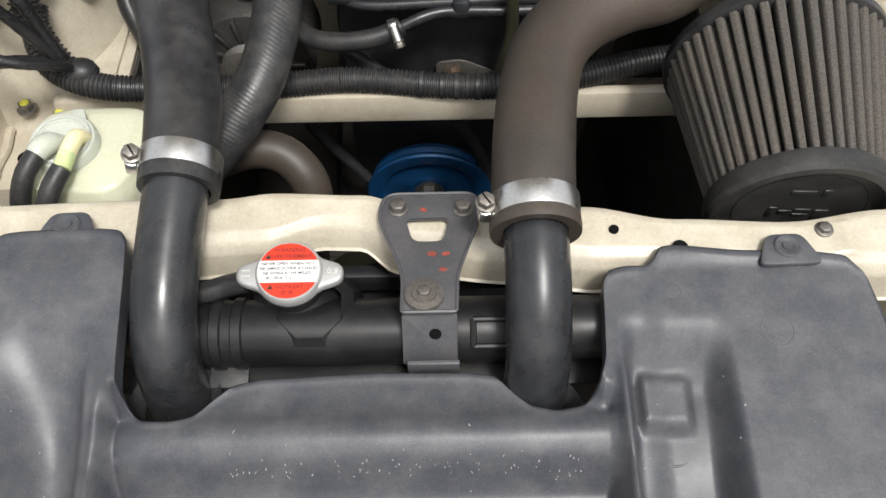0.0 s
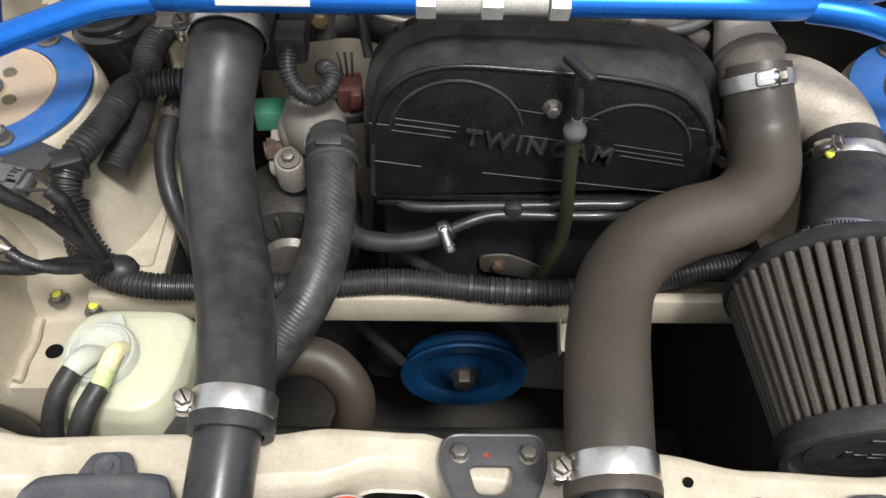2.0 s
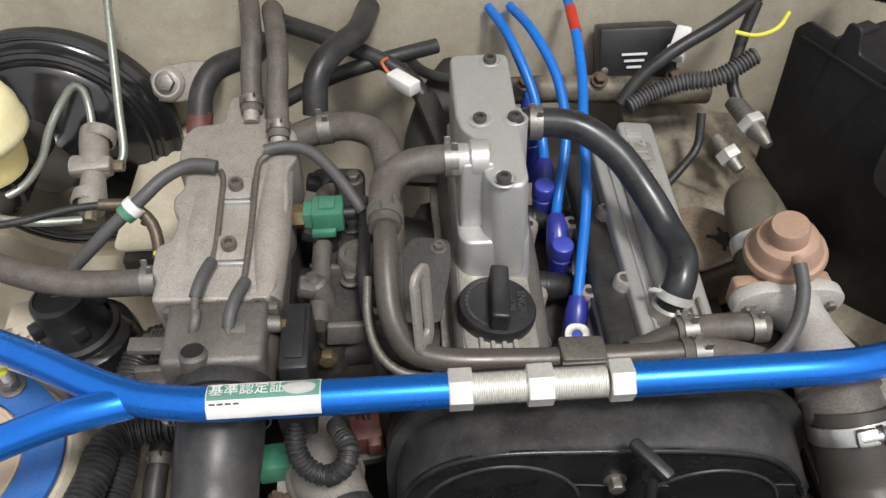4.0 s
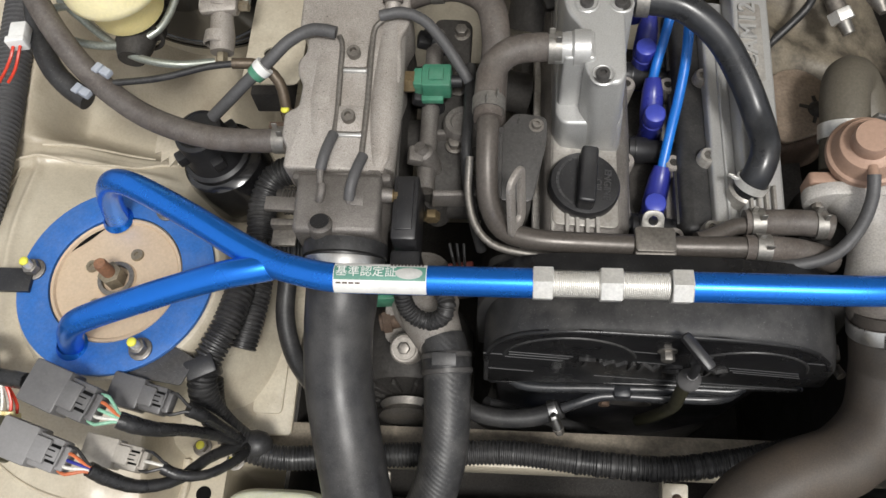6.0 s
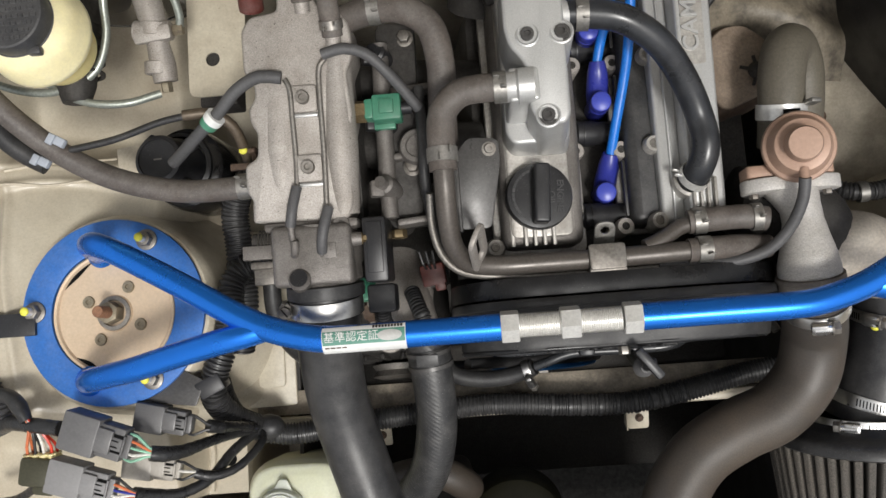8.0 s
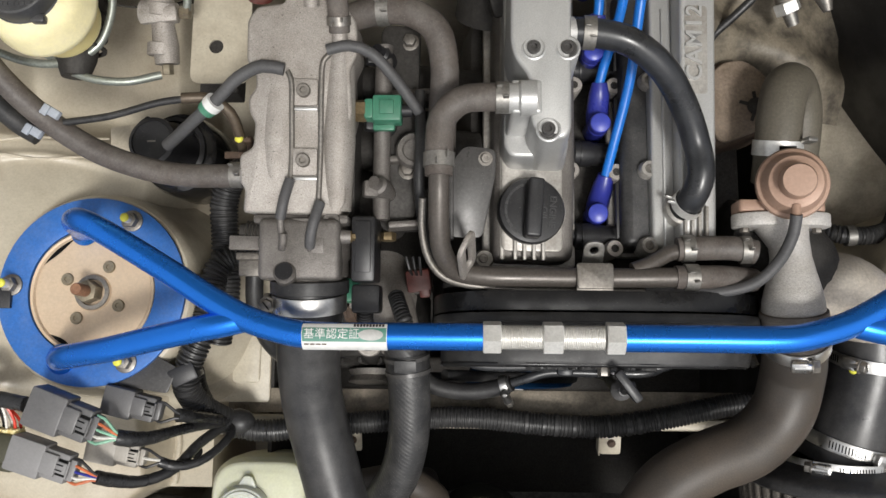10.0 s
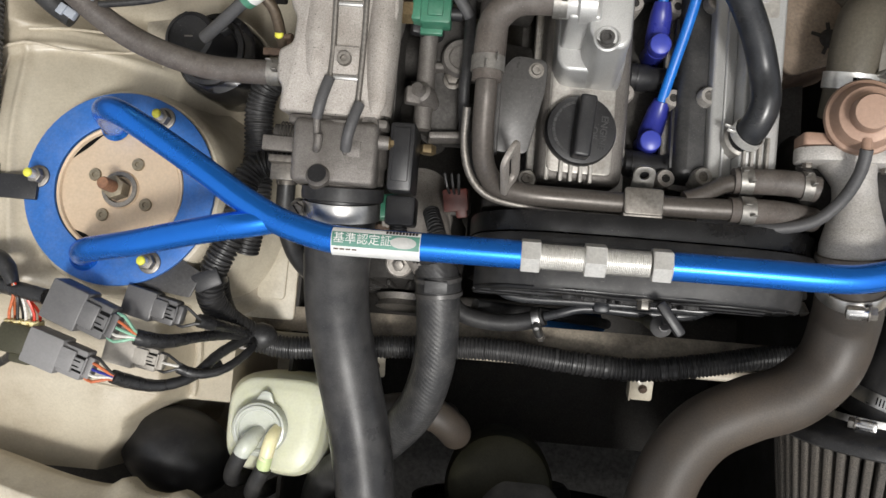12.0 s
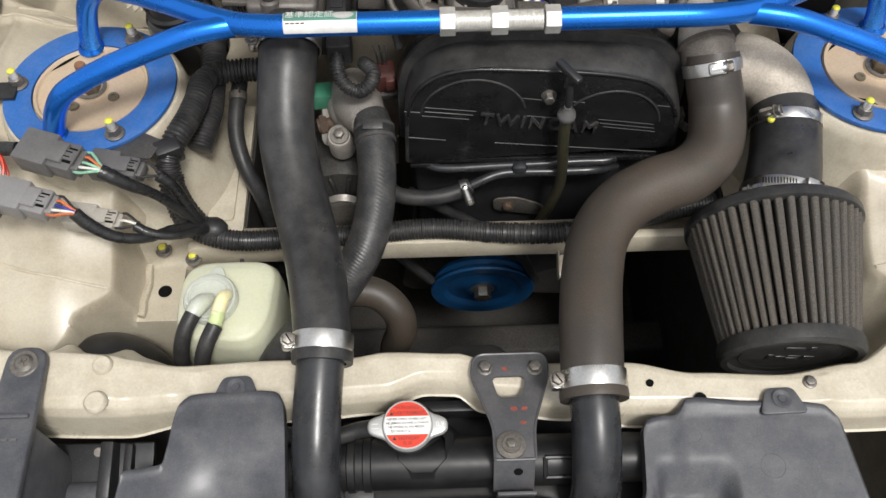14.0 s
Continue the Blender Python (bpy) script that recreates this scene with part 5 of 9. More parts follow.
part("housing", lathe([(0, 0.055), (0.045, 0.055), (0.056, 0.048), (0.060, 0.035), (0.060, -0.05), (0, -0.05)], pose(-0.062, 0.478, 0.700), 40), OLIVE, ow)
# cam covers
vl = thing("cam_cover", (-0.022, 0.88, 0.99), "bare ribbed aluminium cam cover with the oil filler", "cam cover", "cam covers")
part("cover", prism(rounded([(-0.036, -0.118), (0.033, -0.118), (0.036, -0.03), (0.036, 0.13), (-0.036, 0.13), (-0.036, 0.0)], 0.01), 0.034, eng(-0.0225, 0.885, 0.992), 0.009, 4), CASTMID, vl)
part("top_land", prism(rounded([(-0.026, -0.110), (0.027, -0.110), (0.027, 0.125), (-0.026, 0.125)], 0.006), 0.003, eng(-0.0225, 0.885, 1.0252), 0.001), COVERGREY, vl)
part("edge_strip", box((0.004, 0.235, 0.005), eng(-0.0475, 0.885, 1.0275), 0.0015), COVERGREY, vl)
for rx in (-0.014, -0.006, 0.002, 0.010):
    part("rib", box((0.0032, 0.06, 0.004), eng(-0.0225 + rx, 0.797, 1.0297 - rx * 0.122), 0.001), COVERGREY, vl)
part("flange", prism(rounded([(-0.042, -0.122), (0.041, -0.122), (0.041, 0.135), (-0.042, 0.135)], 0.008), 0.008, eng(-0.0225, 0.885, 0.988), 0.002), COVERGREY, vl)
for bx, by in ((0.0085, 0.860), (0.0085, 0.80), (0.0085, 0.94), (-0.063, 0.858), (-0.063, 0.77)):
    zz = 1.0 - (bx + 0.0225) * 0.122 + 0.002
    part("bolt_boss", lathe([(0, 0.009), (0.007, 0.009), (0.0085, 0.006), (0.009, -0.01), (0, -0.01)], eng(bx, by, zz), 20), COVERGREY, vl)
    part("cover_bolt", socket_head(eng(bx, by, zz + 0.0085), 0.004, 0.004), DULLSTEEL, vl)

vr = thing("cam_cover", (0.09, 0.88, 0.98), "bare aluminium cam cover with raised lettering strip", "cam cover", "cam covers")
part("cover", prism(rounded([(-0.042, -0.105), (0.045, -0.105), (0.045, 0.14), (-0.042, 0.14)], 0.012), 0.032, eng(0.096, 0.885, 0.970), 0.012, 4), COVERDARK, vr, "dark stained cover face")
part("lettering_strip", prism(rounded([(-0.020, -0.104), (0.012, -0.104), (0.012, 0.135), (-0.020, 0.135)], 0.006), 0.030, pose(0.1215, 0.885, 0.998, 4, ROLL, 0), 0.003, 3), SILVER, vr)
part("side_rail", prism(rounded([(-0.0105, -0.104), (0.010, -0.104), (0.010, 0.125), (-0.0105, 0.125)], 0.004), 0.022, pose(0.0915, 0.885, 0.992, 1.5, ROLL, 0), 0.0035, 3), SILVER, vr)
part("rail_lip", box((0.0025, 0.222, 0.004), pose(0.0945, 0.885, 1.0145, 1.5, ROLL, 0), 0.001), SILVER, vr)
for rx in (-0.008, -0.002, 0.004, 0.010):
    part("rib", box((0.003, 0.034, 0.005), pose(0.1165 + rx, 0.798, 1.0245, 4, ROLL, 0), 0.0012), COVERGREY, vr)
part("flange", prism(rounded([(-0.047, -0.108), (0.049, -0.108), (0.049, 0.145), (-0.047, 0.145)], 0.008), 0.008, eng(0.096, 0.885, 0.966), 0.002), COVERGREY, vr)
part("letter_recess", prism(rounded([(-0.0155, 0.030), (0.0045, 0.030), (0.0045, 0.108), (-0.0155, 0.108)], 0.004), 0.0005, pose(0.1215, 0.885, 0.998, 4, ROLL, 0) @ Matrix.Translation((0, 0, 0.0299)), 0), COVERGREY, vr)
lettering("cover_lettering", "CAM12", 0.0200, pose(0.1185, 0.957, 1.0345, 4, ROLL, 0) @ Matrix.Rotation(radians(90), 4, "Z"), SILVER, vr, 0.0018, 1.1)
for k in range(3):
    part("strip_bar", box((0.014, 0.0022, 0.0016), pose(0.118, 0.998 + 0.0035 * k, 1.0372 + 0.0003 * k, 4, ROLL, 0), 0.0004), SILVER, vr)
for bx, by in ((0.0815, 0.851), (0.083, 0.932), (0.080, 0.783)):
    zz = 1.006 - (bx - 0.084) * 0.12
    part("bolt_boss", lathe([(0.0042, 0.0065), (0.0068, 0.0065), (0.0082, 0.004), (0.0088, -0.014), (0, -0.014)], eng(bx, by, zz), 22), COVERGREY, vr, "bright machined bolt boss")
    part("cover_bolt", socket_head(eng(bx, by, zz + 0.003), 0.0040, 0.003), DULLSTEEL, vr)
for by in (0.815, 0.893, 0.968):
    part("web_ridge", box((0.003, 0.05, 0.003), eng(0.055, by, 1.0035), 0.001), COVERDARK, vr)

# spark plug wells and bosses in the valley between the covers
pw = thing("plug_wells", (0.04, 0.88, 0.97), "black rubber plug well tubes between the cam covers", "plug well")
for by in (0.795, 0.871, 0.950):
    part("well_tube", tube([(0.006, by, 0.990), (0.016, by, 0.988), (0.018, by, 0.988), (0.034, by, 0.985), (0.036, by, 0.985), (0.056, by, 0.981)], [0.0098, 0.0098, 0.0118, 0.0118, 0.0104, 0.0104], 20, straight=True), PLASTIC_CLEAN, pw)
    part("tube_rib", lathe([(0.0110, -0.001), (0.0124, -0.0006), (0.0124, 0.0006), (0.0110, 0.001)], basis((0.024, by, 0.987), (1, 0, -0.12)), 24), PLASTIC_CLEAN, pw)
for bx, by in ((0.005, 0.859), (0.0145, 0.853), (0.018, 0.932), (0.054, 0.931), (0.0545, 0.851), (0.052, 0.782)):
    part("well_boss", lathe([(0.0035, 0.008), (0.0070, 0.008), (0.0080, 0.006), (0.0088, -0.05), (0, -0.05)], eng(bx, by, 0.992), 20), CAST, pw, "bright cast bolt boss")
    part("well_bolt", socket_head(eng(bx, by, 0.9965), 0.0036, 0.003), DARK, pw)

# breather box on the left cover
pb = thing("breather_box", (-0.02, 0.92, 1.03), "clean silver cast breather box on the cam cover", "breather box")


def drafted(poly, z0, z1, grow, bevel, slope=0.0):
    """A casting with drafted sides: the outline at its top, wider at its foot, its top rising towards the rear."""
    bm = prism(poly, z1 - z0, Matrix.Translation((0, 0, z0)), bevel, 4)
    cx, cy = sum(p[0] for p in poly) / len(poly), sum(p[1] for p in poly) / len(poly)
    for v in bm.verts:
        k = (z1 - v.co.z) / (z1 - z0)
        d = Vector((v.co.x - cx, v.co.y - cy, 0))
        v.co += d.normalized() * grow * k
        v.co.z += slope * (v.co.y - cy) * (1 - k)
    return bm


part("casting", drafted(rounded([(-0.044, 0.998), (-0.044, 0.926), (-0.041, 0.912), (-0.029, 0.897), (-0.028, 0.862), (-0.021, 0.8495), (-0.002, 0.8495), (0.0025, 0.857), (0.0025, 0.998)], [0.008, 0.004, 0.008, 0.008, 0.004, 0.006, 0.006, 0.006, 0.008], 5), 1.030, 1.119, 0.006, 0.0032, 0.09), SILVER, pb, smooth=35)
part("port_block", drafted(rounded([(-0.0435, 0.8945), (-0.0435, 0.8680), (-0.020, 0.8680), (-0.020, 0.8945)], 0.003, 3), 1.040, 1.119, 0.004, 0.0025), SILVER, pb, smooth=35)
part("foot", drafted(rounded([(-0.047, 0.998), (-0.047, 0.858), (-0.041, 0.8485), (0.003, 0.8485), (0.006, 0.858), (0.006, 0.998)], [0.004, 0.008, 0.008, 0.008, 0.008, 0.004], 5), 1.020, 1.062, 0.004, 0.003), SILVER, pb, smooth=35)
part("left_port", lathe([(0.0, 0.0), (0.011, 0.0), (0.0118, 0.002), (0.0118, 0.014), (0.014, 0.016), (0.014, 0.028), (0, 0.03)], basis((-0.052, 0.881, 1.114), (1, 0, 0)), 26), SILVER, pb)
part("right_port", lathe([(0.0, 0.0), (0.011, 0.0), (0.0118, 0.002), (0.0118, 0.018), (0.0, 0.02)], basis((0.010, 0.940, 1.099), (-1, 0.1, 0.1)), 26), SILVER, pb)
part("bolt_boss", lathe([(0, 0.0), (0.0088, 0.0), (0.0096, -0.0015), (0.0105, -0.06), (0, -0.06)], Matrix.Translation((0.0000, 0.919, 1.1188)), 28), SILVER, pb)
for bx, by, bz in ((-0.0150, 0.8560, 1.1135), (-0.0262, 0.9190, 1.1188), (-0.0002, 0.9190, 1.1185), (-0.012, 0.988, 1.1250)):
    part("bolt_recess", lathe([(0.0098, 0.0015), (0.0085, 0.0022), (0.0072, 0.0012), (0.0068, -0.004), (0, -0.004)], Matrix.Translation((bx, by, bz)), 22), SILVER, pb)
    part("box_bolt", socket_head(Matrix.Translation((bx, by, bz + 0.0008)), 0.0052, 0.0045), STAYDARK, pb)

# oil filler cap
oc = thing("oil_cap", (-0.0235, 0.809, 1.03), "round black plastic oil filler cap with a grip bar", "oil cap")
om = eng(-0.0238, 0.8085, 1.027)
part("cap_disc", lathe([(0.021, -0.004), (0.0275, 0.0), (0.0286, 0.003), (0.0286, 0.009), (0.0274, 0.0115), (0.023, 0.0125), (0.0, 0.0125)], om, 48), PLASTIC_CLEAN, oc)
part("grip", box((0.0135, 0.050, 0.0165), om @ Matrix.Rotation(radians(-4), 4, "Z") @ Matrix.Translation((0.0, 0, 0.0195)), 0.0025, 3), PLASTIC_CLEAN, oc)
lettering("cap_text", "ENGINE", 0.0078, om @ Matrix.Rotation(radians(-94), 4, "Z") @ Matrix.Translation((0.0, 0.0172, 0.0128)), CAPPLASTIC, oc, 0.0004)
lettering("cap_text", "OIL", 0.0078, om @ Matrix.Rotation(radians(-94), 4, "Z") @ Matrix.Translation((0.002, 0.0098, 0.0128)), CAPPLASTIC, oc, 0.0004)
for k in range(13):
    a = radians(112 + 10.5 * k)
    part("cap_mark", box((0.0022, 0.0034, 0.0004), om @ Matrix.Rotation(a, 4, "Z") @ Matrix.Translation((0.0225, 0, 0.0128)), 0), CAPPLASTIC, oc, smooth=0)
# breather hoses
bl = thing("breather_hose", (-0.09, 0.87, 1.11), "grey rubber breather hose with spring clips", "hose", "breather hoses")
part("hose", tube([(-0.042, 0.881, 1.1145), (-0.060, 0.882, 1.1140), (-0.082, 0.880, 1.112), (-0.096, 0.866, 1.110), (-0.0985, 0.845, 1.108), (-0.0985, 0.822, 1.106)], 0.0110, 24), RUBBER_GREY, bl)
spring_clip((-0.0985, 0.834, 1.107), (0, 1, 0.05), 0.0112, bl, 0.011, (0.2, 0, 1))
spring_clip((-0.050, 0.8815, 1.1142), (1, 0, 0), 0.0112, bl, 0.010, (0, 0, 1))
br = thing("breather_hose", (0.1, 0.87, 1.0), "glossy black rubber breather hose between the cam covers", "hose", "breather hoses")
part("hose", tube([(0.002, 0.941, 1.099), (0.025, 0.939, 1.100), (0.050, 0.933, 1.099), (0.078, 0.917, 1.086), (0.100, 0.893, 1.064), (0.114, 0.865, 1.047), (0.118, 0.838, 1.044), (0.113, 0.821, 1.036), (0.108, 0.814, 1.024), (0.107, 0.813, 1.010)], 0.0117, 26), PIPE, br)
spring_clip((0.019, 0.9395, 1.0997), (1, -0.05, 0), 0.0124, br, 0.010, (0, -0.3, 1))
spring_clip((0.1095, 0.8155, 1.0285), (0.35, 0.45, 0.9), 0.0126, br, 0.0065, (-1, 0.2, 0.2), THREAD)
part("spigot", lathe([(0.0132, -0.01), (0.0150, 0.0), (0.0150, 0.004), (0.0125, 0.006)], basis((0.1075, 0.8135, 1.016), (0.15, 0.2, 1)), 28), COVERGREY, br)

# steel coolant pipes along the front of the head
sp = thing("water_pipe", (0.0, 0.755, 1.04), "bent dull steel water pipe across the front of the head", "pipe")
part("main_pipe", tube([(-0.0985, 0.835, 1.107), (-0.0985, 0.81, 1.103), (-0.0985, 0.785, 1.092), (-0.096, 0.766, 1.078), (-0.086, 0.754, 1.062), (-0.065, 0.751, 1.053), (-0.02, 0.7505, 1.048), (0.04, 0.7505, 1.0455), (0.10, 0.7515, 1.044)], 0.0082, 18), PIPESTEEL, sp)
part("side_pipe", tube([(0.060, 0.757, 1.043), (0.075, 0.763, 1.041), (0.090, 0.772, 1.037), (0.104, 0.7755, 1.036)], 0.0068, 14), PIPESTEEL, sp)
part("clip_saddle", prism(rounded([(-0.015, -0.010), (0.015, -0.010), (0.015, 0.011), (-0.015, 0.011)], 0.003), 0.0035, pose(0.027, 0.7505, 1.053, -4, 3, 0), 0.001), DULLSTEEL, sp)
part("clip_side", box((0.03, 0.004, 0.014), pose(0.027, 0.741, 1.048), 0.001), DULLSTEEL, sp)
part("tab", prism(rounded([(-0.0085, -0.016), (0.0085, -0.016), (0.0085, 0.010), (-0.0085, 0.010)], [0.001, 0.001, 0.008, 0.008], 6), 0.0025, pose(0.0285, 0.774, 1.038, 40, 4, 0), 0.0005, 2, holes=(circle(0.0038, 16, 0, 0.002),)), CLIPSTEEL, sp)
loopm = basis((-0.0785, 0.764, 1.096), (0.9, -0.42, 0.12), (0, 1, 0))
part("loop_plate", prism(rounded([(-0.012, -0.038), (0.012, -0.038), (0.012, 0.026), (-0.012, 0.026)], 0.0115, 6), 0.004, loopm @ Matrix.Rotation(radians(-14), 4, "Z"), 0.0010, 2, holes=(rounded([(-0.004, -0.026), (0.004, -0.026), (0.004, 0.019), (-0.004, 0.019)], 0.0038, 5),)), CAST, sp)
part("vacuum_line", tube([(-0.113, 0.812, 1.070), (-0.1135, 0.785, 1.058), (-0.108, 0.764, 1.050), (-0.095, 0.750, 1.045), (-0.06, 0.7425, 1.042), (0.02, 0.741, 1.039), (0.075, 0.7405, 1.0375)], 0.0032, 10), DULLSTEEL, sp)
bk = part("bracket", join(prism(rounded([(-0.018, -0.040), (0.010, -0.040), (0.020, 0.012), (0.020, 0.034), (-0.006, 0.036), (-0.018, 0.02)], 0.006), 0.003, pose(-0.074, 0.822, 1.056, 6, 6, 0), 0.001), box((0.004, 0.06, 0.02), pose(-0.090, 0.81, 1.058, 6, 0, 0), 0.001)), STAYDARK, sp)
part("bracket_screw", socket_head(pose(-0.062, 0.847, 1.061, 6, 6, 0), 0.004, 0.004), DULLSTEEL, bk)
wl = thing("coolant_hose", (0.13, 0.765, 1.035), "grey rubber coolant hose with spring clip", "hose", "head coolant hoses")
part("hose", tube([(0.098, 0.776, 1.036), (0.12, 0.777, 1.036), (0.145, 0.777, 1.036), (0.163, 0.774, 1.035)], 0.0102, 20), RUBBER_GREY, wl)
spring_clip((0.107, 0.7765, 1.036), (1, 0.05, 0), 0.0104, wl, 0.010, (0, 0.1, 1))
spring_clip((0.154, 0.776, 1.0358), (1, 0, 0), 0.0104, wl, 0.008, (0, 0.2, 1))
wl2 = thing("coolant_hose", (0.13, 0.75, 1.03), "grey rubber coolant hose with spring clip", "hose", "head coolant hoses")
part("hose", tube([(0.094, 0.7515, 1.044), (0.115, 0.752, 1.042), (0.14, 0.753, 1.034), (0.165, 0.752, 1.022)], 0.0098, 20), RUBBER_GREY, wl2)
spring_clip((0.107, 0.7517, 1.043), (1, 0, -0.05), 0.0100, wl2, 0.011, (0, -0.1, 1))
vh = thing("vacuum_hose", (0.15, 0.745, 1.04), "thin grey rubber vacuum hose to the brown valve", "hose")
part("hose", tube([(0.070, 0.7408, 1.0378), (0.10, 0.740, 1.038), (0.135, 0.7405, 1.040), (0.160, 0.748, 1.045), (0.176, 0.765, 1.055), (0.1835, 0.785, 1.066), (0.184, 0.799, 1.073)], 0.0048, 14), VACUUM, vh)

# plug leads
BOOTS = [((0.0393, 0.8140, 0.996), [(0.0465, 0.8490, 0.9960), (0.0530, 0.8780, 1.0100), (0.0590, 0.9030, 1.0200), (0.0640, 0.9310, 1.0350), (0.0670, 0.9750, 1.0600), (0.0735, 1.0300, 1.0800), (0.0740, 1.0800, 1.0980), (0.0730, 1.1200, 1.1050)]),
         ((0.0405, 0.8930, 1.011), [(0.0405, 0.9310, 1.0080), (0.0435, 0.9430, 1.0130), (0.0510, 0.9680, 1.0330), (0.0560, 0.9950, 1.0530), (0.0520, 1.0350, 1.0780), (0.0350, 1.0800, 1.0980), (0.0200, 1.1200, 1.1000)]),
         ((0.0340, 0.9550, 1.022), [(0.0385, 0.9900, 1.0200), (0.0390, 1.0050, 1.0280), (0.0320, 1.0350, 1.0620), (0.0150, 1.0800, 1.0920), (0.0000, 1.1200, 1.1000)]),
         ((0.0330, 1.0330, 1.022), [(0.0340, 1.0640, 1.0360), (0.0320, 1.0760, 1.0500), (0.0200, 1.0950, 1.0750), (0.0100, 1.1200, 1.0900)])]
for (bx, by, bz), run in BOOTS:
    sl = thing("plug_lead", (bx, by, 0.98), "bright blue spark plug lead with deep blue boot", "plug lead", "plug leads")
    bm_b = basis((bx, by, bz), (0.0, -0.10, 1))
    e = Vector(run[0])
    boot = part("boot", join(lathe([(0, 0.0), (0.0084, 0.0), (0.0092, -0.0012), (0.0094, -0.0110), (0.0084, -0.0118), (0.0084, -0.0132), (0.0096, -0.0142), (0.0100, -0.06), (0, -0.06)], bm_b, 30), tube([(bx, by - 0.002, bz - 0.026), (bx + (e.x - bx) * 0.35, by + (e.y - by) * 0.35, bz - 0.020), (bx + (e.x - bx) * 0.75, by + (e.y - by) * 0.75, (bz - 0.012 + e.z) / 2), tuple(e)], [0.0096, 0.0104, 0.0092, 0.0068], 20)), BOOT, sl)
    part("boot_cap", lathe([(0.0, 0.0010), (0.0078, 0.0008), (0.0086, 0.0002), (0.0, -0.001)], bm_b, 28), BOOTCAP, boot, "lighter blue round cap")
    part("lead", tube([tuple(e - (Vector(run[1]) - e).normalized() * 0.004)] + run, 0.0044, 14), LEAD, sl)
    if by < 0.85:
        part("sleeve", tube([(0.0745, 1.075, 1.0965), (0.0735, 1.105, 1.1035)], 0.0050, 14, straight=True), RED, sl, "red sleeve on the lead")


# ---- intake side ----
PT = 7.5


def top(x, y, dz=0.0):
    """A pose on the plenum's sloping top."""
    return pose(x, y, 1.0765 + (y - 0.84) * math.tan(radians(PT)) + dz, PT, 1.5, 0)


pl = thing("intake_plenum", (-0.21, 0.89, 1.0), "sand-cast aluminium intake plenum with speckled grain", "intake plenum")
out = [(-0.259, 0.799), (-0.2575, 0.818), (-0.262, 0.824), (-0.262, 0.846), (-0.251, 0.852), (-0.2495, 0.872), (-0.2545, 0.880), (-0.2555, 0.892), (-0.249, 0.900), (-0.2495, 0.912), (-0.257, 0.922), (-0.2565, 0.955), (-0.249, 0.966), (-0.226, 0.969), (-0.224, 0.998), (-0.196, 1.000), (-0.194, 0.972), (-0.178, 0.968), (-0.168, 0.955), (-0.1655, 0.93), (-0.1725, 0.915), (-0.170, 0.88), (-0.1755, 0.86), (-0.175, 0.81), (-0.180, 0.797)]
pm0 = top(-0.21, 0.89)
inv = pm0.inverted()
local = [tuple((inv @ Vector((x, y, 1.083 + (y - 0.89) * 0.13)))[:2]) for x, y in out]
part("upper_casting", prism(rounded(local, 0.004, 3), 0.052, pm0 @ Matrix.Translation((0, 0, -0.052)), 0.006, 4), CAST, pl)
part("left_hump", tube([top(-0.2345, 0.803, -0.016).translation, top(-0.2345, 0.86, -0.014).translation, top(-0.2345, 0.96, -0.016).translation], [0.015, 0.0165, 0.014], 24), CAST, pl)
part("right_hump", tube([top(-0.185, 0.803, -0.013).translation, top(-0.1835, 0.86, -0.0110).translation, top(-0.182, 0.955, -0.013).translation], [0.0125, 0.0145, 0.012], 24), CAST, pl)
part("lower_casting", box((0.080, 0.17, 0.08), pose(-0.212, 0.885, 0.99, 5, 0, 0), 0.012), CAST_GRIMY_SHADED, pl)
for by, bz in ((0.896, 0.0045), (0.840, 0.0045)):
    part("bolt_pad", prism(rounded([(-0.011, -0.011), (0.011, -0.011), (0.011, 0.011), (-0.011, 0.011)], 0.003), 0.004, top(-0.209, by, -0.0005), 0.001), CAST, pl)
    part("plenum_bolt", socket_head(top(-0.209, by, 0.0035), 0.0055, 0.006), DULLSTEEL, pl)
    part("pad_edge", box((0.022, 0.003, 0.0045), top(-0.209, by - 0.0135, 0.001), 0.001), SILVER, pl)
part("vacuum_tube", tube([top(-0.2225, 0.912, 0.004).translation, top(-0.2195, 0.905, 0.004).translation, top(-0.219, 0.88, 0.003).translation, top(-0.219, 0.84, 0.002).translation, top(-0.220, 0.825, 0.003).translation], 0.0023, 10), DULLSTEEL, pl)
part("vacuum_tube", tube([top(-0.188, 0.926, 0.004).translation, top(-0.1935, 0.920, 0.004).translation, top(-0.195, 0.905, 0.003).translation, top(-0.1955, 0.85, 0.002).translation, top(-0.197, 0.805, 0.002).translation], 0.0023, 10), DULLSTEEL, pl)
for nx, ny, nz in ((-0.2035, 0.985, 0.006), (-0.1805, 0.955, 0.004)):
    part("hose_nipple", tube([top(nx, ny - 0.02, nz - 0.004).translation, top(nx, ny, nz + 0.006).translation, top(nx, ny + 0.02, nz + 0.014).translation], [0.0065, 0.0062, 0.006], 16), CAST, pl)
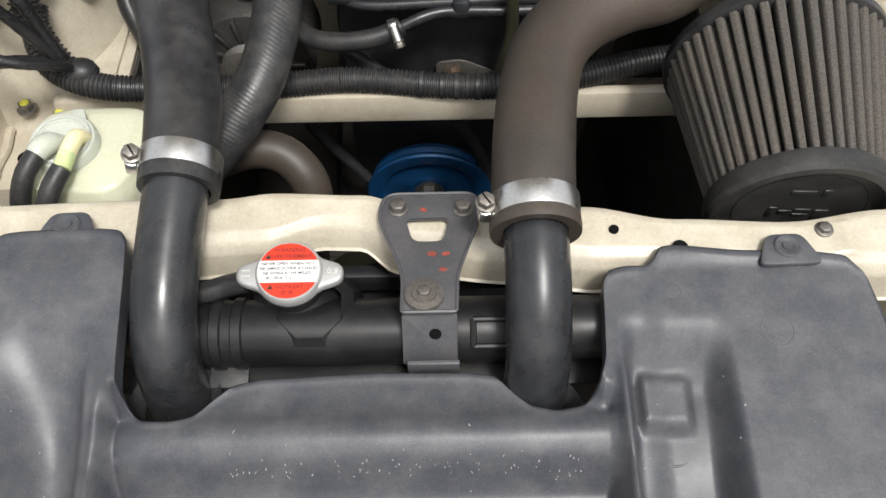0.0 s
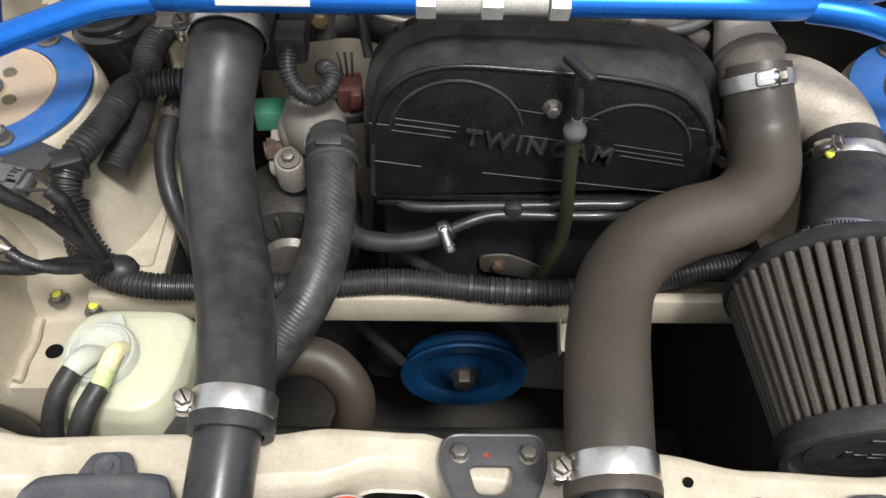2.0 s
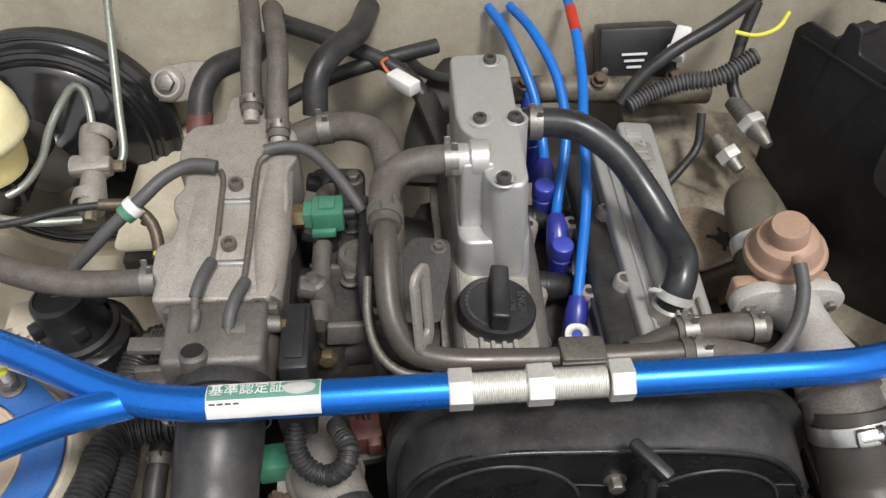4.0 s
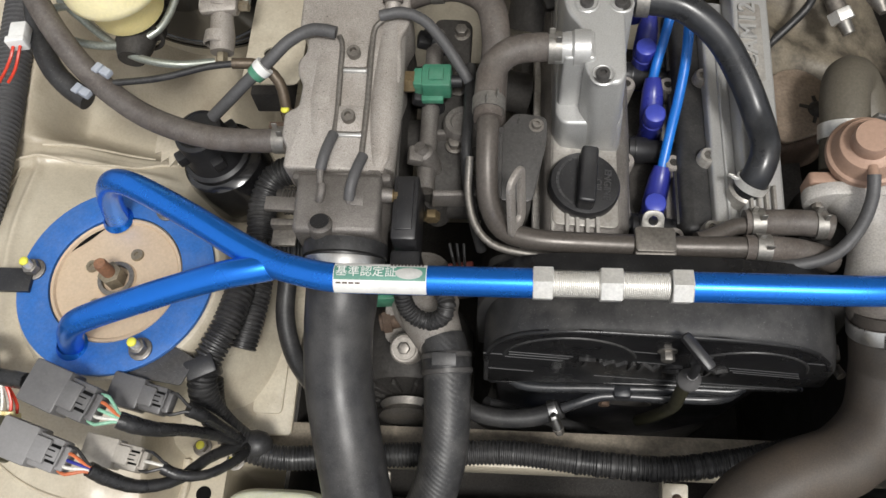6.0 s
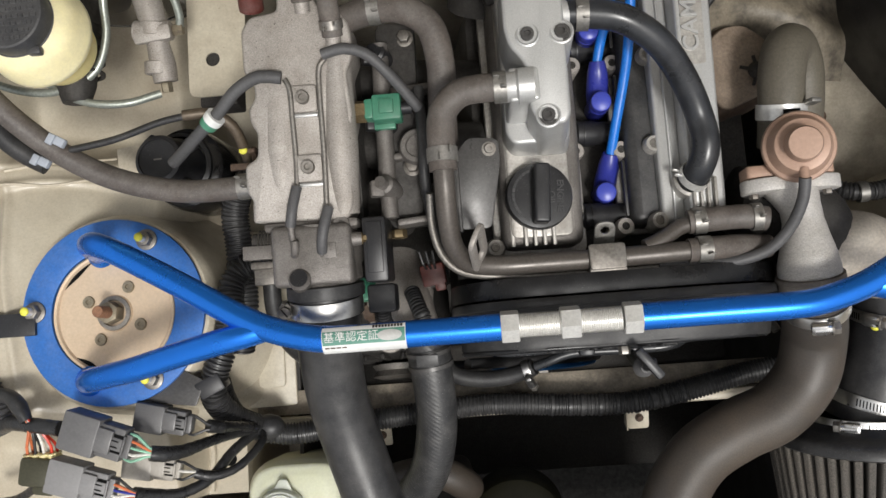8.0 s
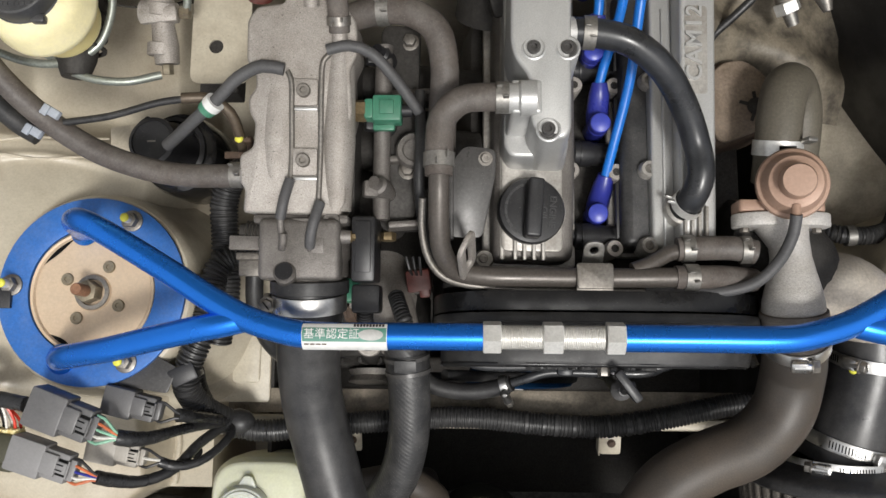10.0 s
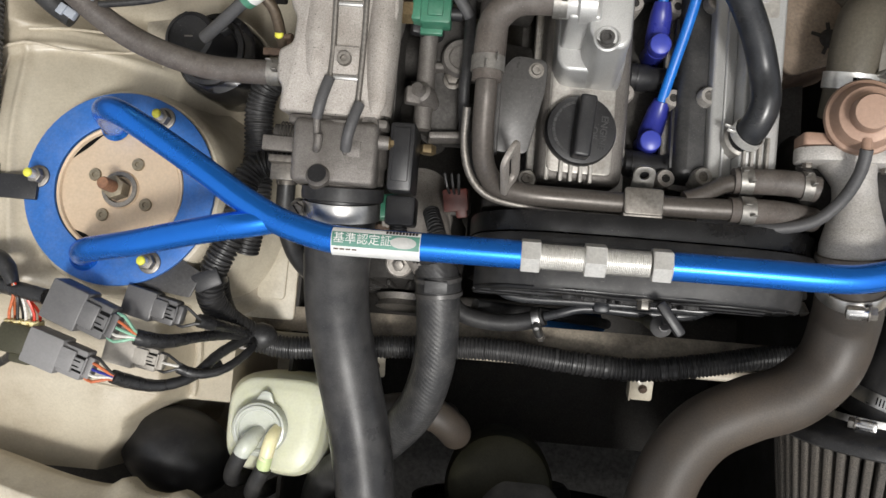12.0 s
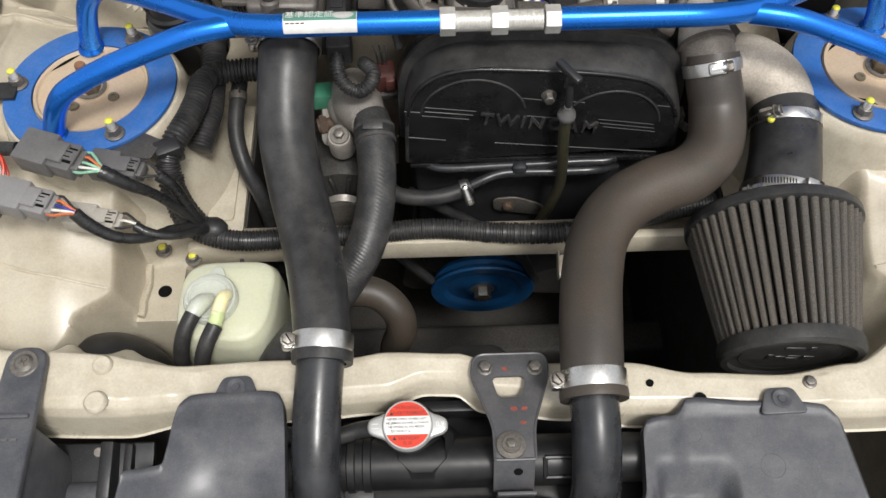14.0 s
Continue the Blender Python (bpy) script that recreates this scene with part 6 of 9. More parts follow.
for k, (hx, hy) in enumerate(((-0.2035, 0.985), (-0.1805, 0.955))):
    vhh = thing("vacuum_hose", (hx, hy, 1.11), "short dark rubber vacuum hose with a clip", "hose", "plenum hoses")
    part("hose", tube([top(hx, hy - 0.012, 0.004).translation, top(hx, hy + 0.002, 0.011).translation, top(hx, hy + 0.018, 0.022).translation, top(hx + 0.001, hy + 0.040, 0.034).translation, top(hx - 0.002, hy + 0.070, 0.040).translation, top(hx - 0.008, hy + 0.105, 0.034).translation, top(hx - 0.010, hy + 0.130, 0.015).translation], 0.0084, 18), RUBBER_GREY, vhh)
    spring_clip(top(hx, hy - 0.004, 0.008).translation, (0, 0.85, 0.5), 0.0086, vhh, 0.007, (0, -0.5, 0.8), DULLSTEEL)

# throttle body ahead of the plenum
tb = part("throttle_body", box((0.060, 0.046, 0.050), pose(-0.211, 0.776, 1.036, 4, 1.5, 0), 0.008, 3), CASTMID, pl, "grey cast throttle body with spring linkage")
part("top_casting", box((0.066, 0.050, 0.040), pose(-0.2125, 0.7705, 1.0535, 4, 1.5, 0), 0.005, 3), CASTMID, tb)
part("cast_mark", box((0.010, 0.012, 0.0012), pose(-0.1965, 0.7720, 1.0735, 4, 1.5, 0), 0.0004), CASTMID, tb)
part("bore", lathe([(0, -0.03), (0.033, -0.03), (0.034, 0.0), (0.031, 0.004), (0.031, 0.016), (0.029, 0.018), (0, 0.018)], basis((-0.208, 0.768, 1.038), (0, -1, -0.12)), 40), CASTMID, tb)
part("top_web", box((0.030, 0.03, 0.012), pose(-0.2185, 0.776, 1.066, 4, 0, 0), 0.004), CASTMID, tb)
part("joint_flange", box((0.078, 0.008, 0.052), pose(-0.213, 0.7965, 1.042, 4, 1.5, 0), 0.003), CASTMID, tb)
part("adjuster_boss", lathe([(0, 0.010), (0.0075, 0.010), (0.0082, 0.008), (0.0092, 0.007), (0.0095, -0.012), (0, -0.012)], pose(-0.2225, 0.7485, 1.067, -12, 0, 0), 24), CASTMID, tb)
part("adjuster_plug", lathe([(0, 0.0105), (0.0072, 0.0105), (0.0072, 0.008)], pose(-0.2225, 0.7485, 1.067, -12, 0, 0), 24), PLASTIC_CLEAN, tb)
part("stop_boss", tube([(-0.195, 0.781, 1.064), (-0.180, 0.781, 1.063), (-0.172, 0.781, 1.062)], [0.0065, 0.006, 0.0055], 16), CASTMID, tb)
part("stop_screw", hexhead(basis((-0.172, 0.781, 1.062), (1, 0, 0)), 0.006, 0.004, 0.005), BRASS, tb)
part("cable_lever", box((0.034, 0.012, 0.005), pose(-0.257, 0.777, 1.052, 0, 4, 0), 0.001), CASTMID, tb)
for k in range(6):
    part("return_spring", lathe([(0.0105, 0), (0.0118, 0.0007), (0.0105, 0.0014)], basis((-0.262 + 0.0028 * k, 0.786, 1.042), (1, 0, 0)), 24), DULLSTEEL, tb)
part("spring_core", lathe([(0, -0.012), (0.009, -0.012), (0.009, 0.012), (0, 0.012)], basis((-0.255, 0.786, 1.042), (1, 0, 0)), 18), DARK, tb)
part("lower_linkage", join(box((0.03, 0.006, 0.02), pose(-0.257, 0.768, 1.03), 0.001), box((0.02, 0.016, 0.004), pose(-0.262, 0.76, 1.028), 0.001)), DULLSTEEL, tb)
part("return_pipe", tube([(-0.2235, 0.772, 1.064), (-0.2240, 0.774, 1.072), (-0.2255, 0.782, 1.078), (-0.2260, 0.796, 1.081)], 0.0028, 10), CASTMID, tb)
part("balance_pipe", tube([(-0.2035, 0.764, 1.060), (-0.2035, 0.766, 1.068), (-0.2025, 0.775, 1.077)], 0.0028, 10), CASTMID, tb)
for pts in ([(-0.2262, 0.793, 1.080), (-0.2245, 0.800, 1.083), (-0.2225, 0.810, 1.0835), (-0.2190, 0.824, 1.082)], [(-0.2030, 0.771, 1.073), (-0.2015, 0.779, 1.079), (-0.1985, 0.791, 1.0815), (-0.1945, 0.806, 1.0795)]):
    th_ = thing("vacuum_hose", pts[1], "short grey rubber vacuum hose on the throttle", "hose", "throttle hoses")
    part("hose", tube(pts, 0.0043, 14), VACUUM, th_)
part("hose_spigot", lathe([(0.0265, -0.012), (0.0270, 0.006), (0.0285, 0.008), (0.0285, 0.012), (0.026, 0.014)], basis((-0.2085, 0.748, 1.0405), (0, -1, -0.2)), 40), CASTMID, tb)
part("idle_nozzle", tube([(-0.2255, 0.775, 1.066), (-0.2255, 0.770, 1.073), (-0.2235, 0.774, 1.079), (-0.2235, 0.780, 1.080)], 0.0034, 12), CASTMID, tb)
part("air_hole", lathe([(0, 0.0), (0.0026, 0.0)], pose(-0.2030, 0.7745, 1.0742, 4, 1.5, 0), 14), HOLE, tb)
part("side_lug", join(lathe([(0, 0.006), (0.006, 0.006), (0.007, 0.004), (0.007, -0.02), (0, -0.02)], pose(-0.241, 0.776, 1.058, 0, 0, 0), 18), box((0.014, 0.012, 0.010), pose(-0.236, 0.772, 1.056), 0.002)), CASTMID, tb)
part("rear_lug", lathe([(0.003, 0.004), (0.0065, 0.004), (0.0072, 0.0), (0.0072, -0.014), (0, -0.014)], pose(-0.187, 0.7935, 1.066), 18), CASTMID, tb)
tps = thing("throttle_sensor", (-0.162, 0.765, 1.03), "flat black plastic throttle position sensor", "sensor")
part("case", box((0.020, 0.054, 0.045), pose(-0.1615, 0.773, 1.040, 4, 0, 0), 0.003), PLASTIC_CLEAN, tps)
part("lid_line", box((0.013, 0.042, 0.002), pose(-0.1615, 0.773, 1.0635, 4, 0, 0), 0.0008), PLASTIC_CLEAN, tps)
part("plug", box((0.024, 0.024, 0.026), pose(-0.161, 0.733, 1.030, 4, 0, 0), 0.003), PLASTIC_CLEAN, tps)
part("plug_loom", tube([(-0.163, 0.726, 1.03), (-0.163, 0.712, 1.017), (-0.156, 0.704, 1.006), (-0.144, 0.701, 1.001), (-0.132, 0.703, 1.009), (-0.129, 0.711, 1.014), (-0.133, 0.722, 1.012), (-0.140, 0.740, 1.000)], 0.0068, 12, ribs=0.003, depth=0.0012), RUBBER, tps)

# green pressure sensor
gs = thing("green_sensor", (-0.15, 0.888, 1.06), "green plastic sensor screwed into the plenum", "sensor")
gx = Vector((1, 0.0, 0.0))
part("brass_hex", join(prism(circle(0.0095, 6), 0.010, basis((-0.171, 0.8875, 1.062), gx), 0.001), lathe([(0, 0), (0.006, 0), (0.006, 0.008), (0, 0.008)], basis((-0.177, 0.8875, 1.062), gx), 14)), BRASS, gs)
part("body", join(box((0.009, 0.017, 0.017), pose(-0.158, 0.8875, 1.062), 0.002), box((0.024, 0.022, 0.019), pose(-0.1435, 0.8875, 1.063), 0.002), box((0.012, 0.012, 0.004), pose(-0.1435, 0.8875, 1.073), 0.001)), GREEN, gs)
part("latch", box((0.018, 0.008, 0.006), pose(-0.147, 0.8765, 1.055), 0.001), GREEN, gs)
part("terminal", lathe([(0, 0), (0.0055, 0), (0.0055, 0.009), (0.004, 0.009)], basis((-0.132, 0.8875, 1.063), gx), 18), PLASTIC_CLEAN, gs)

# inlet manifold runners between plenum and head
mf = thing("inlet_manifold", (-0.135, 0.88, 1.0), "grimy cast inlet manifold flange and runners", "manifold")
part("flange", prism(rounded([(-0.017, -0.085), (0.016, -0.085), (0.018, 0.09), (-0.017, 0.09)], 0.01), 0.030, pose(-0.1385, 0.885, 1.004, 3, 4, 0), 0.004), CAST_GRIMY_SHADED, mf)
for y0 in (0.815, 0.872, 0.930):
    part("runner", tube([(-0.20, y0 + 0.01, 0.98), (-0.16, y0, 0.995), (-0.12, y0, 1.0), (-0.07, y0, 0.985)], 0.019, 20), CAST_GRIMY_SHADED, mf)
    part("manifold_bolt", hexhead(pose(-0.128, y0 + 0.028, 1.036), 0.010, 0.006, 0.008), DULLSTEEL, mf)
    part("injector", join(lathe([(0, 0.020), (0.005, 0.020), (0.006, 0.014), (0.0085, 0.012), (0.009, 0.0), (0.0065, -0.012), (0, -0.012)], basis((-0.148, y0 + 0.010, 1.040), (-0.35, 0.15, 1)), 20), box((0.012, 0.014, 0.010), pose(-0.158, y0 + 0.008, 1.052, 0, 20, 0), 0.002)), CASTMID if y0 < 0.86 else PLASTIC_CLEAN, mf)
    part("runner_web", box((0.05, 0.006, 0.02), pose(-0.120, y0 - 0.018, 1.030, 0, 8, 6), 0.002), CASTMID, mf)
part("lug", tube([(-0.143, 0.803, 1.015), (-0.143, 0.800, 0.99)], 0.010, 16, straight=True), CAST_GRIMY_SHADED, mf)
part("plug_screw", hexhead(pose(-0.146, 0.793, 1.012, 90, 0, 0), 0.012, 0.006), BRASS, mf)
part("coil_mount", lathe([(0, 0.002), (0.009, 0.002), (0.010, 0.004), (0.014, 0.004), (0.016, 0.0), (0.016, -0.016), (0, -0.016)], pose(-0.122, 0.858, 1.046), 28), CASTMID, mf)
part("fuel_rail", tube([(-0.150, 0.80, 1.036), (-0.150, 0.86, 1.040), (-0.149, 0.95, 1.047)], 0.0075, 16), CASTMID, mf)
part("loom_hose", tube([(-0.117, 0.905, 1.06), (-0.116, 0.86, 1.062), (-0.117, 0.825, 1.055), (-0.113, 0.79, 1.03), (-0.105, 0.77, 0.99)], 0.0045, 12), RUBBER, mf)

h2 = thing("coolant_hose", (-0.11, 0.94, 1.08), "grey rubber heater hose bending down behind the manifold", "hose")
part("hose", tube([(-0.172, 0.963, 1.078), (-0.15, 0.966, 1.084), (-0.125, 0.963, 1.088), (-0.103, 0.948, 1.087), (-0.096, 0.920, 1.079), (-0.098, 0.885, 1.060), (-0.099, 0.86, 1.03)], 0.0118, 22), RUBBER_GREY, h2)
spring_clip((-0.146, 0.966, 1.085), (1, 0, 0.1), 0.0120, h2, 0.010, (0, -0.2, 1))
v2 = thing("vacuum_hose", (-0.15, 0.92, 1.1), "grey vacuum hose from plenum to manifold", "hose")
part("hose", tube([(-0.190, 0.928, 1.095), (-0.172, 0.931, 1.096), (-0.155, 0.926, 1.093), (-0.138, 0.910, 1.085), (-0.125, 0.895, 1.074), (-0.117, 0.885, 1.066)], 0.0046, 14), VACUUM, v2)
v3 = thing("vacuum_hose", (-0.28, 0.89, 1.08), "grey vacuum hose with a white and green joint", "hose")
part("hose", tube([(-0.2245, 0.912, 1.094), (-0.242, 0.914, 1.096), (-0.262, 0.906, 1.092), (-0.280, 0.892, 1.083), (-0.300, 0.880, 1.071), (-0.318, 0.870, 1.058), (-0.334, 0.862, 1.046)], 0.0052, 16), VACUUM, v3)
jd = Vector((0.020, 0.012, 0.012)).normalized()
part("joint_white", lathe([(0, 0), (0.0082, 0), (0.0085, 0.002), (0.0085, 0.007), (0, 0.007)], basis((-0.2885, 0.8865, 1.0775), jd), 20), WHITE, v3, "white joint half")
part("joint_green", lathe([(0, -0.006), (0.0075, -0.006), (0.008, -0.001), (0.008, 0.0), (0, 0)], basis((-0.2885, 0.8865, 1.0775), jd), 20), GREEN, v3, "green joint half")

rc = thing("red_connector", (-0.122, 0.757, 0.95), "dirty red sensor connector below the throttle", "connector")
part("housing", join(box((0.022, 0.020, 0.028), pose(-0.122, 0.757, 0.962, 10, 0, 8), 0.002), box((0.010, 0.026, 0.018), pose(-0.117, 0.754, 0.966, 10, 0, 8), 0.002)), REDPLUG, rc)
part("collar", box((0.026, 0.024, 0.012), pose(-0.122, 0.758, 0.942, 10, 0, 8), 0.003), CAST_GRIMY_SHADED, rc)
for k in range(3):
    part("wire", tube([(-0.127 + 0.004 * k, 0.760, 0.975), (-0.129 + 0.005 * k, 0.764, 0.988), (-0.132 + 0.006 * k, 0.775, 0.99)], 0.0012, 6), RUBBER, rc)
gc = thing("green_connector", (-0.19, 0.755, 0.95), "green plug half hidden under the throttle", "connector")
part("housing", join(box((0.026, 0.022, 0.02), pose(-0.190, 0.748, 0.945, 0, 0, 5), 0.002), box((0.008, 0.026, 0.012), pose(-0.178, 0.748, 0.945, 0, 0, 5), 0.002)), GREEN, gc)


# ---- exhaust side: valve, castings, filter ----
bv = thing("diaphragm_valve", (0.183, 0.82, 1.03), "brown zinc-plated diaphragm valve on a cast flange", "valve")
bm_ = basis((0.1880, 0.8275, 1.056), (-0.17, -0.12, 0.97))
part("diaphragm_case", lathe([(0.020, -0.014), (0.026, -0.004), (0.0285, -0.002), (0.0292, 0.002), (0.028, 0.005), (0.0255, 0.006), (0.0235, 0.010), (0.0220, 0.0165), (0.0208, 0.0182), (0.0155, 0.0190), (0.0142, 0.0198), (0.0138, 0.0300), (0.0125, 0.0325), (0.0, 0.033)], bm_, 48), BROWN, bv)
part("nipple", tube([(0.1850, 0.807, 1.070), (0.1845, 0.794, 1.071)], 0.004, 12, straight=True), BROWN, bv)
part("brown_flange", prism(rounded([(-0.037, -0.013), (0.034, -0.013), (0.034, 0.013), (-0.037, 0.013)], 0.004), 0.010, pose(0.185, 0.817, 1.033, 90, 0, 0), 0.0015), BROWN, bv)
part("flange_screw", hexhead(pose(0.152, 0.806, 1.04, 90, 0, 0), 0.008, 0.004), DULLSTEEL, bv)

cs = thing("exhaust_casting", (0.188, 0.76, 1.0), "whitish sand-cast outlet casting with oval flange", "casting")
part("oval_flange", prism(rounded([(-0.040, -0.006), (-0.030, -0.016), (0.028, -0.016), (0.040, -0.004), (0.040, 0.010), (0.025, 0.018), (-0.025, 0.018), (-0.040, 0.008)], 0.008), 0.0115, pose(0.185, 0.806, 1.033, 90, 0, 0), 0.0015), CASTWHITE, cs)
for k in (-0.030, 0.030):
    part("stud", hexhead(pose(0.185 + k, 0.795, 1.034, 90, 0, 0), 0.007, 0.003), DULLSTEEL, cs)
part("throat", tube([(0.186, 0.802, 1.031), (0.1885, 0.792, 1.033), (0.191, 0.781, 1.034), (0.192, 0.770, 1.034), (0.1925, 0.757, 1.034), (0.193, 0.745, 1.033)], [0.0230, 0.0195, 0.0165, 0.0165, 0.0190, 0.0222], 32), CASTWHITE, cs)
part("outlet", tube([(0.1927, 0.752, 1.0335), (0.193, 0.744, 1.033), (0.1935, 0.733, 1.031), (0.1945, 0.723, 1.0277)], [0.0185, 0.0225, 0.0250, 0.0256], 32), CASTWHITE, cs)
part("outlet_pipe", tube([(0.1944, 0.724, 1.028), (0.196, 0.713, 1.0235), (0.1985, 0.702, 1.018)], [0.0257, 0.0257, 0.0240], 32), SOOTCAST, cs, "soot-stained outlet pipe")
part("outlet_bead", lathe([(0.0235, -0.003), (0.0275, -0.002), (0.0280, 0.002), (0.0240, 0.004)], basis((0.1942, 0.724, 1.0285), (0.1, -0.93, -0.30)), 36), SOOTCAST, cs)
part("turbine_body", tube([(0.15, 0.80, 0.985), (0.185, 0.79, 0.98), (0.215, 0.77, 0.975), (0.225, 0.74, 0.97)], [0.03, 0.04, 0.04, 0.034], 24), CAST_GRIMY_SHADED, cs)

eb = thing("cast_elbow", (0.28, 0.73, 0.93), "dull tan cast alloy intake elbow", "elbow")
part("elbow", tube([(0.215, 0.745, 0.975), (0.238, 0.751, 0.974), (0.262, 0.749, 0.970), (0.282, 0.735, 0.962), (0.2905, 0.713, 0.953), (0.291, 0.692, 0.947)], [0.032, 0.0325, 0.0325, 0.0325, 0.0325, 0.032], 36), TANCAST, eb)
part("seam", tube([(0.224, 0.749 + 0.0335 * math.cos(0.26 * k), 0.974 + 0.0335 * math.sin(0.26 * k)) for k in range(25)], 0.0008, 6, straight=True), TANCAST, eb)

dk = thing("intake_duct", (0.28, 0.65, 0.93), "short black rubber intake duct with two bright clamps", "duct")
part("duct", tube([(0.291, 0.708, 0.9505), (0.2905, 0.688, 0.946), (0.286, 0.660, 0.938), (0.278, 0.628, 0.930), (0.268, 0.594, 0.922)], [0.0342, 0.0342, 0.0352, 0.0372, 0.0400], 40), HOSEBLACK, dk)
clamp_band((0.2905, 0.689, 0.9465), (0.1, 0.95, 0.3), 0.0346, 0.011, (-0.75, -0.2, 0.65), dk)
clamp_band((0.2740, 0.613, 0.9265), (0.26, 0.95, 0.24), 0.0390, 0.012, (0.35, -0.1, 0.9), dk)
part("yellow_dab", ball(0.0045, pose(0.2665, 0.679, 0.9690), 2, (1, 1, 0.8)), YELLOWMARK, dk)

# cone air filter with many pleats
flt = thing("air_filter", (0.25, 0.53, 0.85), "dusty grey pleated cone air filter with black rubber ends", "air filter")
fa, fb = Vector((0.2605, 0.590, 0.920)), Vector((0.2545, 0.453, 0.897))
fax = (fb - fa).normalized()
FL = (fb - fa).length
fm0 = basis(fa, fax, (1, 0, 0))
PLEATS = 46


random.seed(31)
LEAN = [random.uniform(-0.10, 0.10) for _ in range(PLEATS)]
PROUD = [random.uniform(-0.0010, 0.0006) for _ in range(PLEATS)]


def pleated(u, v):
    k = int(u * PLEATS) % PLEATS
    f = (u * PLEATS) % 1.0
    a = 2 * math.pi * (k + f + LEAN[k] * 4 * f * (1 - f) * (0.25 + 0.75 * v)) / PLEATS
    r = 0.0825 + (0.0625 - 0.0825) * v + PROUD[k] * (1 - abs(2 * f - 1))
    w = abs(f * 2 - 1)
    r -= 0.0165 * (1 - v * 0.25) * smooth_step(0.56, 0.97, w) + 0.0022 * w * w
    z = 0.006 + (FL - 0.016) * v
    return fm0 @ Vector((r * math.cos(a), r * math.sin(a), z))


fp = sheet(pleated, PLEATS * 12, 10)
bmesh.ops.remove_doubles(fp, verts=fp.verts, dist=1e-6)
part("pleated_gauze", fp, FILTER, flt, smooth=70)
part("inlet_ring", lathe([(0.046, -0.012), (0.050, -0.010), (0.064, -0.005), (0.081, 0.000), (0.0840, 0.004), (0.0840, 0.011), (0.081, 0.013), (0.066, 0.013)], fm0, 64), RUBBER, flt)
part("end_cap", lathe([(0.055, FL - 0.013), (0.0648, FL - 0.012), (0.0664, FL - 0.008), (0.0660, FL + 0.001), (0.063, FL + 0.004), (0.057, FL + 0.004), (0.0555, FL + 0.0), (0.048, FL - 0.001), (0.0, FL - 0.001)], fm0, 64), CAPRUBBER, flt)
part("cap_ring", lathe([(0.047, FL - 0.002), (0.0465, FL - 0.0005), (0.0455, FL - 0.002)], fm0, 56), RUBBER, flt)
for ex_, ey_, ew, eh in ((-0.018, 0.006, 0.006, 0.014), (-0.008, 0.006, 0.010, 0.005), (0.004, 0.010, 0.012, 0.004), (0.004, 0.003, 0.012, 0.004), (0.018, 0.008, 0.010, 0.012), (-0.004, -0.022, 0.018, 0.006), (0.012, -0.022, 0.006, 0.009)):
    part("cap_emblem", box((ew, eh, 0.0020), fm0 @ Matrix.Translation((ex_, -ey_, FL - 0.0012)), 0.0007), RUBBER, flt)
clamp_band(fa - fax * 0.0090, fax, 0.0525, 0.011, (-0.5, 0.1, 1), flt)

# heat shield and hoses behind the valve
hs = thing("heat_shield", (0.17, 0.91, 0.98), "tan stained exhaust heat shield plate", "heat shield")
SHIELD = [(0.143, 0.945), (0.158, 0.960), (0.178, 0.962), (0.200, 0.945), (0.203, 0.900), (0.152, 0.880), (0.143, 0.905)]
part("plate", prism(rounded(SHIELD, 0.014, 5), 0.005, pose(0, 0, 0.978), 0.002, 3), HEATSHIELD, hs)
part("shield_skirt", prism(rounded([(0.176 + (x - 0.176) * 1.12, 0.912 + (y - 0.912) * 1.10) for x, y in SHIELD], 0.014, 5), 0.05, pose(0, 0, 0.922), 0.006, 3), RUSTY, hs, "rust-brown shield skirt")
part("shield_bolt", lathe([(0, 0.004), (0.005, 0.004), (0.0075, 0.002), (0.0085, 0.0), (0, 0)], pose(0.187, 0.917, 0.983), 20), DARK, hs)
for ca, ln in ((100, 0.010), (165, 0.014), (250, 0.012)):
    part("clip_prong", box((ln, 0.003, 0.001), pose(0.187, 0.917, 0.9838, 0, 0, ca) @ Matrix.Translation((0.009, 0, 0)), 0), DARK, hs, smooth=0)
bh = thing("bypass_hose", (0.19, 0.9, 1.03), "grey rubber bypass hose arching behind the valve", "hose")
part("hose", tube([(0.1885, 0.838, 1.0120), (0.1895, 0.868, 1.0240), (0.1915, 0.895, 1.0280), (0.1985, 0.918, 1.0240), (0.2105, 0.927, 1.0100), (0.2210, 0.914, 0.9940), (0.2240, 0.89, 0.9820), (0.2240, 0.85, 0.9590)], [0.0190, 0.0192, 0.0195, 0.0198, 0.0198, 0.0195, 0.0192, 0.0190], 28), OLIVEHOSE, bh)
clm = basis((0.1895, 0.8665, 1.0233), (0.03, 0.95, 0.30))
part("clip_band", lathe([(0.0196, -0.0065), (0.0210, -0.0065), (0.0210, 0.0065), (0.0196, 0.0065)], clm, 36), THREAD, bh)
part("clip_window", box((0.014, 0.0006, 0.005), basis((0.1905, 0.8600, 1.0445), (0.0, 0.95, 0.30), (1, 0, 0)), 0), HOLE, bh, smooth=0)
part("clip_lug", box((0.010, 0.004, 0.012), pose(0.2090, 0.868, 1.042, 0, 20, 0), 0.001), CLIPSTEEL, bh)

# ribbed black plastic box at the rear
bx_ = thing("battery_shield", (0.33, 0.93, 0.80), "black plastic battery heat shield with hooks and a folded flap", "battery shield")
bd = Vector((0.397, -0.918, 0)).normalized()
bxm = basis((0.270, 1.060, 0.825), (-0.918, -0.397, 0), bd)
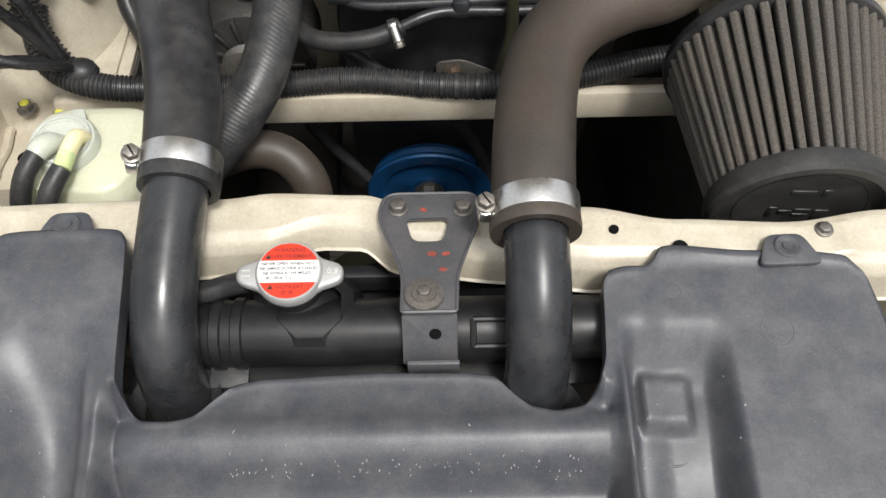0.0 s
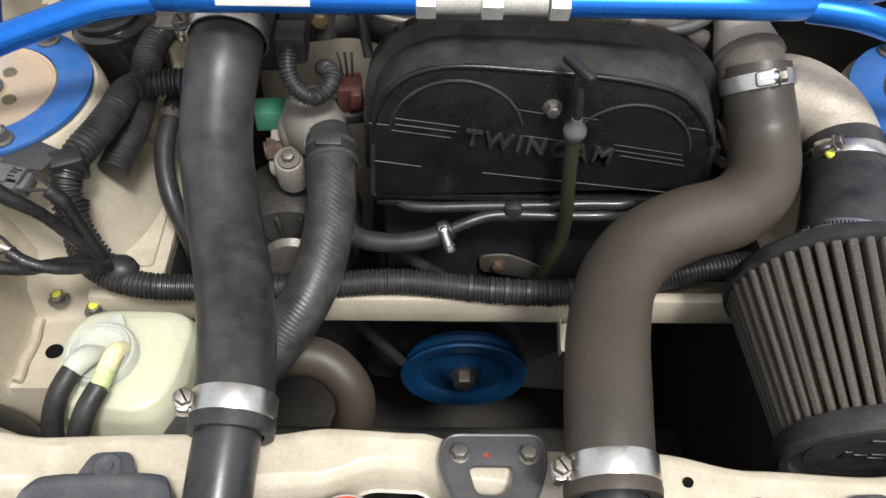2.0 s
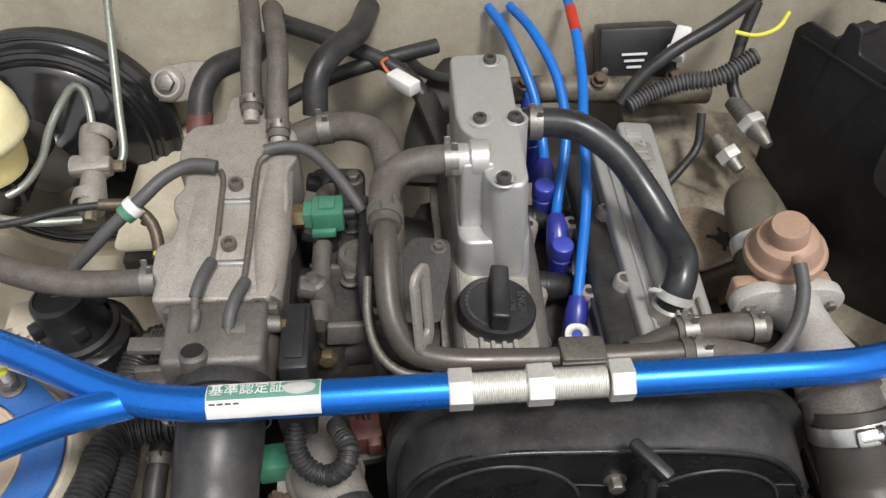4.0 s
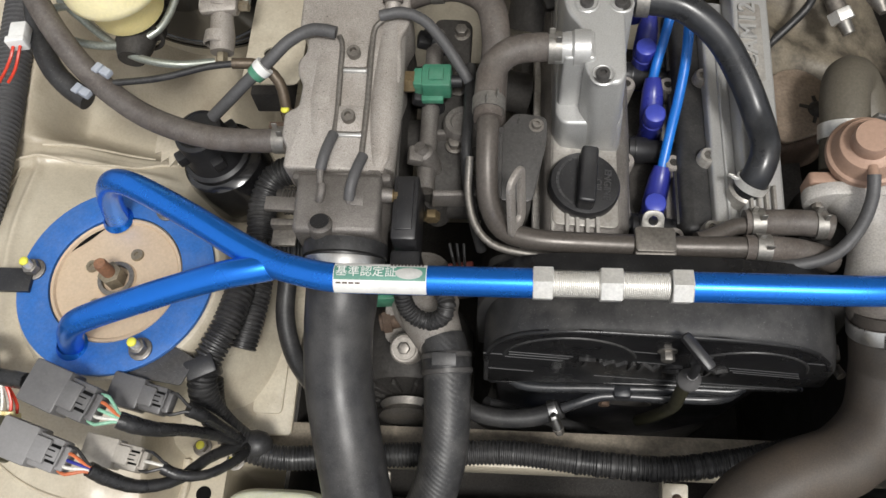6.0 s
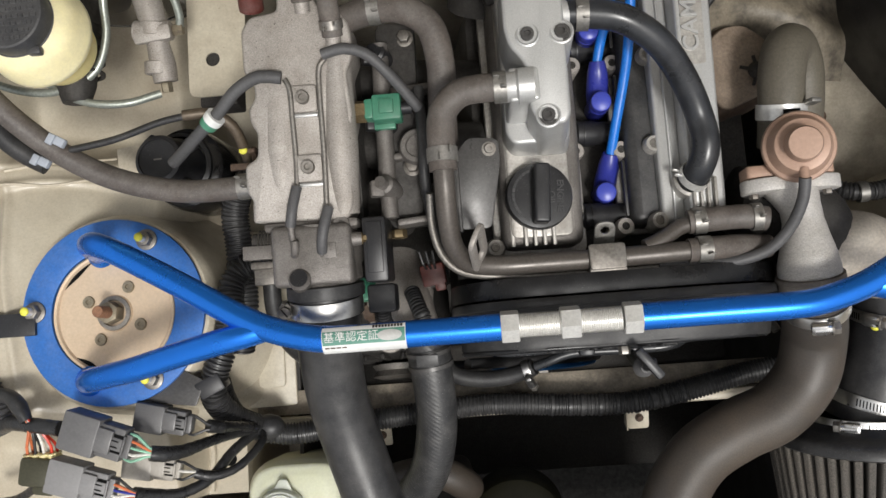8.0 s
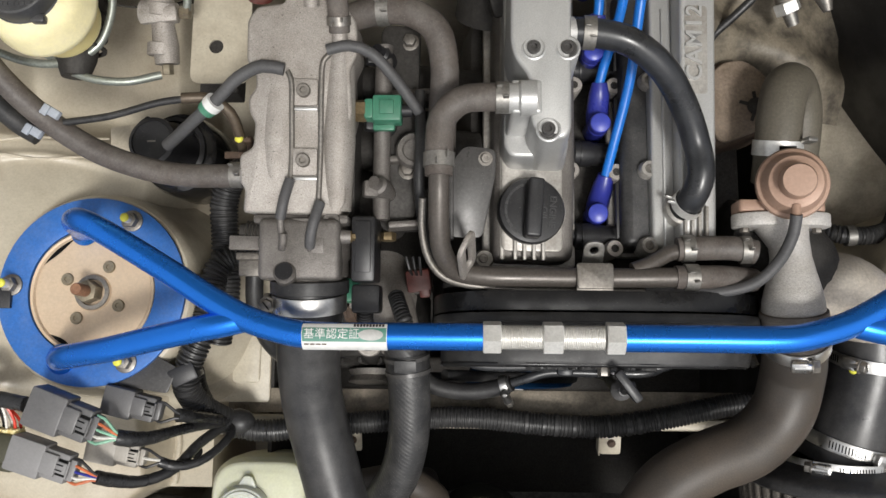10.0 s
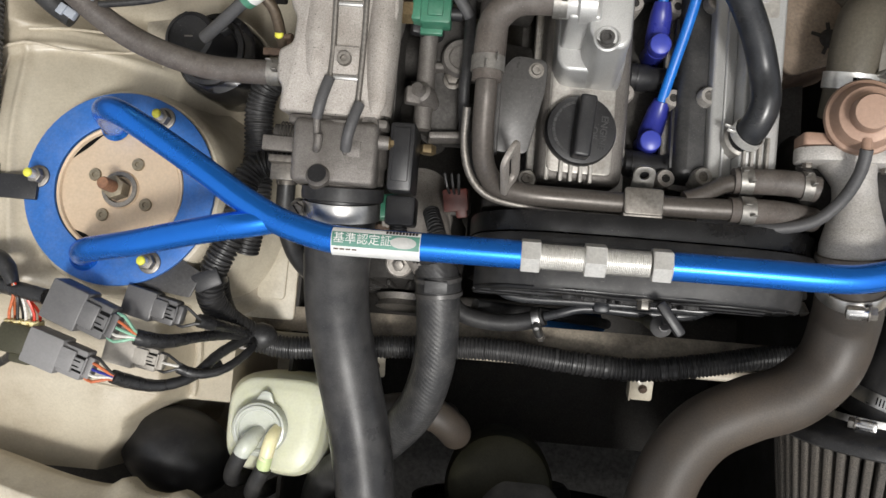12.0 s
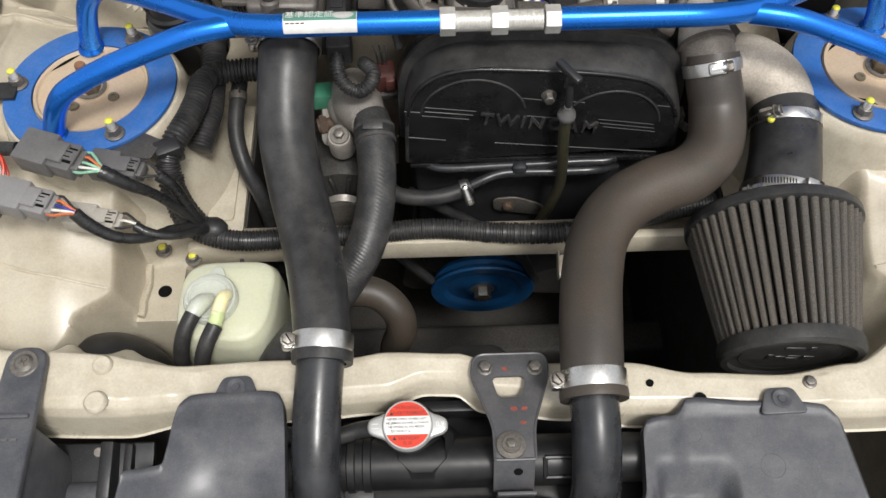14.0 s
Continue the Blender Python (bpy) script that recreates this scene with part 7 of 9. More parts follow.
SHIELD_EDGE = [(0, 0.052), (0.25, 0.030), (0.25, 0.268), (0.165, 0.275), (0.160, 0.286), (0.127, 0.288), (0.121, 0.304), (0.106, 0.304), (0.101, 0.284), (0.068, 0.285), (0.063, 0.306), (0.050, 0.306), (0.046, 0.286), (0.012, 0.288), (0.0, 0.275)]
part("shield_panel", prism(rounded([(x, y) for x, y in SHIELD_EDGE], 0.004, 4), 0.004, bxm, 0.001, 2), BATTERY, bx_)
for k, ln in ((0.0565, 0.020), (0.1135, 0.020)):
    part("hook", box((0.013, 0.006, 0.022), bxm @ Matrix.Translation((k, 0.300, -0.008)), 0.002), BATTERY, bx_)
part("flap", join(prism(rounded([(-0.022, -0.050), (0.022, -0.050), (0.022, 0.0), (-0.022, 0.0)], [0.018, 0.018, 0.003, 0.003], 5), 0.004, bxm @ Matrix.Translation((0.164, 0.264, 0.034)), 0.001), box((0.044, 0.005, 0.034), bxm @ Matrix.Translation((0.164, 0.264, 0.016)), 0.002)) , CAPPLASTIC, bx_, "dark grey folded flap")
part("edge_rib", box((0.23, 0.004, 0.004), bxm @ Matrix.Translation((0.125, 0.272, 0.005)), 0.001), BATTERY, bx_)
bat = thing("battery", (0.40, 0.98, 0.80), "black plastic car battery standing behind the shield", "battery")
bam = bxm @ Matrix.Translation((0.125, 0, -0.075))
part("case", box((0.22, 0.25, 0.125), bam @ Matrix.Translation((0, 0.13, 0)), 0.006), BATTERY, bat)
part("lid", box((0.21, 0.016, 0.12), bam @ Matrix.Translation((0, 0.262, 0)), 0.004), BATTERY, bat)
part("terminal_cover", box((0.05, 0.03, 0.045), bam @ Matrix.Translation((0.06, 0.278, 0.02)), 0.006), BATTERY, bat)
bt = thing("battery_hose", (0.33, 1.0, 1.13), "black corrugated hose over the battery cover", "hose")
part("hose", tube([(0.34, 1.10, 1.12), (0.37, 1.05, 1.13), (0.40, 0.99, 1.125), (0.45, 0.93, 1.10)], 0.014, 16, ribs=0.005, depth=0.002), RUBBER, bt)

# oxygen sensor, cables and relay by the bulkhead
o2 = thing("oxygen_sensor", (0.23, 1.03, 1.0), "bright steel oxygen sensor with a black lead", "sensor")
om2 = basis((0.229, 1.020, 1.030), (0.25, -0.75, -0.15))
part("hex", prism(circle(0.0130, 6), 0.010, om2, 0.001), THREAD, o2)
part("body", lathe([(0, -0.026), (0.0085, -0.026), (0.0095, 0.0), (0.0090, 0.012), (0.0070, 0.022), (0.0040, 0.032), (0, 0.032)], om2, 22), DULLSTEEL, o2)
part("lead", tube([(0.225, 1.035, 1.033), (0.22, 1.055, 1.05), (0.228, 1.075, 1.08), (0.24, 1.09, 1.11)], 0.0055, 12), RUBBER, o2)
o3 = thing("temperature_sensor", (0.215, 1.0, 1.0), "small steel sensor with hexagonal body", "sensor")
part("hex", prism(circle(0.0115, 6), 0.011, basis((0.209, 1.008, 1.006), (0.35, -0.7, -0.3)), 0.001), THREAD, o3)
part("collar", lathe([(0, -0.016), (0.0075, -0.016), (0.0085, 0.0), (0, 0.0)], basis((0.209, 1.008, 1.006), (0.35, -0.7, -0.3)), 18), DULLSTEEL, o3)
part("tip", lathe([(0, 0), (0.0065, 0), (0.0055, 0.012), (0, 0.013)], basis((0.209, 1.008, 1.006), (0.35, -0.7, -0.3)) @ Matrix.Translation((0, 0, 0.011)), 14), CLIPSTEEL, o3)
cb = thing("sensor_cable", (0.16, 1.04, 1.06), "corrugated grey cable sleeve to the bulkhead", "cable")
part("sleeve", tube([(0.118, 1.030, 1.045), (0.140, 1.038, 1.052), (0.168, 1.040, 1.061), (0.196, 1.035, 1.068), (0.23, 1.042, 1.085)], 0.0075, 16, ribs=0.0035, depth=0.0016), VACUUM, cb)
part("cable", tube([(0.112, 1.035, 1.045), (0.13, 1.045, 1.065), (0.16, 1.055, 1.085), (0.20, 1.07, 1.10), (0.25, 1.10, 1.115)], 0.006, 14), RUBBER, cb)
part("white_plug", join(box((0.014, 0.030, 0.013), pose(0.171, 1.075, 1.080, 35, 0, -30), 0.002), box((0.017, 0.010, 0.016), pose(0.166, 1.067, 1.074, 35, 0, -30), 0.002)), WHITE, cb)
part("thin_lead", tube([(0.143, 0.975, 0.985), (0.150, 0.985, 0.985), (0.170, 1.002, 0.995), (0.186, 1.018, 1.005), (0.19, 1.035, 1.03)], 0.004, 10), RUBBER, cb)
part("yellow_wire", tube([(0.215, 1.065, 1.095), (0.235, 1.062, 1.092), (0.255, 1.068, 1.095), (0.27, 1.085, 1.10)], 0.0020, 8), YELLOWMARK, cb)
rl = thing("relay_box", (0.14, 1.10, 1.05), "black relay box with a small printed label on the bulkhead", "relay")
part("case", box((0.075, 0.03, 0.05), pose(0.140, 1.105, 1.055, -20, 0, 0), 0.003), PLASTIC_CLEAN, rl)
for k in range(3):
    part("label_bar", box((0.024 - 0.005 * k, 0.0006, 0.0022), pose(0.135, 1.0885, 1.062, -20, 0, 0) @ Matrix.Translation((0, 0, -0.006 * k)), 0), WHITE, rl, smooth=0)
part("case_screw", hexhead(pose(0.108, 1.09, 1.045, 70, 0, 0), 0.007, 0.003, 0.006), DULLSTEEL, rl)

# stained inner panel behind the turbo side
single("side_apron", sheet(lambda u, v: Vector((0.13 + 0.16 * u, 0.92 + 0.19 * v, 0.955 + 0.06 * v - 0.05 * u + 0.006 * math.sin(9 * u + 5 * v) + 0.020 * math.exp(-((v - 0.42 + 0.25 * u) / 0.12) ** 2))), 30, 40, 0.002), DIRTYCREAM, "dirty stained cream apron behind the exhaust side", "panel", "structure")

# grimy side of the right chassis rail with a black hose across it
rcv = thing("rail_cover", (0.30, 0.86, 0.845), "stained cream cover along the chassis rail", "panel", kind="structure")
part("plate", sheet(lambda u, v: Vector((0.258 + 0.085 * u, 0.775 + 0.24 * v, 0.848 + 0.006 * math.sin(7 * v + 3 * u) + 0.05 * u * u)), 16, 30, 0.002), CREAM_STAINED, rcv)
for py_ in (0.80, 0.90, 0.98):
    part("plate_bolt", hexhead(Matrix.Translation((0.285, py_, 0.857)), 0.010, 0.005, 0.008), RUSTY, rcv)
rh = thing("rail_hose", (0.30, 0.80, 0.92), "black ribbed rubber hose across the chassis rail", "hose")
part("hose", tube([(0.225, 0.84, 0.90), (0.255, 0.815, 0.925), (0.285, 0.805, 0.935), (0.32, 0.81, 0.93), (0.35, 0.84, 0.90)], 0.0085, 14, ribs=0.004, depth=0.001), RUBBER, rh)
part("hose_clip", lathe([(0.0086, -0.004), (0.0100, -0.004), (0.0100, 0.004), (0.0086, 0.004)], basis((0.285, 0.805, 0.935), (1, 0.05, 0)), 22), CLIPSTEEL, rh)


# ---- strut brace ----
sb = thing("strut_brace", (MID, 0.70, 0.972), "polished blue anodised strut brace with threaded steel adjuster", "strut brace")
YB, ZB, RB = 0.6993, 1.090, 0.0105
for s in (-1, 1):
    def X(d):
        return MID + s * d
    part("main_tube", tube([(X(0.041 if s < 0 else 0.052), YB, ZB), (X(0.12), YB, ZB), (X(0.170), YB, ZB), (X(0.190), YB + 0.0012, ZB - 0.0012), (X(0.210), YB + 0.0055, ZB - 0.0040), (X(0.232), YB + 0.0125, ZB - 0.0075), (X(0.260), YB + 0.0265, ZB - 0.0110), (X(0.300), YB + 0.0505, ZB - 0.0165), (X(0.340), YB + 0.0735, ZB - 0.0225), (X(0.368), YB + 0.0885, ZB - 0.0290), (X(0.386), YB + 0.0960, ZB - 0.0380), (X(0.400), YB + 0.0995, ZB - 0.0560), (X(0.411), YB + 0.1005, ZB - 0.0850), (X(0.4185), YB + 0.1007, 0.972)], RB, 28, 0.005), ANODISED, sb)
    part("front_arm", tube([(X(0.236), YB + 0.0130, ZB - 0.0105), (X(0.252), YB + 0.0090, ZB - 0.0100), (X(0.2745), YB + 0.0048, ZB - 0.0120), (X(0.3145), YB - 0.0031, ZB - 0.0225), (X(0.3545), YB - 0.0114, ZB - 0.0350), (X(0.380), YB - 0.0148, ZB - 0.0470), (X(0.402), YB - 0.0172, ZB - 0.0610), (X(0.416), YB - 0.0182, ZB - 0.0800), (X(0.4255), YB - 0.0183, ZB - 0.1000), (X(0.4325), YB - 0.0183, 0.972)], RB, 28, 0.005), ANODISED, sb)
    tx = TOWER if s < 0 else RTOWER
    ring = prism(circle(0.0878, 64), 0.005, Matrix.Translation((tx[0], tx[1], 0.968)), 0.0008, 2, holes=(circle(0.0595, 56),))
    part("tower_plate", ring, BLUEPLATE, sb, "blue coated ring plate on the tower")
    for ax, ay in ((X(0.4185), YB + 0.1007), (X(0.4325), YB - 0.0183)):
        part("foot_weld", lathe([(RB, 0.006), (RB + 0.0015, 0.003), (RB + 0.0035, 0.0)], Matrix.Translation((ax, ay, 0.973)), 28), ANODISED, sb)
for a in (-0.0570, 0.0367):
    part("lock_nut", prism(circle(0.0127, 6, a=radians(17)), 0.0142, basis((a - 0.0071 if a < 0 else a - 0.0071, YB, ZB), (1, 0, 0), (0, 0, 1)), 0.0009), THREAD, sb, "bright hexagonal lock nut")
part("centre_hex", prism(circle(0.0127, 6, a=radians(17)), 0.0155, basis((-0.0184, YB, ZB), (1, 0, 0), (0, 0, 1)), 0.0009), THREAD, sb)
thr = []
k, xx = 0, -0.0535
while xx < 0.0285:
    thr += [(0.0088, xx), (0.0098, xx + 0.0005), (0.0088, xx + 0.0010)]
    xx += 0.00135
part("threaded_rod", lathe(thr, basis((0, YB, ZB), (1, 0, 0), (0, 0, 1)), 32), THREAD, sb, smooth=30)


# certificate decal wrapped round the tube
def wrap(x0, x1, a0, a1, r=RB + 0.0004, n=40):
    return sheet(lambda u, v: Vector((x0 + (x1 - x0) * u, YB + r * math.sin(radians(a0 + (a1 - a0) * v)), ZB + r * math.cos(radians(a0 + (a1 - a0) * v)))), 2, n)


def on_tube(x, a, r=RB + 0.0010):
    y, z = math.sin(radians(a)), math.cos(radians(a))
    return basis((x, YB + r * y, ZB + r * z), (0, y, z), (1, 0, 0))


part("decal", wrap(-0.2018, -0.1368, 55, -88), WHITE, sb, "white certificate decal")
part("decal_band", wrap(-0.2013, -0.1373, 31, -26, RB + 0.0006), GREENDK, sb, "green decal band")
part("decal_seal", join(sheet(lambda u, v: Vector((-0.1490 + 0.0095 * v * math.cos(2 * math.pi * u), YB + (RB + 0.0009) * math.sin(radians(2 + 22 * v * math.sin(2 * math.pi * u))), ZB + (RB + 0.0009) * math.cos(radians(2 + 22 * v * math.sin(2 * math.pi * u))))), 28, 4)), CONLIGHT, sb, "pale oval seal")
for i, ch in enumerate("基準認定証"):
    lettering("decal_text", ch, 0.0085, on_tube(-0.1960 + 0.0086 * i, 3), WHITE, sb, 0.00005)
for k in range(10):
    part("decal_bar", box((0.0017, 0.0028, 0.0001), on_tube(-0.1615 + 0.0024 * k, 43, RB + 0.0007), 0), INK, sb, smooth=0)
for k in range(4):
    part("decal_bar", box((0.0035, 0.0012, 0.0001), on_tube(-0.1980 + 0.0045 * k, -38, RB + 0.0007), 0), RUSTY, sb, smooth=0)


# suspension top mounts on the towers
def strut_mount(tx):
    sm_ = thing("strut_mount", (tx[0], tx[1], 0.955), "yellow zinc strut top mount with centre nut and four bolts", "strut mount", "strut mounts")
    c = Matrix.Translation((tx[0] + 0.001, tx[1] - 0.001, 0.9635))
    part("mount_plate", lathe([(0, 0.0065), (0.013, 0.0065), (0.014, 0.0085), (0.0165, 0.0090), (0.0175, 0.0070), (0.054, 0.0070), (0.0555, 0.0095), (0.0578, 0.0100), (0.0584, 0.0080), (0.0584, -0.004), (0, -0.004)], c, 56), TAN, sm_)
    for a0, a1 in ((112, 152), (226, 254)):
        part("dark_slot", sheet(lambda u, v: c @ Vector(((0.0540 - 0.0042 * math.sin(math.pi * u) * v) * math.cos(radians(a0 + (a1 - a0) * u)), (0.0540 - 0.0042 * math.sin(math.pi * u) * v) * math.sin(radians(a0 + (a1 - a0) * u)), 0.0074)), 16, 2), HOLE, sm_, smooth=0)
    part("nut_seat", lathe([(0.0165, 0.0085), (0.0160, 0.0105), (0.0125, 0.0110), (0.0120, 0.0075)], c, 32), DULLSTEEL, sm_)
    part("centre_nut", prism(circle(0.0105, 6, a=0.4), 0.016, c @ Matrix.Translation((0, 0, 0.008)), 0.001), OLDZINC, sm_)
    part("spindle", lathe([(0, 0.043), (0.0048, 0.043), (0.0056, 0.041), (0.0056, 0.0), (0, 0)], c, 20), COPPERRUST, sm_)
    for k in (60, 154, 240, 334):
        a = radians(k if tx[0] < 0 else 180 - k)
        q = c @ Matrix.Translation((0.0275 * math.cos(a), 0.0275 * math.sin(a), 0.0070))
        part("mount_screw", lathe([(0, 0.0012), (0.002, 0.0012), (0.0024, 0.0024), (0.0052, 0.0024), (0.0058, 0.0008), (0.0058, 0), (0, 0)], q, 20), OLDZINC, sm_)
    for ang in (100, 176, 300):
        a = radians(ang if tx[0] < 0 else 180 - ang)
        q = Matrix.Translation((tx[0] + 0.0745 * math.cos(a), tx[1] + 0.0745 * math.sin(a), 0.9735))
        if ang == 100:
            q = Matrix.Translation((tx[0] + 0.0745 * math.cos(radians(62 if tx[0] < 0 else 118)), tx[1] + 0.0745 * math.sin(radians(62)), 0.9735))
        part("stud_nut", hexhead(q, 0.0125, 0.008, 0.0100, 0.0025), DULLSTEEL, sm_)
        stud = part("stud", lathe([(0, 0.020), (0.0035, 0.020), (0.004, 0.018), (0.004, 0), (0, 0)], q, 14), THREAD, sm_)
        part("paint_dab", ball(0.0043, q @ Matrix.Translation((0, 0, 0.0195)), 2, (1, 1, 0.5)), YELLOWMARK, stud)


strut_mount(TOWER)
strut_mount(RTOWER)

# grey stay bolted to the front stud
gb = thing("loom_stay", (-0.355, 0.665, 0.975), "dusty dark steel loom stay under a tower stud", "bracket")
part("plate", prism(rounded([(-0.404, 0.672), (-0.364, 0.686), (-0.341, 0.674), (-0.350, 0.651), (-0.378, 0.655), (-0.400, 0.660)], 0.003), 0.0025, Matrix.Translation((0, 0, 0.9655)), 0.0006), STAYDARK, gb)

# ---- looms, connectors ----
lm_ = thing("wiring_loom", (-0.02, 0.63, 0.85), "black corrugated wiring loom along the cross member", "wiring loom")
LOOM = [(-0.345, 0.672, 0.915), (-0.344, 0.652, 0.900), (-0.336, 0.634, 0.889), (-0.317, 0.620, 0.882), (-0.285, 0.613, 0.876), (-0.23, 0.618, 0.868), (-0.15, 0.624, 0.863), (-0.08, 0.628, 0.865), (0.0, 0.622, 0.862), (0.06, 0.620, 0.862), (0.12, 0.629, 0.864), (0.18, 0.642, 0.868), (0.23, 0.648, 0.87)]
part("sleeve", tube(LOOM, 0.0108, 18, ribs=0.0036, depth=0.0013), RUBBER, lm_)
for i, f in enumerate((0.60, 0.628, 0.656, 0.684, 0.712, 0.74, 0.768, 0.796, 0.824)):
    sp_, _a = spline(LOOM, 0.006)
    j = int(f * (len(sp_) - 2))
    part("tape_tie", lathe([(0.0112, -0.0018), (0.0118, -0.0014), (0.0118, 0.0014), (0.0112, 0.0018)], basis(sp_[j], sp_[j + 1] - sp_[j]), 24), RUBBER, lm_)
ll = thing("wiring_loom", (-0.34, 0.66, 0.9), "thick taped black loom beside the tower", "wiring loom")
part("sleeve", tube([(-0.258, 0.784, 0.950), (-0.284, 0.783, 0.950), (-0.305, 0.777, 0.952), (-0.3155, 0.760, 0.956), (-0.3170, 0.735, 0.959), (-0.3235, 0.705, 0.960), (-0.3335, 0.682, 0.957), (-0.3400, 0.662, 0.948), (-0.3380, 0.645, 0.928), (-0.3290, 0.632, 0.905), (-0.315, 0.622, 0.884)], 0.0118, 18, ribs=0.0044, depth=0.0022), RUBBER, ll)
part("tie", box((0.026, 0.018, 0.026), pose(-0.338, 0.670, 0.955, 10, 0, 25), 0.003), PLASTIC_CLEAN, ll)
part("end_knot", ball(0.015, pose(-0.305, 0.622, 0.885), 2, (1.1, 0.9, 0.8)), RUBBER, ll)
l3 = thing("wiring_loom", (-0.31, 0.82, 0.97), "dark corrugated loom curving behind the throttle", "wiring loom")
part("sleeve", tube([(-0.320, 0.700, 0.920), (-0.315, 0.722, 0.926), (-0.311, 0.750, 0.930), (-0.312, 0.800, 0.938), (-0.312, 0.835, 0.946), (-0.300, 0.858, 0.955), (-0.27, 0.865, 0.96)], 0.0130, 18, ribs=0.004, depth=0.0014), RUBBER, l3)
part("tie", lathe([(0.0128, -0.004), (0.0142, -0.0035), (0.0142, 0.0035), (0.0128, 0.004)], basis((-0.3116, 0.782, 0.9350), (0.0, 0.05, 0.008)), 24), PLASTIC_CLEAN, l3)
wl_ = thing("wing_loom", (-0.56, 0.75, 0.95), "thick corrugated grey loom along the inner wing", "wiring loom")
part("sleeve", tube([(-0.585, 1.05, 0.985), (-0.578, 0.92, 0.968), (-0.569, 0.82, 0.966), (-0.561, 0.74, 0.966), (-0.552, 0.675, 0.966), (-0.535, 0.64, 0.965)], 0.0155, 20, ribs=0.0052, depth=0.0022), VACUUM, wl_)
part("clip", box((0.03, 0.036, 0.03), pose(-0.553, 0.742, 0.966, 0, 0, 5), 0.004), PLASTIC_CLEAN, wl_)
part("clip_arm", box((0.045, 0.022, 0.005), pose(-0.520, 0.738, 0.975), 0.001), PLASTIC_CLEAN, wl_)


def connector(p, yaw, l, w, h, material, label, wires=(), boot=True):
    """A sealed multi-way plug: ribbed housing, mating half in a collar, window latch with two prongs, wires and a taped tail."""
    m = pose(*p, 4, 0, yaw)
    l, w, h = 0.97 * l, 0.95 * w, 0.86 * h

    def at(x, y, z):
        return m @ Matrix.Translation((x * l, y * w, z * h))
    c = thing("connector", p, label, "connector", "loom connectors")
    part("housing", join(box((l * 0.48, w, h * 1.1), at(-0.26, 0, 0), 0.0020, 2), box((l * 0.30, w * 0.62, h * 0.5), at(0.02, 0.02, 0.28), 0.0016, 2)), material, c)
    part("mating_half", join(box((l * 0.34, w * 0.84, h * 0.84), at(0.13, 0, -0.06), 0.0018, 2), box((l * 0.12, w * 0.62, h * 0.62), at(0.33, 0, -0.05), 0.0015)), material, c)
    part("latch_window", box((l * 0.21, w * 0.46, 0.0010), at(0.205, 0.02, 0.385), 0), HOLE, c, smooth=0)
    part("latch", join(box((l * 0.17, w * 0.32, 0.0024), at(0.215, 0.02, 0.41), 0.0005), box((0.0016, w * 0.50, 0.0030), at(0.315, 0.02, 0.40), 0.0004)), material, c)
    for k in (-1, 1):
        part("latch_slit", box((l * 0.10, 0.0009, 0.0010), at(0.205, 0.02 + k * 0.075, 0.475), 0), HOLE, c, smooth=0)
    n = max(1, len(wires) - 1)
    for k, wm in enumerate(wires):
        o = (k / n - 0.5) * w * 0.62
        part("wire", tube([m @ Vector((l * 0.33, o, 0.002)), m @ Vector((l * 0.44, o * 1.05, 0.004 + 0.001 * (k % 2))), m @ Vector((l * 0.60, o * 0.35, 0.001)), m @ Vector((l * 0.66, o * 0.25, 0))], 0.0014, 7), wm, c)
    return c


connector((-0.423, 0.630, 1.000), -20, 0.074, 0.037, 0.026, CONGREY, "dark grey sealed loom connector with green wires", (WIREGREEN, WIREWHITE, WIREGREEN, WIREORANGE, WIREGREEN))
connector((-0.376, 0.640, 0.968), -13, 0.062, 0.028, 0.022, CONGREY, "dark grey sealed loom connector with a latch", (RUBBER, RUBBER))
connector((-0.446, 0.591, 0.985), -17, 0.072, 0.033, 0.023, CONWHITE, "pale grey sealed loom connector with coloured wires", (WIREORANGE, WIREWHITE, BOOT, WIREORANGE, RUBBER))
connector((-0.398, 0.596, 0.945), -10, 0.064, 0.026, 0.020, CONMID, "beige sealed loom connector beside the wing", (RUBBER, WIREWHITE, RUBBER))
oldc = thing("open_connector", (-0.489, 0.617, 0.99), "dirty brown open connector with yellow wire seals", "connector")
part("housing", join(box((0.034, 0.026, 0.026), pose(-0.489, 0.603, 0.982, 0, 0, -8), 0.004), box((0.020, 0.012, 0.020), pose(-0.486, 0.588, 0.980, 0, 0, -8), 0.003)), OLIVE, oldc)
for k in range(8):
    qx, qz = -0.500 + 0.0075 * (k % 4), 0.978 + 0.009 * (k // 4)
    part("wire_seal", lathe([(0.0042, -0.002), (0.0042, 0.003), (0.0026, 0.0035), (0.0026, 0.0)], basis((qx, 0.6165, qz), (0.0, 0.9, 0.35)), 14), YELLOWPOT, oldc)
    part("wire", tube([(qx, 0.6175, qz), (qx + 0.001, 0.626, qz + 0.004), (qx * 0.5 - 0.243, 0.640, 0.998), (-0.494, 0.652, 1.0)], 0.0014, 7), (WIREORANGE, RUBBER, WIREWHITE, RED)[k % 4], oldc)
part("taped_tail", tube([(-0.494, 0.650, 1.0), (-0.500, 0.662, 1.0), (-0.515, 0.672, 0.99), (-0.535, 0.675, 0.98)], [0.0055, 0.0075, 0.007, 0.007], 12), RUBBER, oldc)
KNOT = (-0.313, 0.622, 0.890)
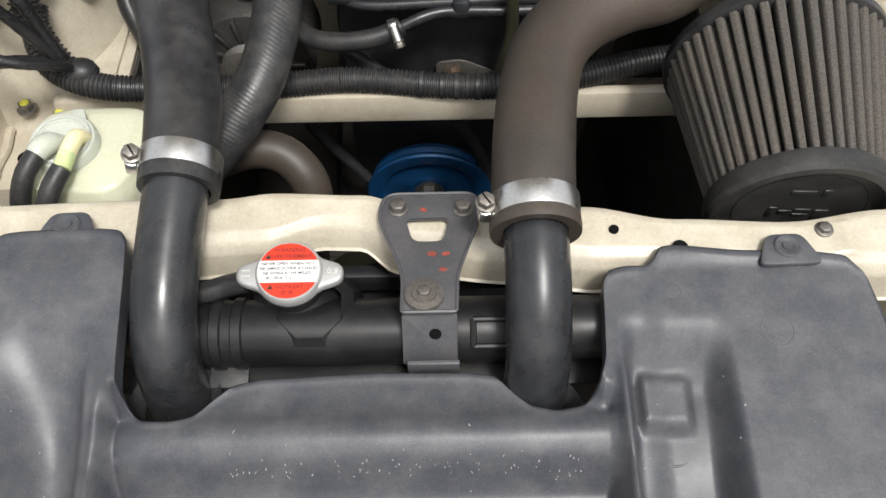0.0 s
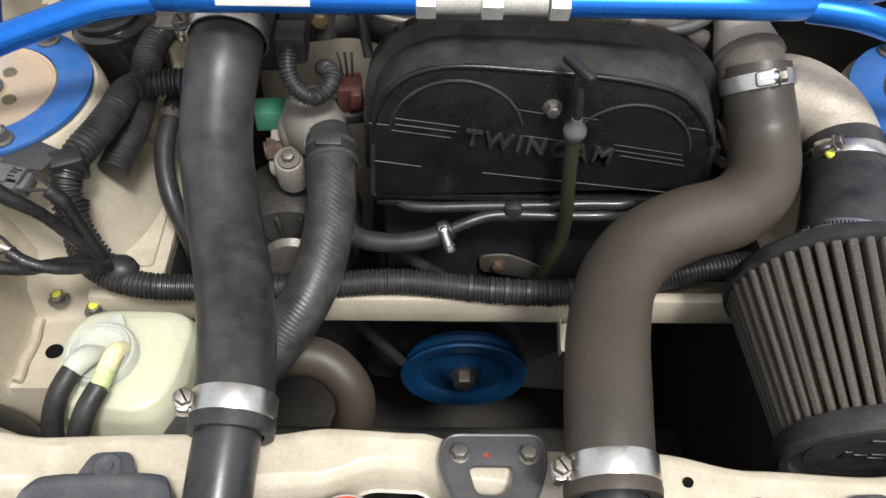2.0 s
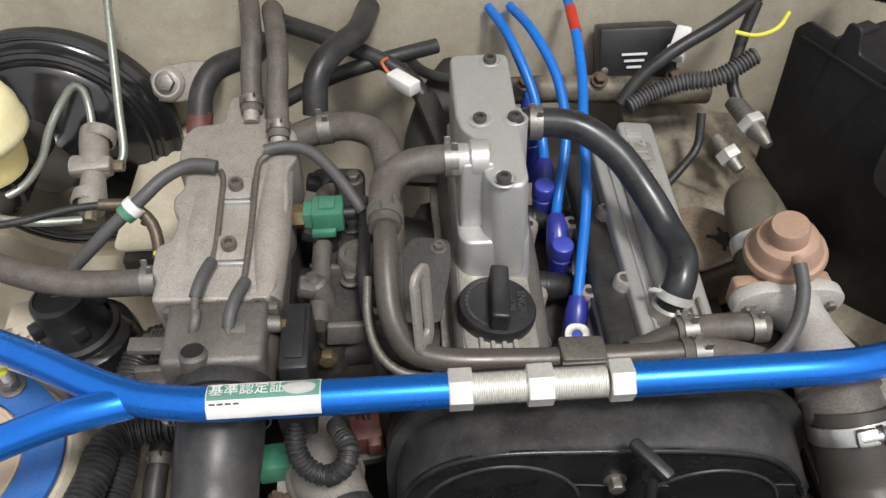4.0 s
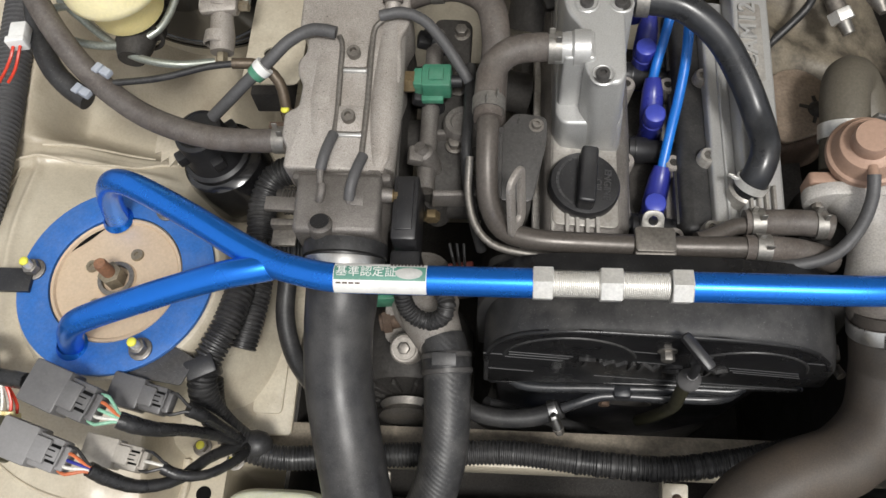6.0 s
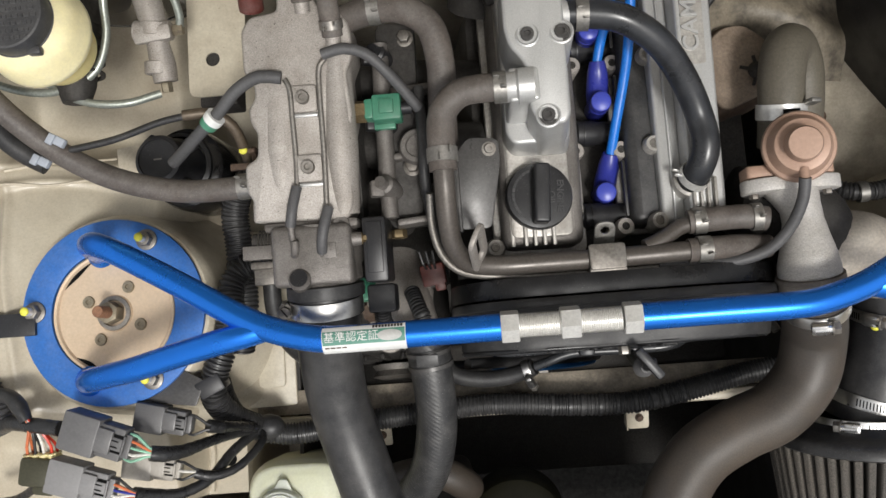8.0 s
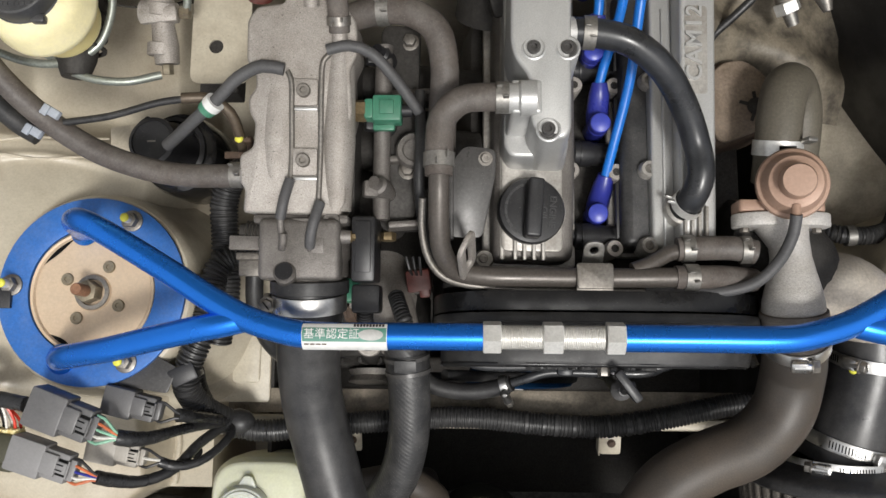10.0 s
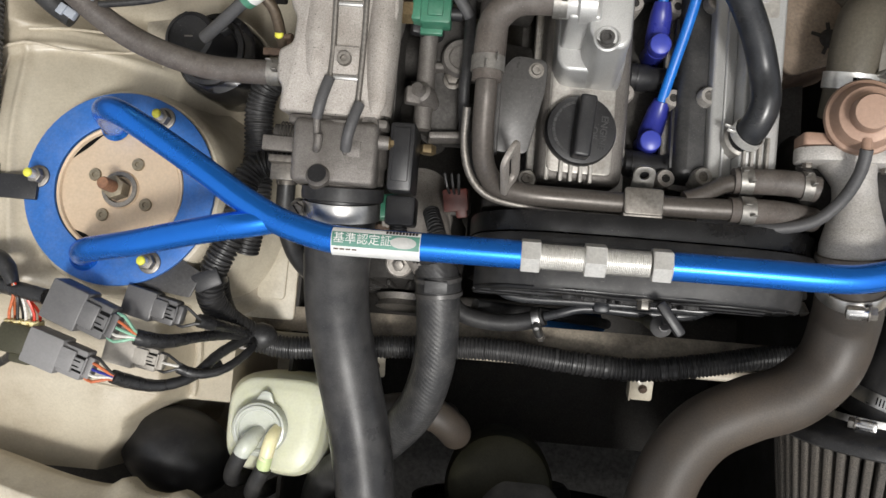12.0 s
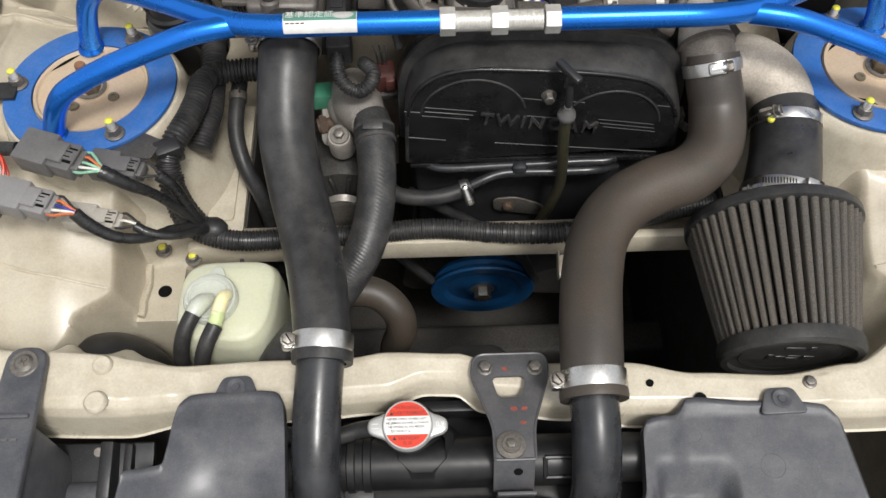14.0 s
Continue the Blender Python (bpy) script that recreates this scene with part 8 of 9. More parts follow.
for pts, r in (([(-0.382, 0.614, 0.998), (-0.373, 0.612, 0.992), (-0.360, 0.612, 0.978), (-0.344, 0.617, 0.955), (-0.328, 0.621, 0.92), KNOT], [0.0070, 0.0072, 0.0062, 0.0050, 0.0050, 0.005]),
               ([(-0.404, 0.578, 0.983), (-0.395, 0.574, 0.970), (-0.375, 0.571, 0.952), (-0.352, 0.580, 0.935), (-0.334, 0.603, 0.915), KNOT], [0.0062, 0.0064, 0.0055, 0.005, 0.005, 0.005]),
               ([(-0.362, 0.588, 0.944), (-0.350, 0.584, 0.938), (-0.332, 0.586, 0.928), (-0.316, 0.598, 0.915), (-0.308, 0.612, 0.90), KNOT], [0.005, 0.005, 0.0042, 0.0042, 0.0042, 0.004]),
               ([(-0.340, 0.632, 0.966), (-0.331, 0.630, 0.955), (-0.322, 0.627, 0.92), KNOT], [0.0062, 0.006, 0.005, 0.005]),
               ([(-0.480, 0.598, 0.985), (-0.495, 0.592, 0.98), (-0.512, 0.583, 0.965), (-0.535, 0.575, 0.95), (-0.565, 0.572, 0.94)], 0.0040),
               ([(-0.534, 0.645, 0.968), (-0.515, 0.648, 0.985), (-0.488, 0.645, 0.996), (-0.463, 0.641, 1.0)], 0.0070)):
    tw = thing("taped_wire", pts[1], "black taped wire from the loom connectors", "wire", "taped wires")
    part("wrap", tube(pts, r, 14, 0.004, ribs=0.011, depth=0.00022), TAPE, tw)

# rail plate, bracket and small hose beside the throttle hose
rp = thing("rail_plate", (-0.315, 0.70, 0.838), "cream pressed plate along the chassis rail", "panel", kind="structure")
part("plate", prism(rounded([(-0.345, 0.640), (-0.285, 0.640), (-0.287, 0.83), (-0.335, 0.83)], 0.006), 0.004, Matrix.Translation((0, 0, 0.838)), 0.001), CREAM, rp)
part("raised_pad", prism(rounded([(-0.325, 0.66), (-0.296, 0.66), (-0.296, 0.74), (-0.325, 0.74)], 0.006), 0.004, Matrix.Translation((0, 0, 0.8415)), 0.0015), CREAM, rp)
part("clip_bracket", box((0.034, 0.016, 0.008), pose(-0.322, 0.760, 0.846), 0.002), DARK, rp)
part("clip_dab", ball(0.0035, pose(-0.320, 0.7595, 0.851), 2, (1, 1, 0.5)), YELLOWMARK, rp)
for bx, by in ((-0.370, 0.627), (-0.336, 0.615)):
    part("rail_bolt", hexhead(Matrix.Translation((bx, by, 0.8375)), 0.011, 0.006, 0.009), DULLSTEEL, rp)
    part("bolt_dab", ball(0.0042, Matrix.Translation((bx, by, 0.8455)), 2, (1, 1, 0.4)), YELLOWMARK, rp)
part("round_hole", lathe([(0, 0), (0.0075, 0)], Matrix.Translation((-0.368, 0.586, 0.8195)), 20), HOLE, rp)
sh = thing("heater_hose", (-0.28, 0.72, 0.9), "thin dark rubber hose beside the throttle hose", "hose")
part("hose", tube([(-0.285, 0.790, 0.925), (-0.287, 0.765, 0.918), (-0.288, 0.735, 0.905), (-0.280, 0.705, 0.885), (-0.266, 0.685, 0.855), (-0.258, 0.67, 0.81), (-0.256, 0.66, 0.74)], 0.0088, 16), RUBBER, sh)
spring_clip((-0.2865, 0.772, 0.920), (0, 1, 0.25), 0.0090, sh, 0.009, (0, 0, 1), DULLSTEEL)

# ---- expansion bottle ----
eb_ = thing("expansion_bottle", (-0.29, 0.545, 0.77), "milky white plastic coolant expansion bottle", "bottle")


def bottle(u, v):
    a = 2 * math.pi * u
    c, s = math.cos(a), math.sin(a)
    zz = (0.76, 0.775, 0.80, 0.850, 0.870, 0.882, 0.8860, 0.8865)
    kk = (0.90, 0.97, 1.0, 1.0, 0.97, 0.88, 0.65, 0.0)
    i = min(int(v * 7), 6)
    f = v * 7 - i
    z, k = zz[i] + (zz[i + 1] - zz[i]) * f, kk[i] + (kk[i + 1] - kk[i]) * f
    return Vector((-0.284 + 0.051 * k * math.copysign(abs(c) ** 0.55, c) + 0.010 * k * s * (c > 0), 0.539 + 0.049 * k * math.copysign(abs(s) ** 0.6, s) - 0.012 * k * max(0.0, c) * max(0.0, -s), z))


bo = sheet(bottle, 64, 28)
bmesh.ops.remove_doubles(bo, verts=bo.verts, dist=1e-6)
part("tank", bo, BOTTLE, eb_, smooth=60)
part("screw_cap", lathe([(0.0265, -0.004), (0.0265, 0.005), (0.025, 0.008), (0.019, 0.0095), (0.018, 0.008), (0, 0.008)], basis((-0.2955, 0.535, 0.8885), (0, -0.1, 1)), 36), BOTTLECAP, eb_)
part("cap_ring", lathe([(0.0195, 0.008), (0.0205, 0.0105), (0.0225, 0.0105), (0.0232, 0.0085)], basis((-0.2955, 0.535, 0.8885), (0, -0.1, 1)), 36), BOTTLECAP, eb_)
part("cap_tab", prism(rounded([(-0.010, 0.0), (0.010, 0.0), (0.004, 0.012), (-0.004, 0.012)], 0.003), 0.004, pose(-0.2925, 0.559, 0.8885, 8, 0, -6), 0.001), BOTTLECAP, eb_)
part("nozzle", tube([(-0.2938, 0.5331, 0.8935), (-0.2996, 0.5245, 0.9040), (-0.3039, 0.5168, 0.9060), (-0.3068, 0.5111, 0.9050)], [0.0060, 0.0088, 0.0085, 0.0078], 16), BOTTLECAP, eb_)
part("nozzle", tube([(-0.2771, 0.5370, 0.8954), (-0.2790, 0.5283, 0.9060), (-0.2809, 0.5188, 0.9069), (-0.2833, 0.5082, 0.9050)], [0.0050, 0.0066, 0.0066, 0.0066], 16), CREAMPOT, eb_, "ivory nozzle")
part("nozzle_tip", tube([(-0.2823, 0.5121, 0.9058), (-0.2852, 0.4996, 0.9026)], [0.0067, 0.0068], 16, straight=True), COOLANT, eb_, "bright green nozzle tip")
for k, (nx, ny) in enumerate(((-0.3063, 0.5125), (-0.2846, 0.4995))):
    oh = thing("overflow_hose", (nx, ny, 0.86), "short black rubber overflow hose on the bottle", "hose", "bottle hoses")
    part("hose", tube([(nx, ny, 0.9048 - 0.002 * k), (nx - 0.0070, ny - 0.013, 0.8990 - 0.002 * k), (nx - 0.014, ny - 0.026, 0.882), (nx - 0.018, ny - 0.034, 0.852), (nx - 0.019, ny - 0.037, 0.80), (nx - 0.019, ny - 0.038, 0.74)], 0.0078, 18), RUBBER, oh)
hn = thing("horn", (-0.36, 0.50, 0.80), "black rounded resonator beside the bottle", "resonator")
part("body", ball(0.06, pose(-0.404, 0.492, 0.800, 0, 0, -20), 4, (1.02, 0.76, 0.98)), PLASTIC_CLEAN, hn)
part("neck", tube([(-0.37, 0.495, 0.79), (-0.348, 0.490, 0.77), (-0.335, 0.485, 0.72)], 0.016, 16), PLASTIC_CLEAN, hn)

# ---- brake servo group ----
bs = thing("brake_servo", (-0.40, 1.05, 1.0), "gloss black brake servo drum on the bulkhead", "brake servo")
bsm = basis((-0.414, 1.094, 0.996), (0, -1, 0.14)) @ Matrix.Scale(1.03, 4)
part("drum", lathe([(0, 0.056), (0.026, 0.056), (0.034, 0.046), (0.082, 0.036), (0.0865, 0.032), (0.0880, 0.0332), (0.0905, 0.0328), (0.0920, 0.028), (0.0955, 0.026), (0.0970, 0.0272), (0.0995, 0.0262), (0.1015, 0.021), (0.1045, 0.019), (0.106, 0.0198), (0.108, 0.019), (0.111, 0.014), (0.108, 0.008), (0.104, 0.004), (0.104, -0.03), (0, -0.03)], bsm, 64), BLACKPAINT, bs)
part("crimp_ring", lathe([(0.108, 0.020), (0.1125, 0.018), (0.1135, 0.012), (0.1105, 0.007)], bsm, 56), BLACKPAINT, bs)
mc = thing("master_cylinder", (-0.42, 0.97, 1.04), "cast brake master cylinder with yellowed fluid reservoir", "master cylinder")
part("cylinder", tube([(-0.41, 1.03, 1.045), (-0.415, 0.99, 1.045), (-0.42, 0.94, 1.043), (-0.42, 0.925, 1.042)], [0.019, 0.018, 0.017, 0.012], 22), CAST_GRIMY_SHADED, mc)
for k in range(5):
    part("cylinder_rib", lathe([(0.018, -0.0015), (0.0215, -0.001), (0.0215, 0.001), (0.018, 0.0015)], basis((-0.4165, 0.95 + 0.011 * k, 1.0435), (0, 1, 0.02)), 24), CAST_GRIMY_SHADED, mc)
RVM = basis((-0.4225, 0.966, 1.058), (0.01, -0.02, 1))
rv = part("reservoir", lathe([(0, 0.0), (0.026, 0.0), (0.031, 0.004), (0.0325, 0.012), (0.0330, 0.030), (0.0385, 0.034), (0.0425, 0.038)], RVM, 44), YELLOWPOT, mc, "yellowed translucent fluid reservoir")
part("upper_band", lathe([(0.0425, 0.038), (0.0438, 0.040), (0.0438, 0.046), (0.0425, 0.049), (0.0415, 0.060), (0.0370, 0.070), (0.0300, 0.076), (0.026, 0.078)], RVM, 44), CREAMPOT, rv)
part("filler_cap", lathe([(0.0255, 0.073), (0.0300, 0.073), (0.0302, 0.076), (0.0292, 0.077), (0.0290, 0.088), (0.0278, 0.0912), (0.0262, 0.0918), (0.0258, 0.0908), (0, 0.0910)], RVM, 44), CAPPLASTIC, rv)
random.seed(9)
part("cap_tab", box((0.011, 0.007, 0.008), RVM @ Matrix.Translation((0.015, -0.0265, 0.0765)), 0.002), CAPPLASTIC, rv)
for k in range(8):
    hw = math.sqrt(max(0.0, 0.0245 ** 2 - (-0.0200 + 0.0057 * k) ** 2))
    x0 = -hw + 0.001
    while x0 < hw - 0.002:
        ln = random.uniform(0.0022, 0.0044)
        part("cap_print", box((ln, 0.0030, 0.0009), RVM @ Matrix.Translation((x0 + ln / 2, -0.0200 + 0.0057 * k, 0.0911)), 0.0003, 1), CAPPLASTIC, rv, smooth=0)
        x0 += ln + 0.0011

pv = thing("proportioning_valve", (-0.343, 0.965, 1.02), "cast alloy brake proportioning valve with pipe unions", "valve")
part("barrel", tube([(-0.356, 1.027, 1.048), (-0.352, 1.010, 1.047), (-0.348, 0.990, 1.044), (-0.346, 0.972, 1.040), (-0.344, 0.955, 1.036), (-0.343, 0.940, 1.032)], [0.0118, 0.0125, 0.0120, 0.0100, 0.0115, 0.0105], 20), CAST, pv)
for vy, vz, vr_ in ((1.018, 1.0492, 0.0135), (0.985, 1.043, 0.0138), (0.952, 1.0352, 0.0128)):
    part("barrel_collar", lathe([(vr_ * 0.85, -0.006), (vr_, -0.005), (vr_, 0.005), (vr_ * 0.85, 0.006)], basis((-0.3475, vy, vz), (0.08, 0.97, 0.22)), 22), CAST, pv)
part("cross_arm", tube([(-0.364, 0.984, 1.045), (-0.348, 0.982, 1.045), (-0.332, 0.982, 1.045)], [0.0095, 0.0105, 0.0085], 16), CAST, pv)
part("ear_plate", box((0.034, 0.014, 0.008), pose(-0.347, 0.978, 1.050, 14, 0, 5), 0.003), CAST, pv)
for q, d in (((-0.357, 1.0255, 1.047), (-0.15, 0.80, 0.35)), ((-0.343, 0.940, 1.032), (0, -0.9, -0.35)), ((-0.330, 0.982, 1.045), (1, 0, 0))):
    part("union_nut", prism(circle(0.0052, 6), 0.009, basis(q, d), 0.0006), OLDZINC, pv)
LINE_A = [(-0.3590, 1.0360, 1.0500), (-0.3610, 1.0480, 1.0620), (-0.3640, 1.0545, 1.0740), (-0.3695, 1.0530, 1.0795), (-0.3765, 1.0310, 1.0760), (-0.3835, 1.0080, 1.0660), (-0.3860, 0.9780, 1.0560), (-0.3985, 0.9500, 1.0500), (-0.4230, 0.9370, 1.0490), (-0.4440, 0.9340, 1.0490), (-0.4740, 0.9400, 1.0490), (-0.5020, 0.9550, 1.0500), (-0.5050, 0.9730, 1.0500), (-0.4870, 0.9800, 1.0480), (-0.4500, 0.9800, 1.0420)]
LINE_B = [(-0.348, 0.93, 1.032), (-0.378, 0.921, 1.04), (-0.414, 0.925, 1.045), (-0.449, 0.947, 1.045), (-0.502, 0.99, 1.045)]
bl_ = thing("brake_lines", (-0.40, 0.92, 1.05), "grey steel brake lines looping from the master cylinder", "brake line")
for pts in (LINE_A, LINE_B, [(-0.326, 0.982, 1.043), (-0.322, 0.990, 1.050), (-0.325, 1.02, 1.075), (-0.330, 1.06, 1.105), (-0.335, 1.10, 1.135)]):
    part("line", tube(pts, 0.0036, 12), LINE, bl_)

# servo vacuum hose
sv = thing("servo_hose", (-0.36, 0.85, 1.06), "thick grey brown servo vacuum hose to the plenum", "hose")
SV = [(-0.259, 0.834, 1.056), (-0.285, 0.833, 1.056), (-0.320, 0.834, 1.057), (-0.352, 0.840, 1.060), (-0.388, 0.853, 1.066), (-0.422, 0.874, 1.078), (-0.450, 0.900, 1.096), (-0.474, 0.932, 1.114), (-0.497, 0.97, 1.13), (-0.52, 1.03, 1.14)]
part("hose", tube(SV, 0.0098, 22), RUBBER_GREY, sv)
spring_clip((-0.269, 0.834, 1.056), (1, 0, 0), 0.0100, sv, 0.010, (0, 0.1, 1))
for cp in ((-0.4155, 0.8790, 1.0865), (-0.4340, 0.8655, 1.0770)):
    part("hose_clip", join(box((0.015, 0.0075, 0.006), pose(*cp, 0, 0, -30), 0.0012), box((0.006, 0.009, 0.003), pose(cp[0] - 0.004, cp[1] + 0.001, cp[2] + 0.0035, 0, 0, -30), 0.0008)), CLIPBLUE, sv, "small pale grey plastic hose clip")
part("side_cable", tube([(-0.408, 0.872, 1.080), (-0.37, 0.878, 1.079), (-0.33, 0.889, 1.080), (-0.305, 0.893, 1.079)], 0.0030, 10), RUBBER, sv)
part("bent_pipe", tube([(-0.312, 0.893, 1.079), (-0.29, 0.894, 1.075), (-0.275, 0.885, 1.065), (-0.270, 0.865, 1.045), (-0.270, 0.855, 1.03)], 0.0046, 12), BROWNPIPE, sv)

# second hose and white plug with red wires by the wing
s2 = thing("breather_hose", (-0.44, 0.87, 1.05), "short black rubber hose clipped to the servo hose", "hose")
part("hose", tube([(-0.436, 0.866, 1.064), (-0.450, 0.874, 1.068), (-0.466, 0.888, 1.075), (-0.478, 0.908, 1.082), (-0.488, 0.935, 1.087), (-0.500, 0.98, 1.09)], 0.0092, 18), RUBBER, s2)
wq = thing("white_plug", (-0.487, 0.905, 1.10), "white plastic plug with thin red wires", "connector")
part("housing", join(box((0.014, 0.020, 0.012), pose(-0.487, 0.905, 1.100, 0, 0, 6), 0.0018), box((0.016, 0.006, 0.013), pose(-0.4868, 0.897, 1.100, 0, 0, 6), 0.001)), WHITE, wq)
for k in (-1, 1):
    part("wire", tube([(-0.487 + 0.003 * k, 0.896, 1.100), (-0.488 + 0.003 * k, 0.887, 1.097), (-0.493 + 0.004 * k, 0.878, 1.09), (-0.503 + 0.004 * k, 0.872, 1.08)], 0.0013, 6), RED, wq)

# black canister
cn = thing("vacuum_canister", (-0.352, 0.875, 0.92), "gloss black vacuum canister with ribbed cap", "canister")
cm = basis((-0.358, 0.882, 0.935), (-0.10, -0.02, 1))
part("body", lathe([(0, -0.06), (0.034, -0.06), (0.040, -0.05), (0.041, 0.0), (0.039, 0.012), (0.030, 0.018), (0, 0.018)], cm, 40), BLACKPAINT, cn)
part("cap", lathe([(0.030, 0.018), (0.027, 0.022), (0.027, 0.034), (0.0235, 0.040), (0.0235, 0.062), (0.0225, 0.066), (0.019, 0.068), (0.0185, 0.0665), (0, 0.0665)], cm @ Matrix.Translation((-0.003, -0.001, -0.004)), 36), PLASTIC_CLEAN, cn)
for k in range(4):
    a = radians(35 + 90 * k)
    part("cap_lug", box((0.010, 0.012, 0.012), cm @ Matrix.Translation((-0.003, -0.001, -0.004)) @ Matrix.Rotation(a, 4, "Z") @ Matrix.Translation((0.027, 0, 0.045)), 0.002), PLASTIC_CLEAN, cn)
part("neck_collar", lathe([(0.031, 0.0), (0.033, 0.004), (0.033, 0.010), (0.029, 0.012)], cm @ Matrix.Translation((-0.002, 0.0, 0.012)), 36), PLASTIC_CLEAN, cn)
part("cap_mark", box((0.008, 0.0014, 0.0004), cm @ Matrix.Translation((-0.003, -0.001, 0.0628)), 0), DULLSTEEL, cn, smooth=0)
TEETH = [(-0.418, 0.900), (-0.390, 0.905), (-0.384, 0.868), (-0.391, 0.858), (-0.394, 0.866), (-0.399, 0.857), (-0.402, 0.868), (-0.408, 0.862), (-0.410, 0.874), (-0.416, 0.872)]
part("mount_strap", prism(TEETH, 0.002, pose(0, 0, 0.968), 0.0004), CREAM_DULL, cn, "cream toothed mounting strap")

# small rusty cable bracket on the plenum's side
cbk = thing("cable_bracket", (-0.268, 0.862, 1.035), "rusty cable bracket with a yellow paint dab", "bracket")
part("plate", join(box((0.014, 0.004, 0.022), pose(-0.268, 0.866, 1.040), 0.001), box((0.004, 0.03, 0.018), pose(-0.2635, 0.856, 1.036), 0.001), box((0.022, 0.006, 0.004), pose(-0.272, 0.853, 1.048), 0.001)), RUSTY, cbk)
part("paint_dab", ball(0.0038, pose(-0.2705, 0.8665, 1.052), 2, (1, 1, 0.5)), YELLOWMARK, cbk)

# bulkhead clutter behind the plenum
fb_ = thing("coolant_valve", (-0.27, 1.07, 1.04), "cast bracket with large bolt on the bulkhead", "bracket")
part("casting", prism(rounded([(-0.017, -0.016), (0.014, -0.018), (0.046, -0.004), (0.050, 0.018), (0.020, 0.020), (-0.014, 0.014)], 0.008, 4), 0.014, basis((-0.300, 1.100, 1.046), (-0.02, -0.80, 0.60)), 0.003, 2), CAST, fb_)
part("bolt_eye", lathe([(0, 0.006), (0.013, 0.006), (0.0160, 0.003), (0.0165, -0.008), (0, -0.008)], basis((-0.300, 1.0890, 1.0545), (-0.02, -0.80, 0.60)), 26), CAST, fb_)
part("bolt", hexhead(basis((-0.300, 1.0850, 1.0575), (-0.02, -0.80, 0.60)), 0.015, 0.006, 0.0110), DULLSTEEL, fb_)
part("red_collar", lathe([(0.0, -0.012), (0.0105, -0.012), (0.0105, 0.006), (0, 0.006)], basis((-0.250, 0.989, 1.083), (0.1, 0.6, 0.7)), 20), REDPLUG, fb_)
hg = thing("bulkhead_hoses", (-0.16, 1.05, 1.1), "bundle of black hoses behind the plenum", "hose")
for pts, r in (([(-0.250, 0.990, 1.086), (-0.247, 1.004, 1.100), (-0.238, 1.022, 1.108), (-0.222, 1.040, 1.106), (-0.212, 1.065, 1.095), (-0.21, 1.11, 1.08)], 0.010), ([(-0.155, 0.985, 1.085), (-0.152, 1.0, 1.11), (-0.14, 1.02, 1.12), (-0.12, 1.05, 1.12), (-0.11, 1.11, 1.11)], 0.0105), ([(-0.20, 1.05, 1.05), (-0.15, 1.06, 1.07), (-0.1, 1.07, 1.08), (-0.05, 1.09, 1.08)], 0.007), ([(-0.08, 1.11, 1.06), (-0.06, 1.06, 1.07), (-0.03, 1.04, 1.075), (0.01, 1.05, 1.08)], 0.005), ([(-0.19, 1.11, 1.10), (-0.13, 1.08, 1.09), (-0.075, 1.05, 1.07), (-0.05, 1.01, 1.03)], 0.008)):
    part("hose", tube(pts, r, 14), RUBBER, hg)
wp_ = thing("white_plug", (-0.085, 1.03, 1.08), "white two-way plug with short wires", "connector")
part("housing", box((0.014, 0.030, 0.012), pose(-0.082, 1.03, 1.082, 0, 0, 42), 0.002), WHITE, wp_)
part("wire", tube([(-0.094, 1.042, 1.084), (-0.10, 1.05, 1.09), (-0.095, 1.06, 1.088)], 0.0016, 6), WIREORANGE, wp_)
dc = thing("distributor", (-0.05, 1.02, 1.03), "cast housing with bracket at the back of the head", "housing")
part("housing", tube([(-0.06, 1.0, 0.99), (-0.055, 1.03, 1.02), (-0.045, 1.06, 1.04), (-0.03, 1.09, 1.05)], [0.03, 0.028, 0.024, 0.02], 22), CAST_GRIMY_SHADED, dc)
part("arm", box((0.02, 0.06, 0.012), pose(-0.055, 1.005, 1.055, 25, 0, 20), 0.004), CAST_GRIMY_SHADED, dc)
ra = thing("bulkhead_bracket", (0.05, 1.09, 1.04), "grimy heat-stained bracket along the bulkhead", "bracket")
part("rail", tube([(-0.01, 1.085, 1.03), (0.06, 1.078, 1.035), (0.13, 1.078, 1.03), (0.21, 1.085, 1.02)], 0.013, 18), DIRTYCREAM, ra)
for bk_ in (0.03, 0.10, 0.17):
    part("rail_bolt", hexhead(pose(bk_, 1.070, 1.048, 30, 0, 0), 0.010, 0.006, 0.008), RUSTY, ra)

